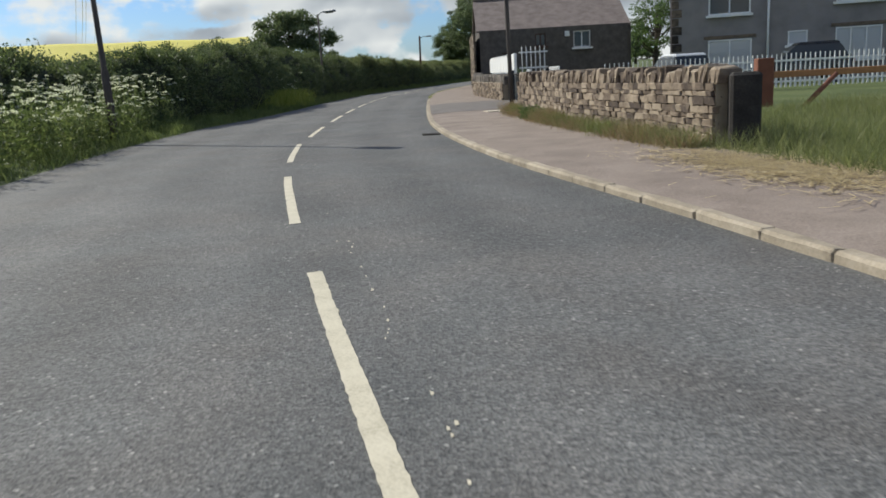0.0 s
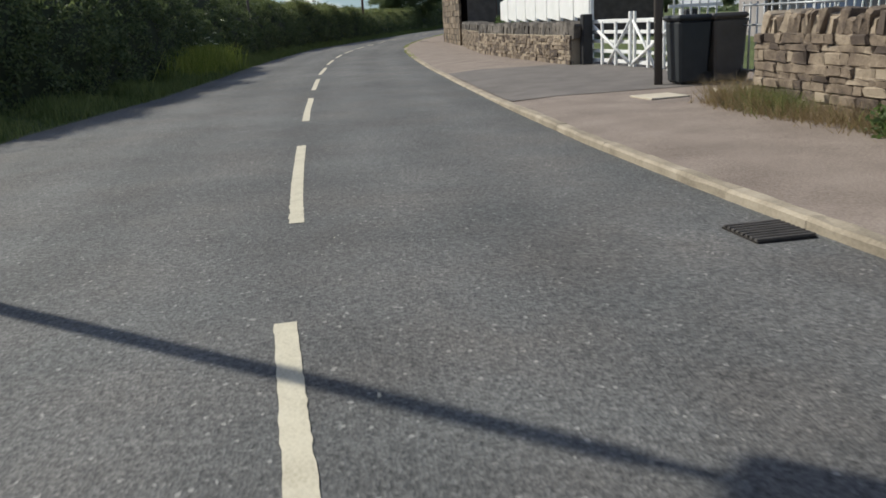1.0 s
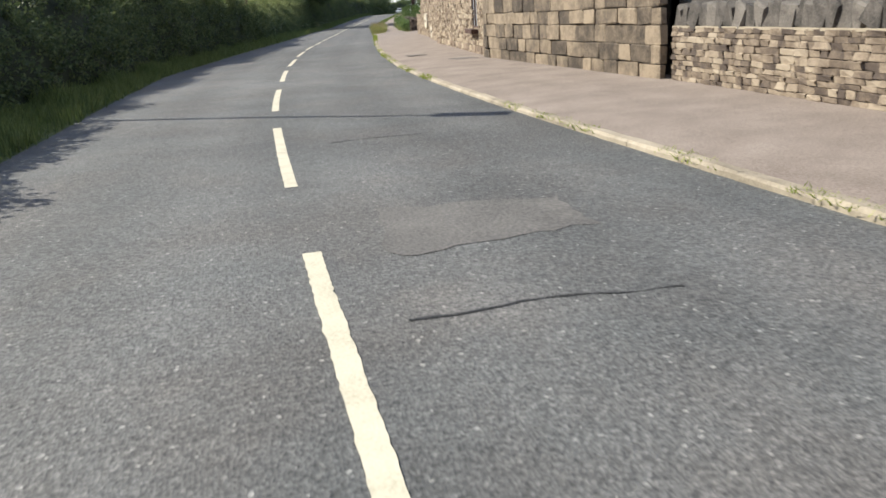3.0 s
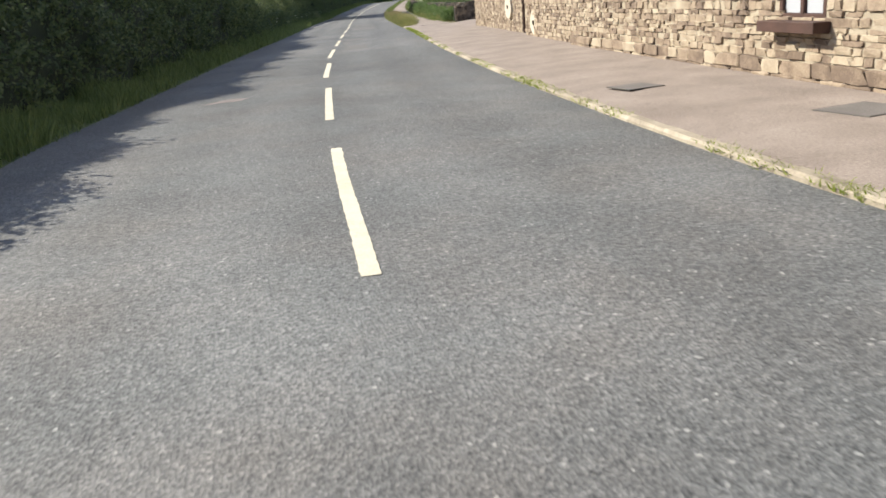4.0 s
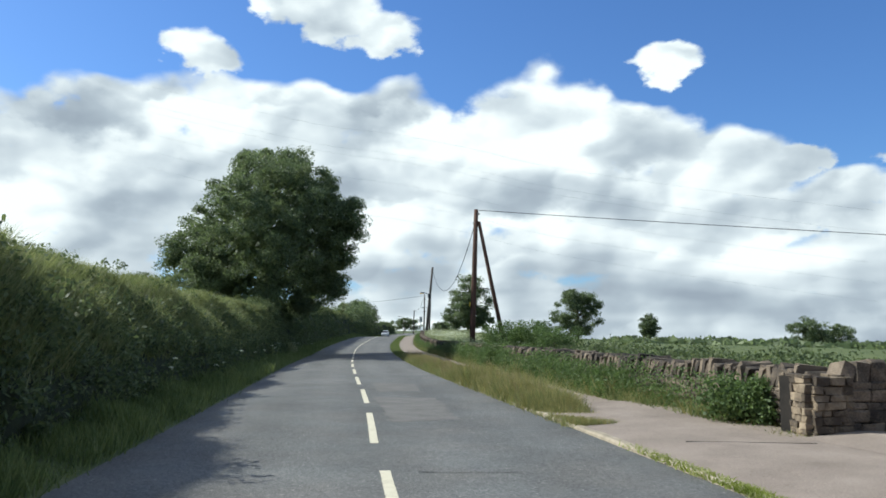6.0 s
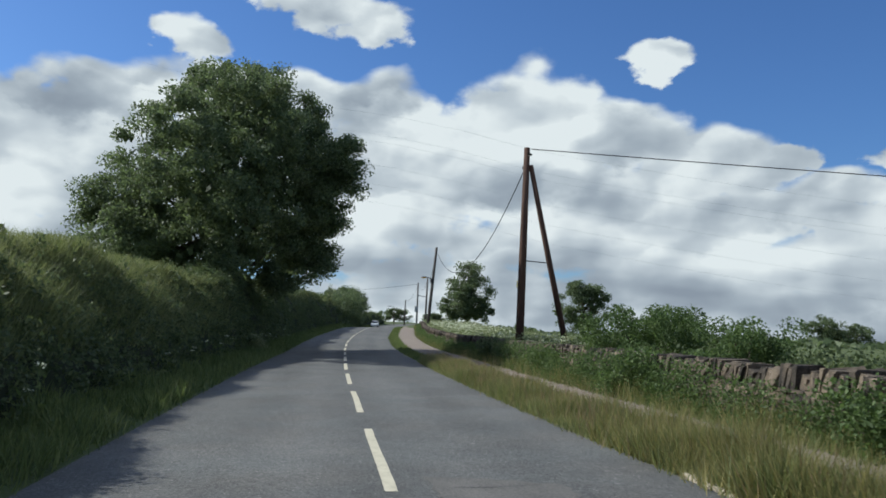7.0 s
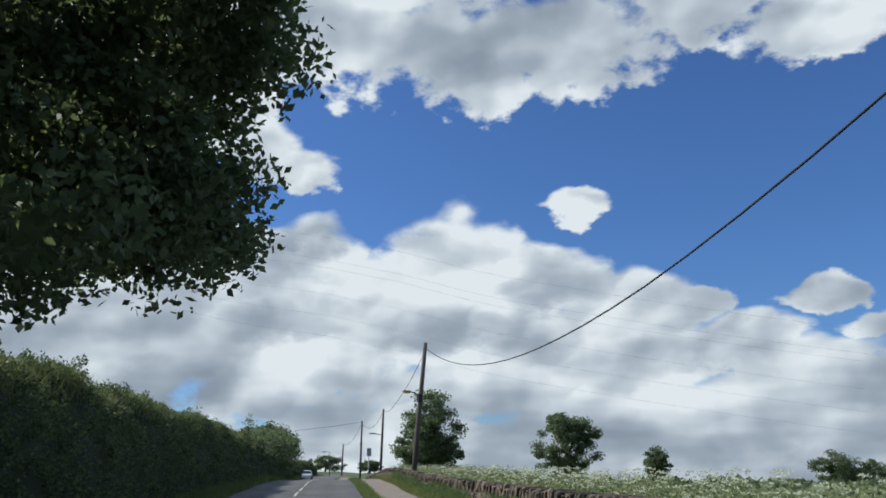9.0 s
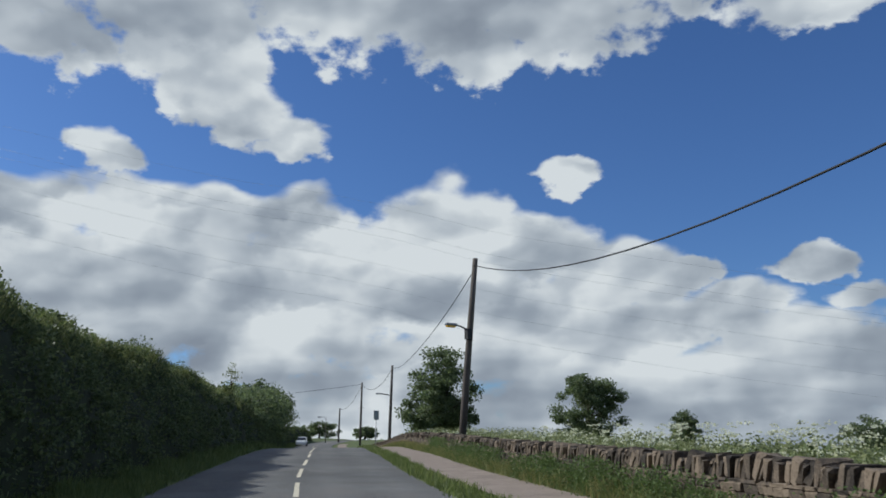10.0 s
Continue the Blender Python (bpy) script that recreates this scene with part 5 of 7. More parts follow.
# the yard wall with its arched door, millstones and the little slated outhouse
def build_yard():
    stone_wall("wall_yard", "buff sandstone yard wall beside the footway", [(4.20, 74.73), (3.27, 69.3)], 2.25, 0.42, M_BUFF, M_BUFF, 101, (0.05, 0.115, 0.12, 0.32), cope=0.24, cope_w=(0.2, 0.4), lean=0.1)
    stone_wall("wall_door_side", "buff sandstone wall between outhouse and door", [(4.86, 78.15), (4.48, 75.70)], 1.68, 0.42, M_BUFF, M_BUFF, 103, (0.05, 0.115, 0.12, 0.30), cope=0.22, cope_w=(0.22, 0.4), lean=0.05)
    stone_wall("wall_corner", "low buff sandstone wall ending at the lane", [(5.93, 84.85), (5.50, 81.98)], 1.16, 0.42, M_BUFF, M_BUFF, 105, (0.05, 0.115, 0.12, 0.30), cope=0, z0=0.0)
    stone_wall("wall_corner_return", "buff sandstone wall end along the lane", [(9.6, 84.35), (6.15, 84.78)], 1.16, 0.42, M_BUFF, M_BUFF, 106, (0.06, 0.15, 0.13, 0.34), cope=0)
    cap = thing("stone_slab", (5.6, 82.6, 1.2), "flat stone slab capping the wall end", "coping slab")
    part("slab", boxed((5.58, 82.45, 1.32), (0.5, 0.95, 0.07), -0.15, 0.015), M_BUFF, cap)
    door = thing("yard_door", (4.34, 75.21, 0.08), "dark brown arched timber door in the yard wall", "door", kind="structure")
    p = Vector((4.36, 75.21, 0))
    turn = math.atan2(75.95 - 74.98, 4.52 - 4.24)
    way, side = Vector((math.cos(turn), math.sin(turn), 0)), Vector((math.sin(turn), -math.cos(turn), 0))
    for k in range(5):
        q = p + way * (-0.36 + 0.18 * k) + side * 0.02
        h = 2.0 - 0.12 * abs(k - 2) ** 1.5
        part("door_board", boxed((q.x, q.y, 0.08 + h / 2), (0.174, 0.05, h), turn, 0.008), M_FRAME, door)
    for s in (-1, 1):
        q = p + way * s * 0.47
        part("door_jamb", boxed((q.x, q.y, 1.0), (0.1, 0.44, 2.0), turn, 0.01), M_FRAME, door)
    arch = [p + way * (0.47 * math.cos(t)) + Vector((0, 0, 1.92 + 0.26 * math.sin(t))) for t in np.linspace(0, math.pi, 9)]
    part("door_arch", tube(arch, 0.075, 8), M_FRAME, door)
    crown = thing("door_head_wall", (p.x, p.y, 2.3), "sandstone head wall over the arched door", "stone wall", kind="structure")
    part("wall_core", holed([(4.49, 75.73), (4.19, 74.69)], 2.2, 2.75, 0.36, []), M_CORE, crown)
    shapes = as_meshes(stone_shapes(6, 97), "stone", M_BUFF)
    lay(crown, "stone", shapes, courses([Vector((4.49, 75.73, 0)), Vector((4.19, 74.69, 0))], 2.2, 2.75, 0.4, random.Random(3), 0.1, 0.18, 0.18, 0.4), 4)
    # outhouse
    house = thing("outhouse", (5.2, 80.0, 0), "small buff sandstone outhouse with a slate roof", "outhouse")
    a, b = (5.50, 81.95), (4.88, 78.15)
    part("wall", holed([a, b], -0.1, 1.5, 0.38, []), M_CORE, house)
    part("gable", gable_fill([a, b], 1.5, 2.72, 0.38), M_CORE, house)
    rng = random.Random(31)
    line = [Vector((*a, 0)), Vector((*b, 0))]
    total = run_length(line)
    stones = [m for m in courses(line, 0.0, 2.72, 0.42, rng, 0.05, 0.115, 0.12, 0.32)
              if m.translation.z < 1.5 or abs((m.translation - line[0]).xy.length - total / 2) + 0.4 * m.to_scale().x < (2.70 - m.translation.z) / 1.22 * total / 2 - 0.02]
    lay(house, "stone", as_meshes(stone_shapes(10, 99), "stone", M_BUFF), stones, 15)
    way = (Vector(b) - Vector(a)).normalized()
    back = Vector((-way.y, way.x))
    depth = 4.2
    for e in (a, b):
        q = (e[0] + back.x * depth, e[1] + back.y * depth)
        part("wall", holed([e, q], -0.1, 1.5, 0.38, []), M_CORE, house)
    part("vent_hole", boxed((5.055, 80.62, 1.9), (0.06, 0.16, 0.12), -0.16, 0.01), M_GAPSHADE, house)
    gable_roof(house, b, (back.x, back.y), (-way.x, -way.y), depth, total, 1.5, 2.72, M_SLATE, over=0.08, thick=0.07, slates=(0.3, 0.2), cap=M_RIDGE)
    # two millstones leaning on the wall
    for label, y0, x0, r, z in (("round pale millstone with a square eye against the yard wall", 77.42, 4.46, 0.36, 0.83), ("half-sunk pale millstone with a square eye against the wall", 73.62, 3.81, 0.32, 0.45)):
        ms = thing("millstone", (x0, y0, 0.1), label, "millstone", "millstones")
        bm = bmesh.new()
        bmesh.ops.create_cone(bm, cap_ends=True, segments=36, radius1=r, radius2=r * 0.97, depth=0.08,
                              matrix=Matrix.Translation((x0, y0, z)) @ Matrix.Rotation(radians(-90), 4, "Y") @ Matrix.Rotation(radians(-4), 4, "X"))
        part("disc", bm, M_MILL, ms)
        part("eye", boxed((x0 - 0.055, y0, z), (0.03, 0.085, 0.1), -0.16, 0.004), M_GAPSHADE, ms, "dark square eye of the stone")


build_yard()

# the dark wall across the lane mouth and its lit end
stone_wall("wall_lane", "shaded drystone wall along the lane mouth", [(7.0, 90.75), (12.2, 88.9), (20, 87.5)], 0.75, 0.5, M_GRIT, M_GRIT, 111, (0.08, 0.17, 0.16, 0.42), cope=0.28, core=M_GAPSHADE, cope_w=(0.12, 0.24), lean=0.3, rough=0.1, back=True)
wall_end = thing("wall_end_pier", (6.85, 91.1, 0), "squared sandstone end of the field wall", "stone pier")
lay(wall_end, "stone", as_meshes(stone_shapes(6, 113, 0.1), "stone", M_GRIT2), courses([Vector((7.05, 91.35, 0)), Vector((6.8, 90.6, 0))], 0.0, 0.84, 0.5, random.Random(6), 0.06, 0.12, 0.12, 0.28, back=True), 5)
lay(wall_end, "stone", as_meshes(stone_shapes(6, 114, 0.1), "stone", M_GRIT2), courses([Vector((6.62, 90.68, 0)), Vector((7.1, 90.55, 0))], 0.0, 0.84, 0.2, random.Random(8), 0.06, 0.12, 0.12, 0.28), 6)
part("pier_core", boxed((6.93, 90.98, 0.40), (0.4, 0.68, 0.8), 0.3), M_GAPSHADE, wall_end)


# ---- the grey house beyond the garden wall ----
def build_house():
    house = thing("house", (17, 41, 0), "grey rendered house with white window frames", "house")
    x0, x1, y0 = 11.1, 27.0, 37.0
    holes = [(1.67, 3.72, 0.61, 2.18), (5.35, 6.24, 1.73, 2.4), (7.46, 9.47, 0.93, 2.43), (1.67, 3.63, 3.38, 4.83), (7.42, 9.38, 3.6, 4.87), (10.96, 12.5, 0.94, 2.31)]
    part("wall", holed([(x0, y0), (x1, y0)], -0.1, 6.0, 0.35, holes), M_RENDER, house, "grey pebble-dash render")
    for k, h in enumerate(holes):
        window_at(house, (x0, y0 - 0.18), (x1, y0 - 0.18), *h, M_WHITE, 1, bars=0 if k == 1 else (1 if k != 2 else 2), sill=k != 0, set_in=0.1, glass=M_PALEGLASS if k in (0, 1, 2) else None)
    part("wall", holed([(x0, y0), (x0, y0 + 8)], -0.1, 6.0, 0.35, []), M_RENDER, house)
    part("gable", gable_fill([(x0, y0), (x0, y0 + 8)], 6.0, 8.2, 0.35), M_RENDER, house)
    part("wall", holed([(x1, y0), (x1, y0 + 8)], -0.1, 6.0, 0.35, []), M_RENDER, house)
    gable_roof(house, (x0, y0), (1, 0), (0, 1), x1 - x0, 8, 6.0, 8.2, M_SLATE, cap=M_RIDGE)
    for k in range(14):
        wide = 0.34 if k % 2 else 0.5
        part("quoin", boxed((x0 - 0.1 + wide / 2, y0 - 0.19, 0.22 + 0.42 * k), (wide, 0.06, 0.38), 0, 0.02), M_GRIT, house)
    part("drainpipe", tube([(15.55, 36.72, 0), (15.55, 36.72, 5.9)], 0.055, 8), M_WHITE, house, "white plastic drainpipe")
    for h in (holes[0], holes[2]):
        part("lintel", boxed((x0 + (h[0] + h[1]) / 2, y0 - 0.2, h[3] + 0.12), (h[1] - h[0] + 0.4, 0.06, 0.16), 0, 0.01), M_GRIT, house, "stone lintel over the window")
    # the whole house stands turned to the road
    corner = Matrix.Translation((x0, y0, 0))
    turned = corner @ Matrix.Rotation(radians(-18), 4, "Z") @ corner.inverted()
    for ob in house.children_recursive:
        ob.data.transform(turned)


build_house()


# ---- vehicles ----
def car(name, label, place, turn, paint, scale=1.0, tall=1.5, red=True):
    """A parked car: hull, cabin glass, roof, wheels, lamps. Local x runs forward."""
    whole = thing(name, place, label, "car")
    m = Matrix.Translation(place) @ Matrix.Rotation(turn, 4, "Z") @ Matrix.Diagonal((scale, scale, tall / 1.5, 1))

    def hull(name, outline, half, mat, taper=0.92, label=""):
        bm = bmesh.new()
        zs = [z for _, z in outline]
        lo, hi = min(zs), max(zs)
        sides = []
        for s in (-1, 1):
            sides.append([bm.verts.new((x, s * half * (1 - (1 - taper) * (z - lo) / (hi - lo)), z)) for x, z in outline])
        bm.faces.new(sides[0])
        bm.faces.new(sides[1][::-1])
        n = len(outline)
        for k in range(n):
            bm.faces.new((sides[0][k], sides[1][k], sides[1][(k + 1) % n], sides[0][(k + 1) % n]))
        bmesh.ops.recalc_face_normals(bm, faces=bm.faces)
        bmesh.ops.bevel(bm, geom=list(bm.edges), offset=0.05, segments=2, affect="EDGES")
        bmesh.ops.transform(bm, matrix=m, verts=bm.verts)
        return part(name, bm, mat, whole, label)

    hull("body", [(-2.0, 0.25), (2.0, 0.25), (2.05, 0.6), (1.9, 0.82), (0.95, 0.96), (-1.95, 0.98), (-2.08, 0.7)], 0.86, paint, 0.95)
    hull("cabin_glass", [(-1.85, 0.96), (1.0, 0.94), (0.3, 1.42), (-1.5, 1.43)], 0.80, M_GLASS, 0.8, "dark side and rear windows")
    hull("roof", [(-1.55, 1.40), (0.32, 1.39), (0.2, 1.50), (-1.4, 1.51)], 0.66, paint, 0.95)
    for x in (-1.3, 1.3):
        for s in (-1, 1):
            bm = bmesh.new()
            bmesh.ops.create_cone(bm, cap_ends=True, segments=20, radius1=0.32, radius2=0.32, depth=0.2, matrix=m @ Matrix.Translation((x, s * 0.8, 0.32)) @ Matrix.Rotation(radians(90), 4, "X"))
            w = part("tyre", bm, M_TYRE, whole)
            bm = bmesh.new()
            bmesh.ops.create_cone(bm, cap_ends=True, segments=14, radius1=0.2, radius2=0.18, depth=0.22, matrix=m @ Matrix.Translation((x, s * 0.81, 0.32)) @ Matrix.Rotation(radians(90), 4, "X"))
            rim = part("rim", bm, M_STEEL, w)
            rim.matrix_parent_inverse = Matrix.Identity(4)
    for s in (-1, 1):
        for x, mat, nm in ((-2.06, M_RED, "rear_lamp"), (1.98, M_WHITE, "headlight")):
            bm = bmesh.new()
            slab(bm, (x, s * 0.68, 0.75), (0.06, 0.26, 0.18), 0, 0.01)
            bmesh.ops.transform(bm, matrix=m, verts=bm.verts)
            part(nm, bm, mat, whole)
    return whole


car("hatchback", "silver-white hatchback parked behind the garden wall", (9.0, 28.6, 0.05), radians(95), M_CARWHITE, 1.0, 1.5)
car("estate_car", "black estate car parked before the grey house", (14.8, 30.4, 0.05), radians(170), M_CARDARK, 0.95, 1.72)
car("far_car", "white car on the far road near the crest", (45.9, 285.0, 0.02), radians(253), M_CARWHITE, 1.0, 1.5)


# ---- gate, bins, railings by the drive ----
def build_gate():
    gate = thing("field_gate", (2.65, 26.2, 0.1), "white-painted double five-bar timber gate, closed", "gate")
    for a, b in (((2.28, 28.25), (2.68, 26.22)), ((2.72, 26.12), (3.05, 24.15))):
        a, b = Vector((*a, 0)), Vector((*b, 0))
        ln, turn = (b - a).length, math.atan2((b - a).y, (b - a).x)
        for z, h in ((0.2, 0.09), (0.42, 0.085), (0.64, 0.08), (0.86, 0.08), (1.1, 0.09)):
            mid = (a + b) / 2
            part("bar", boxed((mid.x, mid.y, z), (ln, 0.035, h), turn, 0.008), M_WHITE, gate)
        for f in (0.015, 0.33, 0.66, 0.985):
            p = a + (b - a) * f
            tall = 1.2 if f in (0.015, 0.985) else 1.0
            part("upright", boxed((p.x - 0.03, p.y, 0.1 + tall / 2), (0.085, 0.05, tall), turn, 0.008), M_WHITE, gate)
        low, high = (b, a) if a.y > 27 else (a, b)
        p0, p1 = low + Vector((-0.05, 0, 0.18)), high + Vector((-0.05, 0, 1.12))
        part("brace", tube([p0, p1], 0.04, 6), M_WHITE, gate)
        p2 = (low + high) / 2 + Vector((-0.05, 0, 0.14))
        part("brace", tube([p2, low + Vector((-0.05, 0, 1.1))], 0.035, 6), M_WHITE, gate)
    for label, x, y in (("black square timber gate post by the wall end", 2.12, 28.05), ("black square timber gate post by the drive", 3.1, 23.95)):
        post = thing("gate_post", (x, y, 0), label, "gate post", "gate posts")
        part("post", boxed((x, y, 0.64), (0.24, 0.24, 1.3), 0.1, 0.02), M_BLACK, post)


build_gate()


def bin_at(label, x, y, turn, mat):
    whole = thing("wheelie_bin", (x, y, 0.1), label, "bin", "wheelie bins")
    bm = boxed((x, y, 0.62), (0.56, 0.6, 1.0), turn, 0.04)
    for v in bm.verts:
        if v.co.z < 0.5:
            v.co.x += (x - v.co.x) * 0.14
            v.co.y += (y - v.co.y) * 0.14
    part("body", bm, mat, whole)
    lid = part("lid", boxed((x - 0.02, y, 1.16), (0.6, 0.66, 0.09), turn, 0.035), mat, whole)
    bm = bmesh.new()
    slab(bm, (x + 0.3, y, 1.08), (0.06, 0.5, 0.05), turn, 0.015)
    h = part("handle", bm, mat, lid)
    h.matrix_parent_inverse = Matrix.Identity(4)
    for s in (-0.24, 0.24):
        bm = bmesh.new()
        bmesh.ops.create_cone(bm, cap_ends=True, segments=14, radius1=0.1, radius2=0.1, depth=0.05, matrix=Matrix.Translation((x + 0.22, y + s, 0.2)) @ Matrix.Rotation(radians(90), 4, "X"))
        part("wheel", bm, M_TYRE, whole)


bin_at("dark plastic wheelie bin beside the pole", 2.06, 21.3, 0.05, M_BIN)
bin_at("brown plastic wheelie bin beside the dark one", 2.64, 21.25, 0.02, M_BINBROWN)

tree("garden_tree", "pale green tree in the gap beside the barn", (18.5, 71, 0), 0.25, 7.5, [(0, 0, 4.6, 3.0, 3.0, 2.6), (-1.4, 0, 3.0, 2.4, 2.4, 1.8), (1.6, 0, 6.0, 2.0, 2.0, 1.4)], 60, 90, 0.2, 0.5, 81, M_BUSH)


# ---- poles, lamps and wires ----
def pole_at(label, foot, top, r0, r1, mat, extras=()):
    foot, top = Vector(foot), Vector(top)
    whole = thing("telegraph_pole", foot, label, "telegraph pole", "telegraph poles")
    part("pole", tube([foot - Vector((0, 0, 0.3)), foot.lerp(top, 0.33), foot.lerp(top, 0.66), top], [r0, r0 * 0.94 + r1 * 0.06, (r0 + r1) / 2, r1], 14), mat, whole)
    return whole


def fitting(whole, at, size, mat=None, name="bracket", turn=0.3):
    return part(name, boxed(at, size, turn, 0.01), mat or M_IRON, whole)


p1 = pole_at("brown creosoted telegraph pole with a raking strut", (15.08, 128.15, 0.1), (15.55, 128.6, 8.9), 0.17, 0.125, M_POLE)
part("strut", tube([(17.15, 127.8, 0.1), (16.4, 128.2, 4.2), (15.68, 128.5, 8.15)], [0.13, 0.12, 0.1], 12), M_POLE, p1, "raking timber strut bolted near the pole top")
part("stay_rod", tube([(15.35, 128.35, 4.12), (16.42, 128.2, 4.05)], 0.022, 6), M_IRON, p1, "thin iron rod tying pole and strut")
part("warning_plate", boxed((14.99, 128.2, 3.13), (0.03, 0.2, 0.26), -0.35, 0.004), M_YELLOW, p1, "small yellow warning plate")
fitting(p1, (15.62, 128.5, 8.62), (0.22, 0.08, 0.08), name="cable_clamp")
fitting(p1, (15.42, 128.62, 8.05), (0.1, 0.1, 0.14), name="cable_clamp")
part("plate_mark", boxed((14.972, 128.19, 3.15), (0.01, 0.05, 0.12), -0.35), M_BLACK, p1, "black bar mark on the plate")

p2 = pole_at("grey leaning telegraph pole carrying a street lamp", (26.95, 180.2, 0.1), (27.85, 180.3, 8.95), 0.17, 0.12, M_POLEGREY)
fitting(p2, (27.35, 180.1, 5.35), (0.3, 0.24, 0.5), M_BLACK, "switch_box")
part("lamp_arm", tube([(27.5, 180.2, 5.5), (26.9, 180.0, 5.68), (26.6, 179.95, 5.72)], 0.035, 6), M_IRON, p2)
head = part("lamp_head", boxed((26.4, 179.9, 5.72), (0.6, 0.24, 0.13), 0.2, 0.04), M_STEEL, p2, "street lamp head with an amber lens")
M_AMBER = material("amber_lamp_lens", [(0.80, 0.42, 0.03), (0.90, 0.52, 0.06)], 6, 0.25, 0)
part("lens", boxed((26.36, 179.88, 5.64), (0.46, 0.2, 0.09), 0.2, 0.03), M_AMBER, head, "amber lens")
fitting(p2, (27.82, 180.25, 8.6), (0.24, 0.08, 0.08), name="cable_clamp")

p3 = pole_at("thin telegraph pole with a side lamp arm", (41.9, 231.0, 0.1), (42.3, 231.2, 9.2), 0.17, 0.12, M_POLEGREY)
part("lamp_arm", tube([(42.1, 231.1, 5.95), (40.9, 230.8, 6.1)], 0.05, 6), M_IRON, p3)
part("lamp_head", boxed((40.6, 230.7, 6.08), (0.7, 0.24, 0.14), 0.2, 0.04), M_STEEL, p3)
p4 = pole_at("distant telegraph pole with a small cross bracket", (55.5, 283.2, 0.1), (55.7, 283.2, 10.7), 0.2, 0.14, M_POLEGREY)
fitting(p4, (55.6, 283.0, 6.4), (0.9, 0.1, 0.1))
pole_at("most distant plain telegraph pole", (63.1, 322.0, 0.1), (63.3, 322.0, 7.2), 0.2, 0.14, M_POLEGREY)
p5 = pole_at("grey timber pole in the hedge with a street lamp arm", (-3.58, 89.2, 0.3), (-3.5, 89.0, 5.55), 0.125, 0.1, M_POLE)
part("lamp_arm", tube([(-3.5, 89.0, 5.35), (-3.05, 88.93, 5.47), (-2.75, 88.89, 5.5)], 0.03, 6), M_IRON, p5)
part("lamp_head", boxed((-2.45, 88.84, 5.49), (0.66, 0.24, 0.14), -0.17, 0.04), M_STEEL, p5)
p6 = pole_at("dark pole beside the bins at the drive", (1.62, 21.42, 0.0), (1.50, 21.5, 8.2), 0.07, 0.06, M_POLEGREY)


def cable(label, points, sag, radius, mat, name="overhead_cable"):
    """A hanging wire through its supports."""
    pts = []
    for a, b in zip(points, points[1:]):
        a, b = Vector(a), Vector(b)
        for k in range(24):
            t = k / 24
            p = a.lerp(b, t)
            p.z -= sag * 4 * t * (1 - t)
            pts.append(p)
    pts.append(Vector(points[-1]))
    return solo(name, tube(pts, radius, 6), mat, label, "cable", "overhead cables")


cable("black cable sagging between two telegraph poles", [(15.47, 128.65, 8.0), (27.82, 180.25, 8.6)], 3.1, 0.022, M_CABLE)
cable("black cable leading off across the field", [(15.7, 128.5, 8.85), (61, 107.4, 5.2)], 0.2, 0.02, M_CABLE)
cable("black cable sagging on to the third pole", [(27.85, 180.3, 8.5), (42.3, 231.2, 8.9)], 1.4, 0.022, M_CABLE)
cable("thin black cable between distant poles", [(42.3, 231.2, 8.9), (55.7, 283.2, 10.3), (63.3, 322.0, 7.0)], 1.3, 0.03, M_CABLE)
cable("thin black cable leading off from a distant pole", [(55.7, 283.2, 10.4), (28, 300, 7.6)], 0.4, 0.03, M_CABLE)
for dz, dy in ((0, 0), (11, 0), (-17, 0), (-24, 0), (-9, 2), (2, -3)):
    cable("faint high power line crossing the sky", [(-21, 445 + dy, 96 + dz), (248, 331 + dy, 38 + dz)], 5.0, 0.022, M_HIGHWIRE, "power_line")


for a0, a1 in ((-23.85, -23.3), (-23.5, -22.9), (-23.3, -22.7), (-22.8, -22.1)):
    far, near = radians(a0), radians(a1)
    cable("faint wires of a power line running off over the crop", [(-0.4 + math.sin(far) * 230, -6 + math.cos(far) * 230, 13.0), (-0.4 + math.sin(near) * 90, -6 + math.cos(near) * 90, 12.6)], 0.6, 0.03, M_HIGHWIRE, "power_line")


def street_lamp(label, foot, height, reach, turn, lean=0.0):
    """Steel column, bent arm and lamp head; the arm points along turn."""
    f = Vector(foot)
    whole = thing("street_lamp", f, label, "street lamp", "street lamps")
    way = Vector((math.cos(turn), math.sin(turn), 0))
    top = f + Vector((lean, 0, height))
    part("column", tube([f - Vector((0, 0, 0.3)), f + Vector((lean * 0.2, 0, 1.4)), f + Vector((lean * 0.25, 0, 1.5)), top], [0.10, 0.10, 0.07, 0.055], 12), M_POLEGREY, whole)
    part("arm", tube([top - Vector((0, 0, 0.1)), top + way * reach * 0.4 + Vector((0, 0, 0.12)), top + way * reach + Vector((0, 0, 0.16))], 0.035, 8), M_STEEL, whole)
    e = top + way * (reach + 0.3) + Vector((0, 0, 0.14))
    head = part("lamp_head", boxed(e, (0.95, 0.38, 0.15), turn, 0.05), M_STEEL, whole)
    part("lens", boxed(e - Vector((0, 0, 0.09)), (0.6, 0.22, 0.07), turn, 0.03), M_GLASS, head)


street_lamp("slender street lamp standing in the hedge", (-8.95, 14.85, 0.4), 5.8, 0.3, -0.62, -0.12)
street_lamp("street lamp beyond the bend behind the hedge", (-9.3, 53.0, 0.3), 5.5, 0.7, -0.5)
street_lamp("distant street lamp near the road crest", (58.0, 314.0, 0.1), 5.0, 1.0, 2.9)

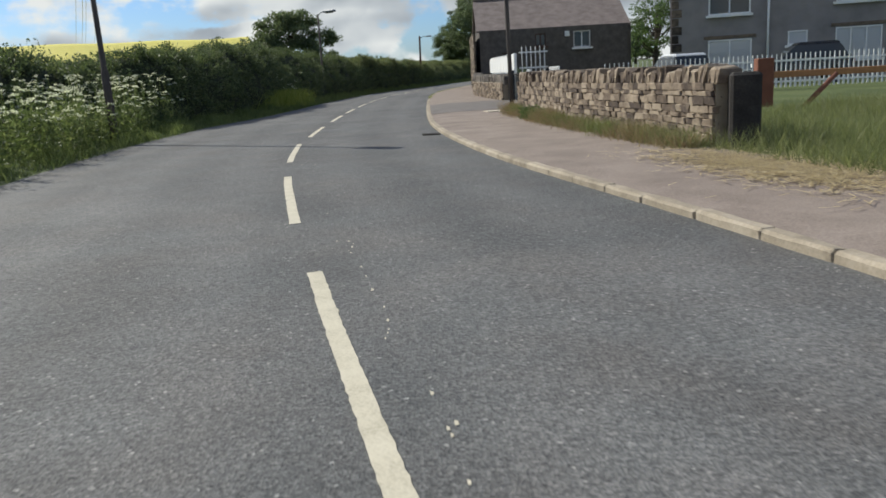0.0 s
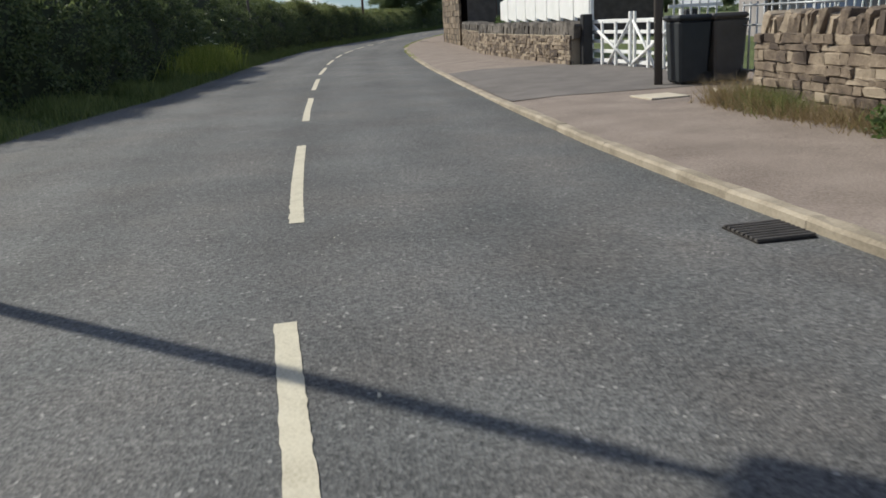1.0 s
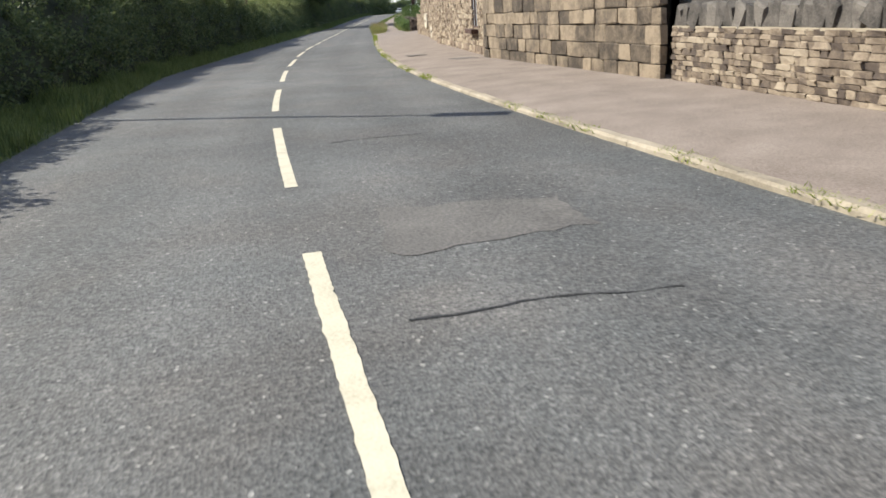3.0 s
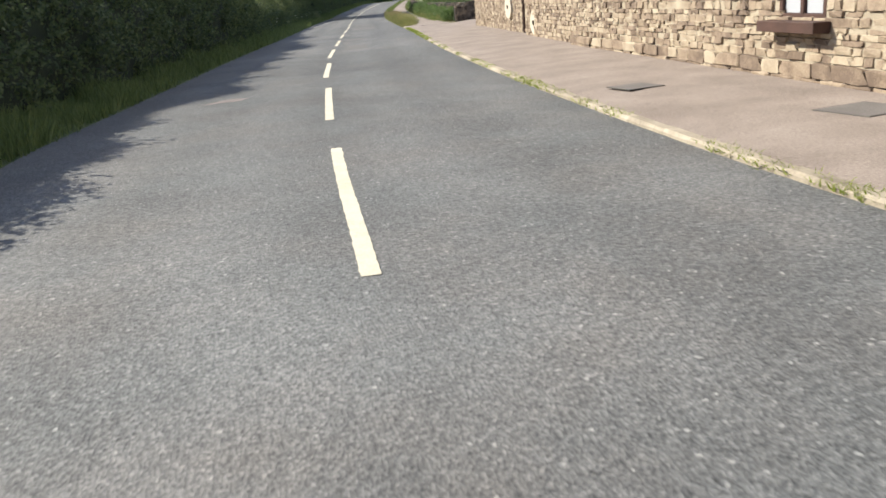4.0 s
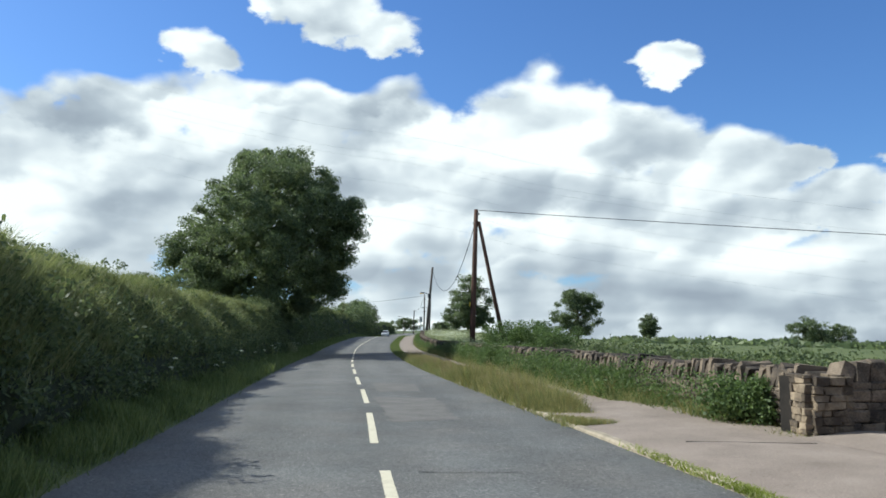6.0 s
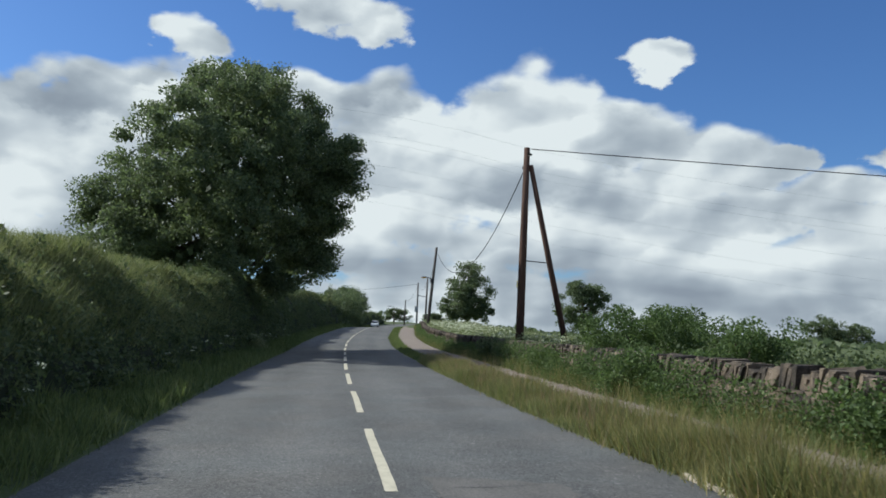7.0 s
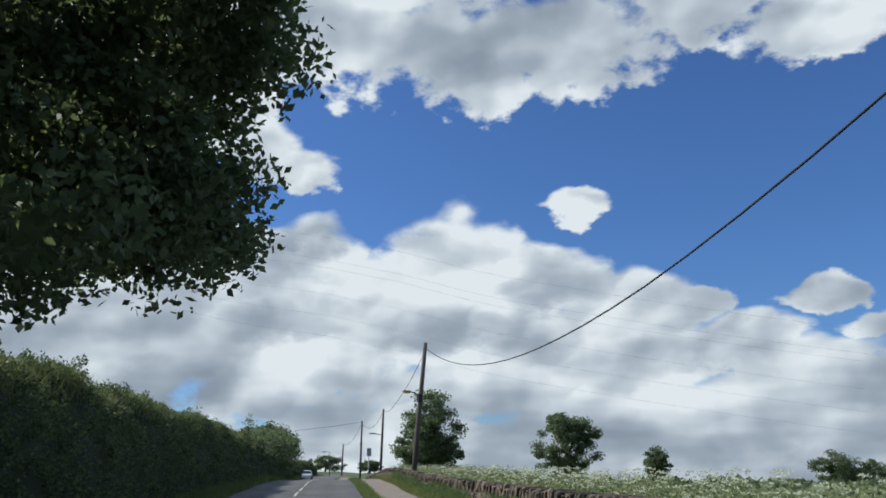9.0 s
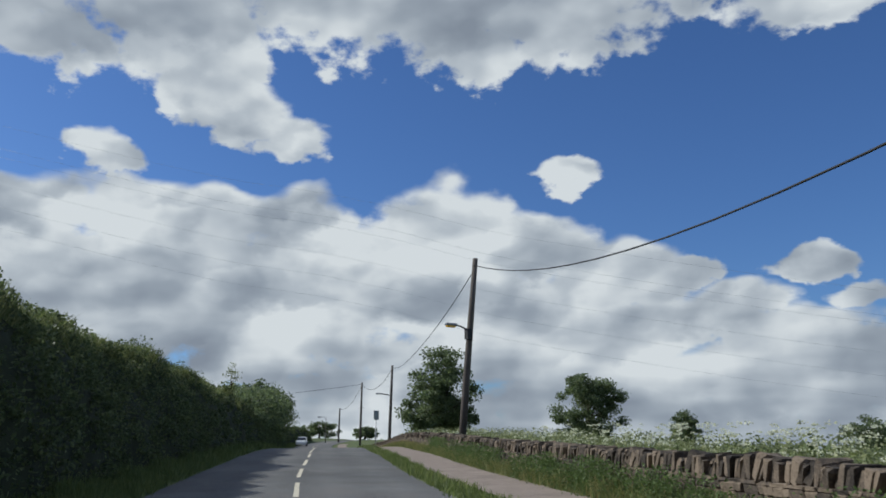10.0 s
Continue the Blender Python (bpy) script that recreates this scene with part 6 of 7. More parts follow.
sign = thing("road_sign", (40.0, 231.0, 0.1), "small grey road sign on a post by the path", "road sign")
part("post", tube([(39.9, 229.5, -0.2), (39.9, 229.5, 3.3)], 0.06, 8), M_STEEL, sign)
part("sign_plate", boxed((39.9, 229.4, 3.75), (0.62, 0.05, 0.95), 0.2, 0.02), M_STEEL, sign, "plain grey back of the plate")


# ---- fences and rails ----
def picket_fence(label, a, b, height, gap, base=0.15):
    a, b = Vector(a), Vector(b)
    whole = thing("picket_fence", a, label, "fence", "white fences")
    ln, turn = (b - a).xy.length, math.atan2((b - a).y, (b - a).x)
    for z in (base + 0.2, height - 0.25):
        mid = (a + b) / 2
        part("rail", boxed((mid.x, mid.y + 0.04, z), (ln, 0.04, 0.07), turn), M_WHITE, whole)
    n = int(ln / gap)
    bm = bmesh.new()
    slab(bm, (0, 0, (height - base) / 2), (0.07, 0.025, height - base), 0)
    for v in bm.verts:
        if v.co.z > 0.1:
            v.co.z += 0.07 * (1 if abs(v.co.x) < 0.01 else 0)
            v.co.x *= 0.35
    me = bpy.data.meshes.new("picket")
    bm.to_mesh(me)
    me.materials.append(M_WHITE)
    for k in range(n):
        p = a.lerp(b, (k + 0.5) / n)
        ob = new("picket", me)
        ob.parent = whole
        ob.matrix_parent_inverse = Matrix.Translation(-a)
        ob.matrix_basis = Matrix.Translation((p.x, p.y, base)) @ Matrix.Rotation(turn, 4, "Z")


picket_fence("low white picket fence before the parked cars", (5.2, 24.6, 0.1), (17.5, 24.2, 0.1), 1.34, 0.17)


def build_panels():
    """White boarded panels standing behind the wall by the gate."""
    whole = thing("panel_fence", (2.2, 33, 0.1), "white boarded fence panels with stepped slanting tops", "fence", "white fences")
    rng = random.Random(3)
    n = 8
    for k in range(n):
        y0, y1 = 28.4 + 1.4 * k, 28.4 + 1.4 * (k + 1)
        x0 = 2.3 - 0.04 * (y0 - 28)
        bm = bmesh.new()
        zb, zt = 1.14, 1.86
        q = [(x0, y0 + 0.03, zb), (x0 - 0.05, y1 - 0.03, zb + 0.1), (x0 - 0.05, y1 - 0.03, zt), (x0, y0 + 0.03, zt + 0.12)]
        f = [bm.verts.new(p) for p in q]
        b = [bm.verts.new((p[0] + 0.04, p[1], p[2])) for p in q]
        bm.faces.new(f)
        bm.faces.new(b[::-1])
        for i in range(4):
            bm.faces.new((f[i], b[i], b[(i + 1) % 4], f[(i + 1) % 4]))
        bmesh.ops.recalc_face_normals(bm, faces=bm.faces)
        part("panel", bm, M_WHITE, whole)
        part("panel_post", boxed((x0 + 0.07, y0, 1.0), (0.08, 0.08, 1.9), 0), M_WHITE, whole)


build_panels()


def build_railing():
    """White iron railings and the small slatted gate by the bins."""
    rail = thing("iron_railing", (2.4, 21.9, 0.1), "white iron railing with pointed bars by the drive", "railing")
    for k in range(6):
        x = 2.05 + 0.15 * k
        part("bar", tube([(x, 21.95, 0.1), (x, 21.95, 1.95), (x, 21.95, 2.05)], [0.018, 0.018, 0.003], 6), M_WHITE, rail)
    for z in (0.3, 1.35, 1.85):
        part("rail", boxed((2.43, 21.95, z), (0.95, 0.03, 0.05)), M_WHITE, rail)
    grille = thing("metal_gate", (3.0, 19.9, 0.1), "grey barred garden gate standing in the gap", "gate")
    a, b = Vector((2.85, 21.0, 0)), Vector((2.75, 17.9, 0))
    for k in range(13):
        p = a.lerp(b, k / 12)
        part("bar", tube([(p.x, p.y, 0.25), (p.x, p.y, 1.35)], 0.016, 6), M_STEEL, grille)
    for z in (0.3, 1.0, 1.3):
        part("rail", tube([(a.x, a.y, z), (b.x, b.y, z)], 0.02, 6), M_STEEL, grille)
    step = thing("stone_step", (2.3, 18.9, 0.05), "worn pale stone threshold beside the wall", "stone step")
    part("slab", boxed((2.2, 18.9, 0.09), (0.7, 1.9, 0.1), -0.05, 0.02), M_MILL, step)
    cover = thing("slab_cover", (1.0, 19.6, 0.1), "pale square inspection slab set in the footway", "slab")
    part("slab", boxed((0.98, 19.55, 0.1), (0.62, 0.62, 0.03), 0.2, 0.006), M_MILL, cover)
    # end post of the south wall, coloured dark for shade, the brown post and the striped rail beyond
    post = thing("wall_end_post", (3.78, 5.75, 0), "upright stone at the wall end, its shaded side put into the dark colour", "stone pier")
    part("stone", boxed((3.72, 5.72, 0.55), (0.42, 0.36, 1.12), -0.2, 0.04), M_ENDSHADE, post)
    barrier = thing("timber_barrier", (7.3, 14.5, 0), "orange-stained rail on a brown square post with a brace", "barrier")
    part("post", boxed((7.27, 14.5, 0.6), (0.4, 0.3, 1.3), 0, 0.02), M_RUST, barrier)
    part("rail", boxed((10.0, 14.5, 0.84), (5.2, 0.1, 0.16), 0, 0.015), M_RAIL, barrier)
    part("brace", tube([(8.95, 14.3, 0.8), (7.95, 14.0, -0.05)], 0.06, 8), M_RUST, barrier)
    part("post", boxed((12.5, 14.5, 0.5), (0.2, 0.2, 1.0), 0, 0.02), M_RUST, barrier)


build_railing()


# ---- road and footway details ----
def sheet(name, corners, mat, z, parent, rng=None, jag=0.03, label=""):
    """A thin ragged patch lying on the road: corners as station and offset."""
    pts = []
    n = len(corners)
    for k in range(n):
        a, b = np.array(corners[k]), np.array(corners[(k + 1) % n])
        m = max(2, int(np.hypot(*(b - a)) / 0.12))
        for i in range(m):
            q = a + (b - a) * i / m
            if rng:
                q = q + rng.normal(size=2) * jag
            pts.append(spot(q[0], q[1], (road_top(q[1]) if z is None else z)))
    return part(name, mesh_of(name, pts, [tuple(range(len(pts)))], mat), None, parent, label)


def crack(y0, d0, y1, d1, width, rng, mat=M_TAR, z=None):
    n = max(4, int(math.hypot(y1 - y0, d1 - d0) / 0.1))
    v = []
    wob = np.cumsum(rng.normal(size=n)) * 0.012
    for k in range(n):
        t = k / (n - 1)
        y, d = y0 + (y1 - y0) * t + wob[k], d0 + (d1 - d0) * t
        w = 0.6 * width * rng.uniform(0.2, 1.0)
        v += [spot(y - w / 2, d, (road_top(d) if z is None else z)), spot(y + w / 2, d, (road_top(d) if z is None else z))]
    part("crack", mesh_of("crack", v, [(2 * k, 2 * k + 1, 2 * k + 3, 2 * k + 2) for k in range(n - 1)], mat), None, road)


def build_details():
    rng = np.random.default_rng(23)
    for y, d0, d1, w in ((83.1, 0.15, 0.9, 0.05), (84.8, 0.5, 1.1, 0.04), (33.95, 0.62, 1.05, 0.03), (36.9, -0.35, 0.9, 0.05), (41, 0.3, 1.6, 0.05), (46.5, 0.5, 1.6, 0.06), (5.4, -2.6, -1.8, 0.02), (90, 0.3, 1.4, 0.05), (93.5, 0.4, 1.2, 0.06), (98, 0.5, 1.6, 0.05), (104, 0.5, 1.3, 0.06)):
        crack(y, d0, y + rng.uniform(-0.25, 0.25), d1, w, rng)
    crack(0.4, -3.2, 3.4, -1.6, 0.03, rng)
    for c in ([(77.2, 0.3), (79.9, 0.35), (79.8, 1.0), (77.4, 1.05)], [(80.4, 0.22), (82.6, 0.2), (82.5, 0.42), (80.6, 0.46)], [(83.4, 0.25), (84.9, 0.3), (84.8, 1.05), (83.5, 1.0)], [(94.5, 0.3), (99.5, 0.2), (99.2, 1.5), (94.8, 1.4)], [(101, 0.4), (104.5, 0.35), (104.2, 1.5), (101.3, 1.4)], [(42, 0.4), (43.2, 0.5), (43, 1.8), (42.2, 1.7)]):
        sheet("road_patch", c, M_PATCH, None, road, rng, 0.03, "flush old tar patch")
    sheet("road_scar", [(65.4, -1.95), (65.95, -1.6), (65.9, -1.2), (65.6, -1.3)], M_SCAR, None, road, rng, 0.02, "pinkish scraped scar in the surface")
    # paint flecks left of old markings
    for k in range(30):
        y, d = (rng.uniform(-4.6, 0.5), 0.34 + rng.normal() * 0.035) if k < 20 else (rng.uniform(0.5, 14), 0.24 + rng.normal() * 0.06)
        s = rng.uniform(0.008, 0.024)
        sheet("paint_fleck", [(y, d), (y + s * 2.5, d + s * 0.3), (y + s * 2, d + s), (y + s * 0.3, d + s * 0.8)], M_LINE, None, road)
    # gully grate by the kerb
    y, d = 12.1, float(track(KERB, 12.1)) - 0.24
    c = spot(y, d, 0.006)
    g = thing("gully_grate", c, "rusty iron road gully grate beside the kerb", "drain grate")
    turn = bearing(y)
    part("pit", boxed((c.x, c.y, 0.008), (0.38, 0.4, 0.012), turn), M_GAPSHADE, g)
    for k in range(8):
        q = c + Matrix.Rotation(turn, 3, "Z") @ Vector((0, -0.175 + 0.05 * k, 0))
        part("bar", boxed((q.x, q.y, 0.02), (0.38, 0.028, 0.02), turn, 0.004), M_GRATE, g)
    # covers set in the footway
    for label, x, y, w in (("square iron cover in the footway by the cottage", 0.85, 58.35, 0.62), ("small iron cover in the footway", 0.32, 61.5, 0.5)):
        cv = thing("footway_cover", (x, y, 0.1), label, "manhole cover", "footway covers")
        part("frame", boxed((x, y, 0.0905), (w, w, 0.012), 0.1, 0.003), M_GRATE, cv)
        part("lid", boxed((x, y, 0.0915), (w - 0.03, w - 0.03, 0.013), 0.1, 0.003), M_DRIVE, cv)
    # ridge seam where footway meets the crossing
    seam = thing("footway_seam", (5, 90.9, 0.1), "dark joint across the footway", "joint", kind="structure")
    a, b = spot(91.4, 3.6, 0.082), spot(91.0, 5.0, 0.086)
    part("joint", tube([a, b], 0.007, 5), M_TAR, seam)


build_details()


# ---- plants: herbs, flowers, weeds ----
def umbels(name, label, points, rng, head=0.07, florets=16, leaf=10):
    """Flat white flower heads on thin stalks, standing at the points (foot x, y, z and height)."""
    p = np.array(points)
    whole = thing(name, p[:, :3].mean(0), label, "wild flowers", kind="stuff")
    n = len(p)
    top = p[:, :3] + np.stack([rng.normal(size=n) * 0.06, rng.normal(size=n) * 0.06, p[:, 3]], 1)
    a, r = rng.uniform(0, 6.28, (n, florets)), np.sqrt(rng.uniform(0, 1, (n, florets))) * head
    f = top[:, None, :] + np.stack([np.cos(a) * r, np.sin(a) * r, rng.normal(size=(n, florets)) * 0.012 - r * 0.25], -1)
    part("flower_heads", leaves(f.reshape(-1, 3), head * 0.42, rng, M_UMBEL, "flower_heads", 0.9), None, whole, "cream white lacy flower heads")
    low = p[:, :3]
    w = np.array([[0.004, 0.003, 0]])
    part("stalks", pieces_mesh("stalks", np.stack([low - w, low + w, top + w * 0.6, top - w * 0.6], 1), M_GRASS), None, whole, "thin green stalks")
    m = rng.integers(0, n, n * leaf)
    q = low[m] + (top[m] - low[m]) * rng.uniform(0.05, 0.8, (len(m), 1)) + rng.normal(size=(len(m), 3)) * 0.09
    part("leaves", leaves(q, 0.09, rng, M_GRASS, "leaves", 0.45), None, whole)


def build_flowers():
    rng = np.random.default_rng(77)
    y = np.concatenate([rng.normal(9.5, 1.6, 90), rng.normal(15.5, 2.8, 190), rng.uniform(4, 22, 60), rng.normal(19.0, 1.4, 120), rng.normal(37.2, 0.7, 14)])
    d = track(HEDGE_FACE, y) + rng.uniform(-0.1, 1.0, len(y))
    x, w = spots(y, d)
    umbels("cow_parsley", "white cow parsley flowering in front of the hedge", np.stack([x, w, 0.1 + 0 * x, rng.uniform(0.7, 1.75, len(x))], 1), rng, 0.075)
    y = np.concatenate([rng.normal(9, 2.6, 70), rng.normal(14.5, 2.2, 90)])
    d = rng.uniform(-5.9, -4.75, len(y))
    x, w = spots(y, d)
    umbels("cow_parsley", "dense white cow parsley along the verge", np.stack([x, w, 0.08 + 0 * x, rng.uniform(0.7, 1.45, len(x))], 1), rng, 0.085, 22, leaf=60)
    y = rng.uniform(92, 150, 26)
    d = track(HEDGE_FACE, y) + rng.uniform(0.2, 1.0, len(y))
    x, w = spots(y, d)
    umbels("cow_parsley", "sparse cow parsley in the shaded verge", np.stack([x, w, 0.1 + 0 * x, rng.uniform(0.4, 0.9, len(x))], 1), rng, 0.06)
    y = np.concatenate([rng.uniform(120, 200, 520), rng.uniform(142, 168, 420)])
    d = track(WALL_LINE, y) + rng.uniform(0.35, 3.6, len(y))
    x, w = spots(y, d)
    h = np.where((y > 142) & (y < 170), rng.uniform(0.75, 1.3, len(y)), rng.uniform(0.6, 1.05, len(y)))
    umbels("hogweed", "tall pale flowering hogweed behind the field wall", np.stack([x, w, 0.1 + 0 * x, h], 1), rng, 0.075, 18)
    y = rng.uniform(116, 215, 90000)
    d = track(WALL_LINE, y) + 0.3 + 6.5 * rng.uniform(0, 1, len(y)) ** 1.3
    x, w = spots(y, d)
    tall = 0.75 + 0.2 * np.sin(y * 0.8 + d) + 0.15 * np.sin(y * 1.9 - d * 2)
    solo("flowering_herbs", leaves(np.stack([x, w, 0.1 + tall * rng.uniform(0.45, 1.05, len(y))], 1), 0.075, rng, M_PALEHERB, "flowering_herbs"), None, "pale cream flowering herbs in the field edge", "wild flowers", kind="stuff")
    # a bright tuft and bush where the hedge juts out
    y = rng.normal(37.0, 1.5, 9000)
    d = track(HEDGE_FACE, y) + np.abs(rng.normal(size=len(y))) * 0.45
    x, w = spots(y, d)
    solo("hedge_foot_grass", blades(np.stack([x, w, 0.08 + 0 * x], 1), 0.75, rng, M_MOSS, "hedge_foot_grass", 0.014, 0.3), None, "bright yellow-green grass tuft at the hedge foot", "grass", kind="stuff")


build_flowers()


def scrub(name, label, y, side, reach, height, n, seed, mat=None, leaf=0.062, spread_y=1.0):
    """A low leafy bush beside the road line."""
    n *= 2
    rng = np.random.default_rng(seed)
    c = spot(y, side, 0.0)
    whole = thing(name, c, label, "bush")
    k = 30
    at = np.clip(rng.normal(size=(k, 3)), -1.6, 1.6) * np.array([reach * 0.42, reach * 0.42 * spread_y, height * 0.2]) + np.array([c.x, c.y, height * 0.55])
    at[:, 2] = np.clip(at[:, 2], 0.15, height * 0.8)
    ball = rng.normal(size=(k, n // k, 3))
    ball *= (rng.uniform(0, 1, (k, n // k, 1)) ** 0.4) / np.linalg.norm(ball, axis=2, keepdims=True)
    p = (at[:, None, :] + ball * 0.32 * (0.5 + reach * 0.45)).reshape(-1, 3)
    p[:, 2] = np.clip(p[:, 2], 0.02, None)
    bm = bmesh.new()
    for q in at[:12]:
        bm.from_mesh(tube([(c.x, c.y, -0.05), (c.x * 0.5 + q[0] * 0.5, c.y * 0.5 + q[1] * 0.5, q[2] * 0.6), tuple(q)], [0.03, 0.02, 0.006], 5))
    part("stems", bm, M_BARK, whole)
    part("foliage", leaves(p, leaf, rng, mat or M_BUSH, "foliage"), None, whole)


scrub("elder_bush", "bushy green elder growing over the field wall", 115.8, 7.0, 1.7, 2.0, 12000, 201, spread_y=1.3)
scrub("elder_bush", "small green elder beside the larger one", 112.4, 7.6, 1.1, 1.7, 5000, 202)
scrub("ivy_bush", "dark ivy bush swallowing the field wall", 112.0, 5.6, 1.0, 0.95, 4200, 203, spread_y=1.6)
scrub("ivy_bush", "leafy growth over the wall near the elder", 118.5, 5.7, 0.8, 0.8, 3000, 204, spread_y=1.6)
scrub("wall_end_bush", "low green bush at the field wall end", 93.2, 5.35, 0.6, 0.75, 2600, 205)
scrub("wall_end_bush", "green weeds leaning on the field wall", 98.5, 5.3, 0.6, 0.6, 2000, 206, spread_y=1.8)
scrub("nettle_patch", "dark green nettles by the path wall", 105.0, 5.4, 0.7, 0.75, 2600, 207, spread_y=2.0)
scrub("shaded_bush", "dark bush in the tree's shade by the path", 127.0, 5.8, 0.9, 0.9, 3600, 208, M_HEDGE, spread_y=1.8)
scrub("verge_bush", "pale flowering bush at the verge under the tree", 133.0, -3.9, 0.6, 0.85, 2400, 209, M_PALEHERB)
scrub("wall_foot_weed", "dark weed growing at the garden wall foot", 14.4, 5.45, 0.22, 0.32, 500, 210)
scrub("garden_shrub", "green shrub behind the garden wall", 47.0, 8.2, 1.0, 1.5, 3000, 211)
scrub("garden_shrub", "leafy green shrub showing over the garden wall", 43.0, 7.6, 0.9, 1.45, 3000, 212)


def build_weeds():
    rng = np.random.default_rng(88)
    # nettles and brambles crowding the back of the field wall
    y = rng.uniform(94, 122, 52000)
    f = rng.uniform(0, 1, len(y))
    d = track(WALL_LINE, y) + 0.35 + 5.5 * f
    x, w = spots(y, d)
    top = 0.58 + 0.22 * np.sin(y * 0.9 + d) + 0.16 * np.sin(y * 2.3 - d * 1.7) + 0.1 * rng.normal(size=len(y))
    solo("bramble_scrub", leaves(np.stack([x, w, 0.15 + top * rng.uniform(0.3, 1, len(y))], 1), 0.085, rng, M_HEDGE, "bramble_scrub"), None, "dark green nettles and brambles behind the field wall", "scrub", kind="stuff")
    # climbing weeds that half hide the wall's face
    at = np.concatenate([rng.uniform(99, 126, 72), rng.uniform(92.5, 99, 8), rng.uniform(126, 185, 130)])
    y = (at[:, None] + rng.normal(size=(len(at), 620)) * 0.42).ravel()
    d = track(WALL_LINE, y) - 0.3 - np.abs(rng.normal(size=len(y))) * 0.22
    x, w = spots(y, d)
    tall = np.repeat(np.where(at < 126, rng.uniform(0.4, 0.95, len(at)), rng.uniform(0.3, 0.75, len(at))), 620)
    solo("wall_weeds", leaves(np.stack([x, w, 0.04 + tall * rng.uniform(0, 1, len(y)) ** 1.3], 1), 0.05, rng, M_BUSH, "wall_weeds", 0.55), None, "leafy green weeds growing up the field wall", "weeds", kind="stuff")
    # tufts along the kerb
    spots_y = np.concatenate([rng.uniform(36, 52, 8), rng.uniform(52, 92, 34), rng.uniform(79, 92, 50)])
    y = (spots_y[:, None] + rng.normal(size=(len(spots_y), 130)) * 0.22).ravel()
    d = track(KERB, y) + 0.05 + rng.normal(size=len(y)) * 0.045
    x, w = spots(y, d)
    z = np.array([kerb_height(v) for v in y]) - 0.03
    solo("kerb_weeds", blades(np.stack([x, w, z], 1), 0.05, rng, M_MOSS, "kerb_weeds", 0.012, 0.8), None, "small yellow-green weeds growing along the kerb", "weeds", kind="stuff")
    # dry grass at the foot of the south wall
    y = np.concatenate([rng.uniform(4.5, 18.2, 9000), rng.normal(16.6, 0.5, 2500), rng.normal(13.2, 0.8, 3000)])
    d = 5.15 + np.interp(y, [4, 18], [0.45, 0.35]) + rng.normal(size=len(y)) * 0.16
    x, w = spots(y, d)
    solo("wall_foot_straw", blades(np.stack([x, w, 0.08 + 0 * x], 1), 0.34 * (0.6 + 0.5 * np.sin(y * 1.7) * np.sin(y * 0.6)), rng, M_FOOT, "wall_foot_straw", 0.006, 0.6), None, "dry brown grass at the foot of the garden wall", "grass", kind="stuff")
    y = np.concatenate([rng.uniform(4.5, 12, 4000), rng.normal(16.8, 0.4, 2500), rng.normal(13.0, 0.9, 3500)])
    d = 5.2 + np.interp(y, [4, 18], [0.45, 0.35]) + rng.normal(size=len(y)) * 0.14
    x, w = spots(y, d)
    solo("wall_foot_grass", blades(np.stack([x, w, 0.08 + 0 * x], 1), 0.27, rng, M_CREST, "wall_foot_grass", 0.006, 0.5), None, "tufts of green grass at the garden wall foot", "grass", kind="stuff")
    # the green plot beyond the wall end, and cut straw on the footway's edge
    y = rng.uniform(-10, 12, 110000)
    d = rng.uniform(5.6, 16, len(y))
    keep = (y < 4.6) | (d > 6.9)
    x, w = spots(y[keep], d[keep])
    solo("plot_grass", blades(np.stack([x, w, 0.04 + 0 * x], 1), 0.34 * (0.75 + 0.4 * np.sin(x * 1.3 + w) * np.sin(w * 0.9)), rng, M_CREST, "plot_grass", 0.006, 0.6), None, "uncut bright green grass on the plot", "grass", kind="stuff")
    y, d = rng.normal(1.9, 1.2, 3200), rng.normal(5.25, 0.4, 3200)
    x, w = spots(y, d)
    a = rng.uniform(0, 3.14, len(x))
    p = np.stack([x, w, 0.105 + rng.uniform(0, 0.02, len(x))], 1)
    t = np.stack([np.cos(a), np.sin(a), 0 * a], 1) * 0.09
    s = np.stack([-np.sin(a), np.cos(a), 0 * a], 1) * 0.006
    solo("straw", pieces_mesh("straw", np.stack([p - t - s, p + t - s, p + t + s, p - t + s], 1), M_STRAW), None, "scattered cut straw on the footway", "straw", kind="stuff")


build_weeds()


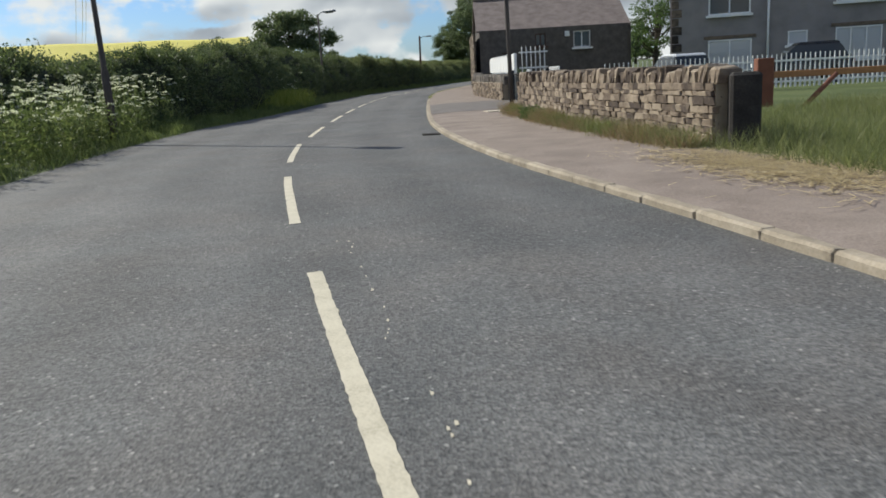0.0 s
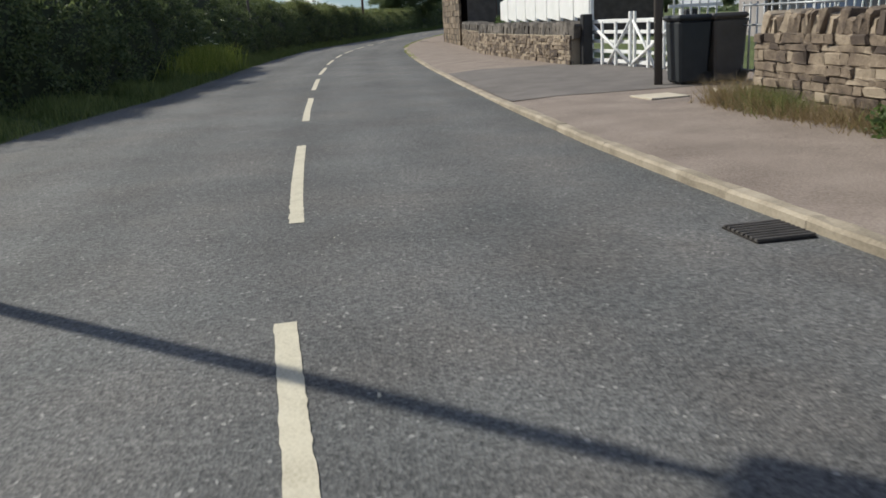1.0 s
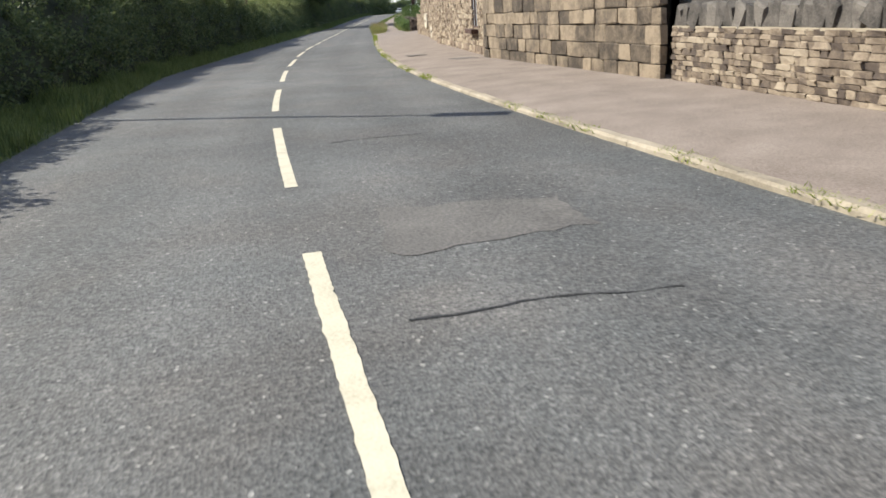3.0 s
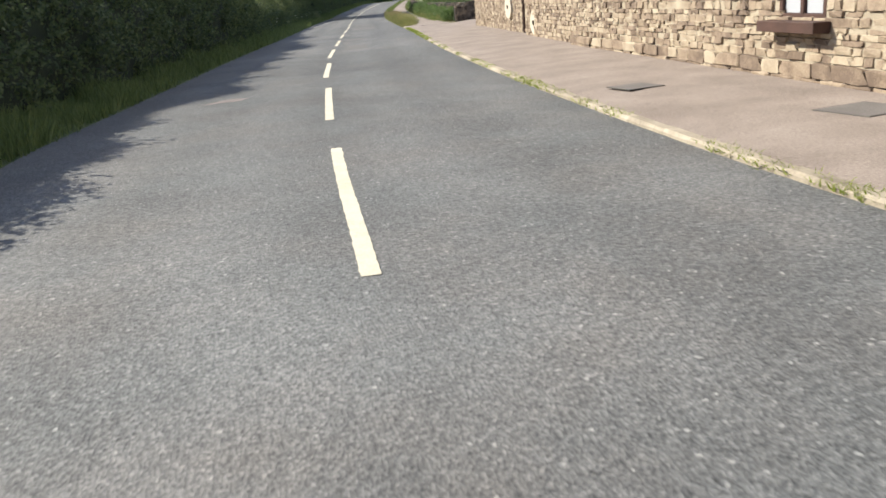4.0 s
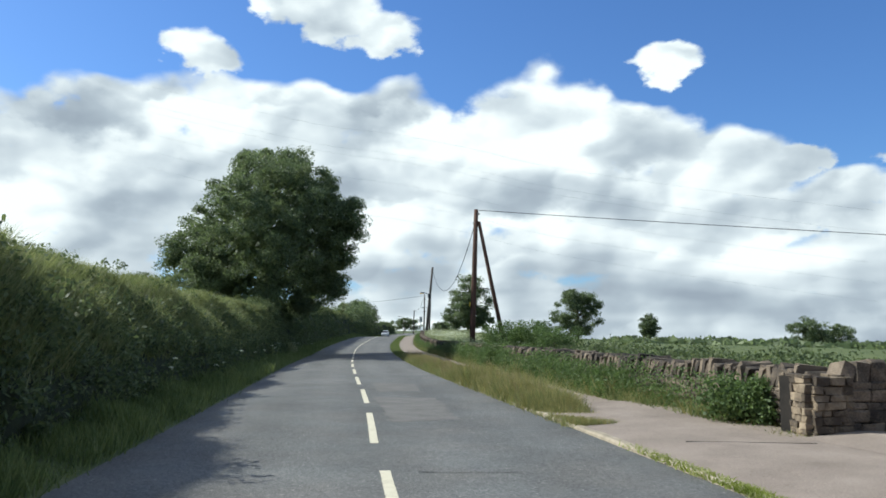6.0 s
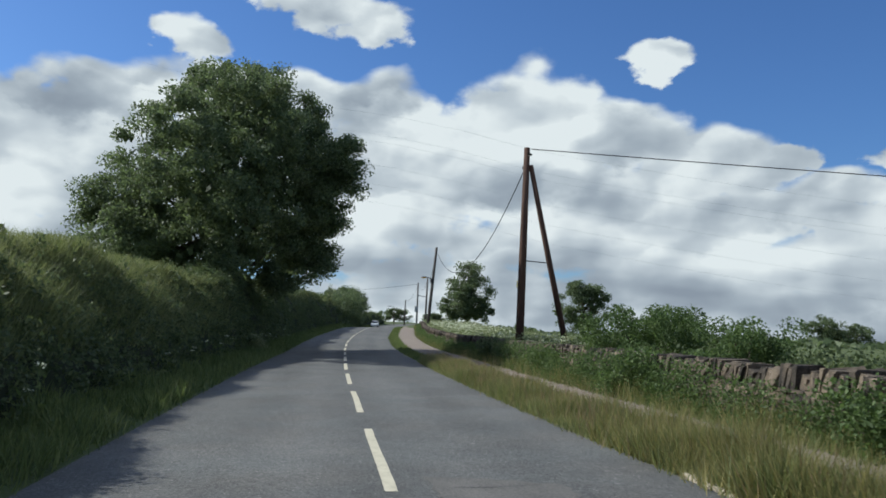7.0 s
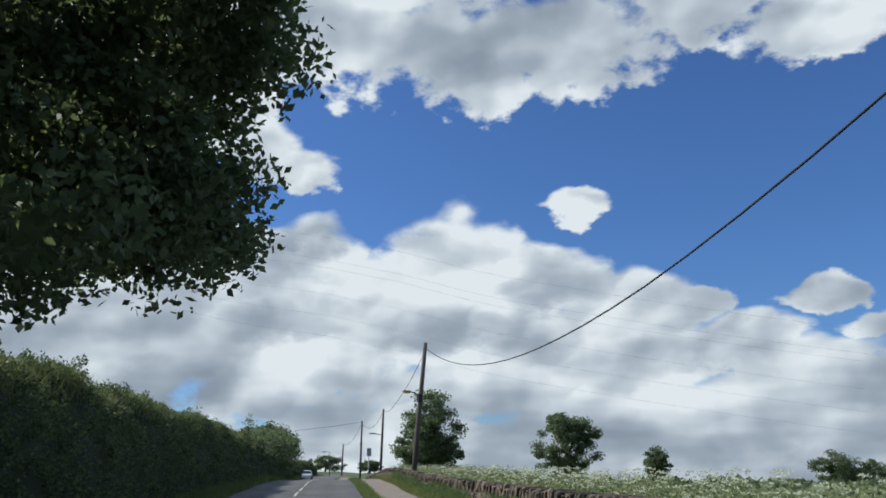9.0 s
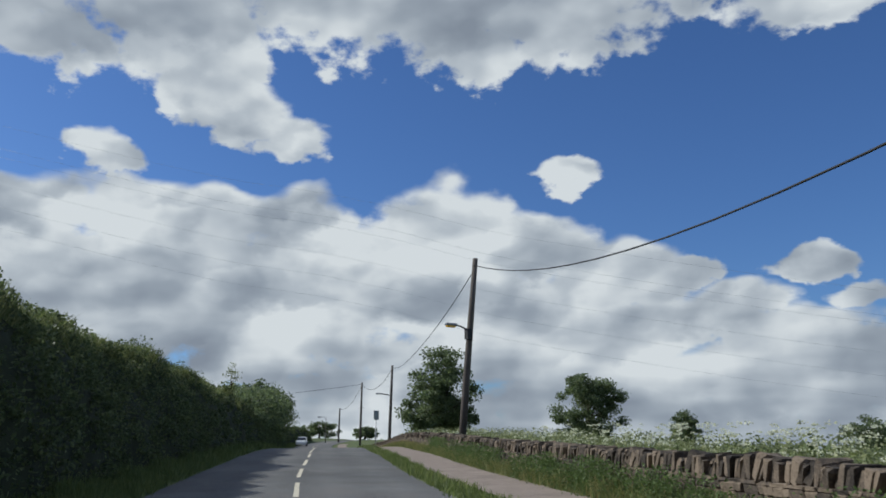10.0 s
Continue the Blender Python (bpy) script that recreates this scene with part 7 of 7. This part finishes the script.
# ---- the distance ----
def build_distance():
    rng = np.random.default_rng(99)
    # yellow crop on the hill behind the hedge
    ways, reach = np.radians(np.linspace(-50, -13.2, 40)), np.array([62.0, 70, 85, 110, 150, 200, 250, 262])
    verts = []
    for a in ways:
        el = np.radians(np.interp(reach, [62, 110, 200, 250], [1.2, 2.2, 2.9, 3.05]))
        z = 1.32 + reach * np.tan(el) + 0.15 * np.sin(a * 60 + reach * 0.11)
        z[0], z[-1] = 0.2, 1.0
        verts += list(zip(-0.4 + np.sin(a) * reach, -6 + np.cos(a) * reach, z))
    c = len(reach)
    f = [(i * c + j, (i + 1) * c + j, (i + 1) * c + j + 1, i * c + j + 1) for i in range(len(ways) - 1) for j in range(c - 1)]
    solo("rape_crop", mesh_of("rape_crop", verts, f, M_CROP, True), None, "yellow flowering rape crop on the rising field", "crop field", kind="stuff")
    # field hedges and woods towards the horizon
    pts = []
    for az0, az1, dist, tall, n in ((18, 75, 330, 3.2, 5200), (24, 62, 240, 1.6, 3600), (30, 90, 480, 5.5, 4200), (-30, 22, 520, 5.0, 3000), (22, 40, 190, 1.4, 1800)):
        a = np.radians(rng.uniform(az0, az1, n))
        r = dist * (1 + 0.06 * np.sin(a * 9)) + rng.normal(size=n) * 5
        h = tall * (0.35 + 0.65 * np.abs(np.sin(a * 31) * np.sin(a * 57 + 1)))
        g = -0.6 - np.maximum(0, (dist * np.sin(a) - 60)) * 0.022
        pts.append(np.stack([10 + np.sin(a) * r, 60 + np.cos(a) * r, g + rng.uniform(0, 1, n) * h], 1))
    solo("far_woods", leaves(np.concatenate(pts), 2.4, rng, M_TREE, "far_woods", 0.8), None, "dark hedgerows and woods along the horizon", "woodland", kind="stuff")
    shed = thing("far_shed", (174, 342, -7), "long low white-roofed farm shed far off", "barn")
    part("wall", boxed((174, 342, -5.6), (24, 10, 2.4), -0.5), M_STEEL, shed)
    part("roof", boxed((174, 342, -4.2), (25, 11, 0.9), -0.5, 0.3), M_WHITE, shed)


build_distance()
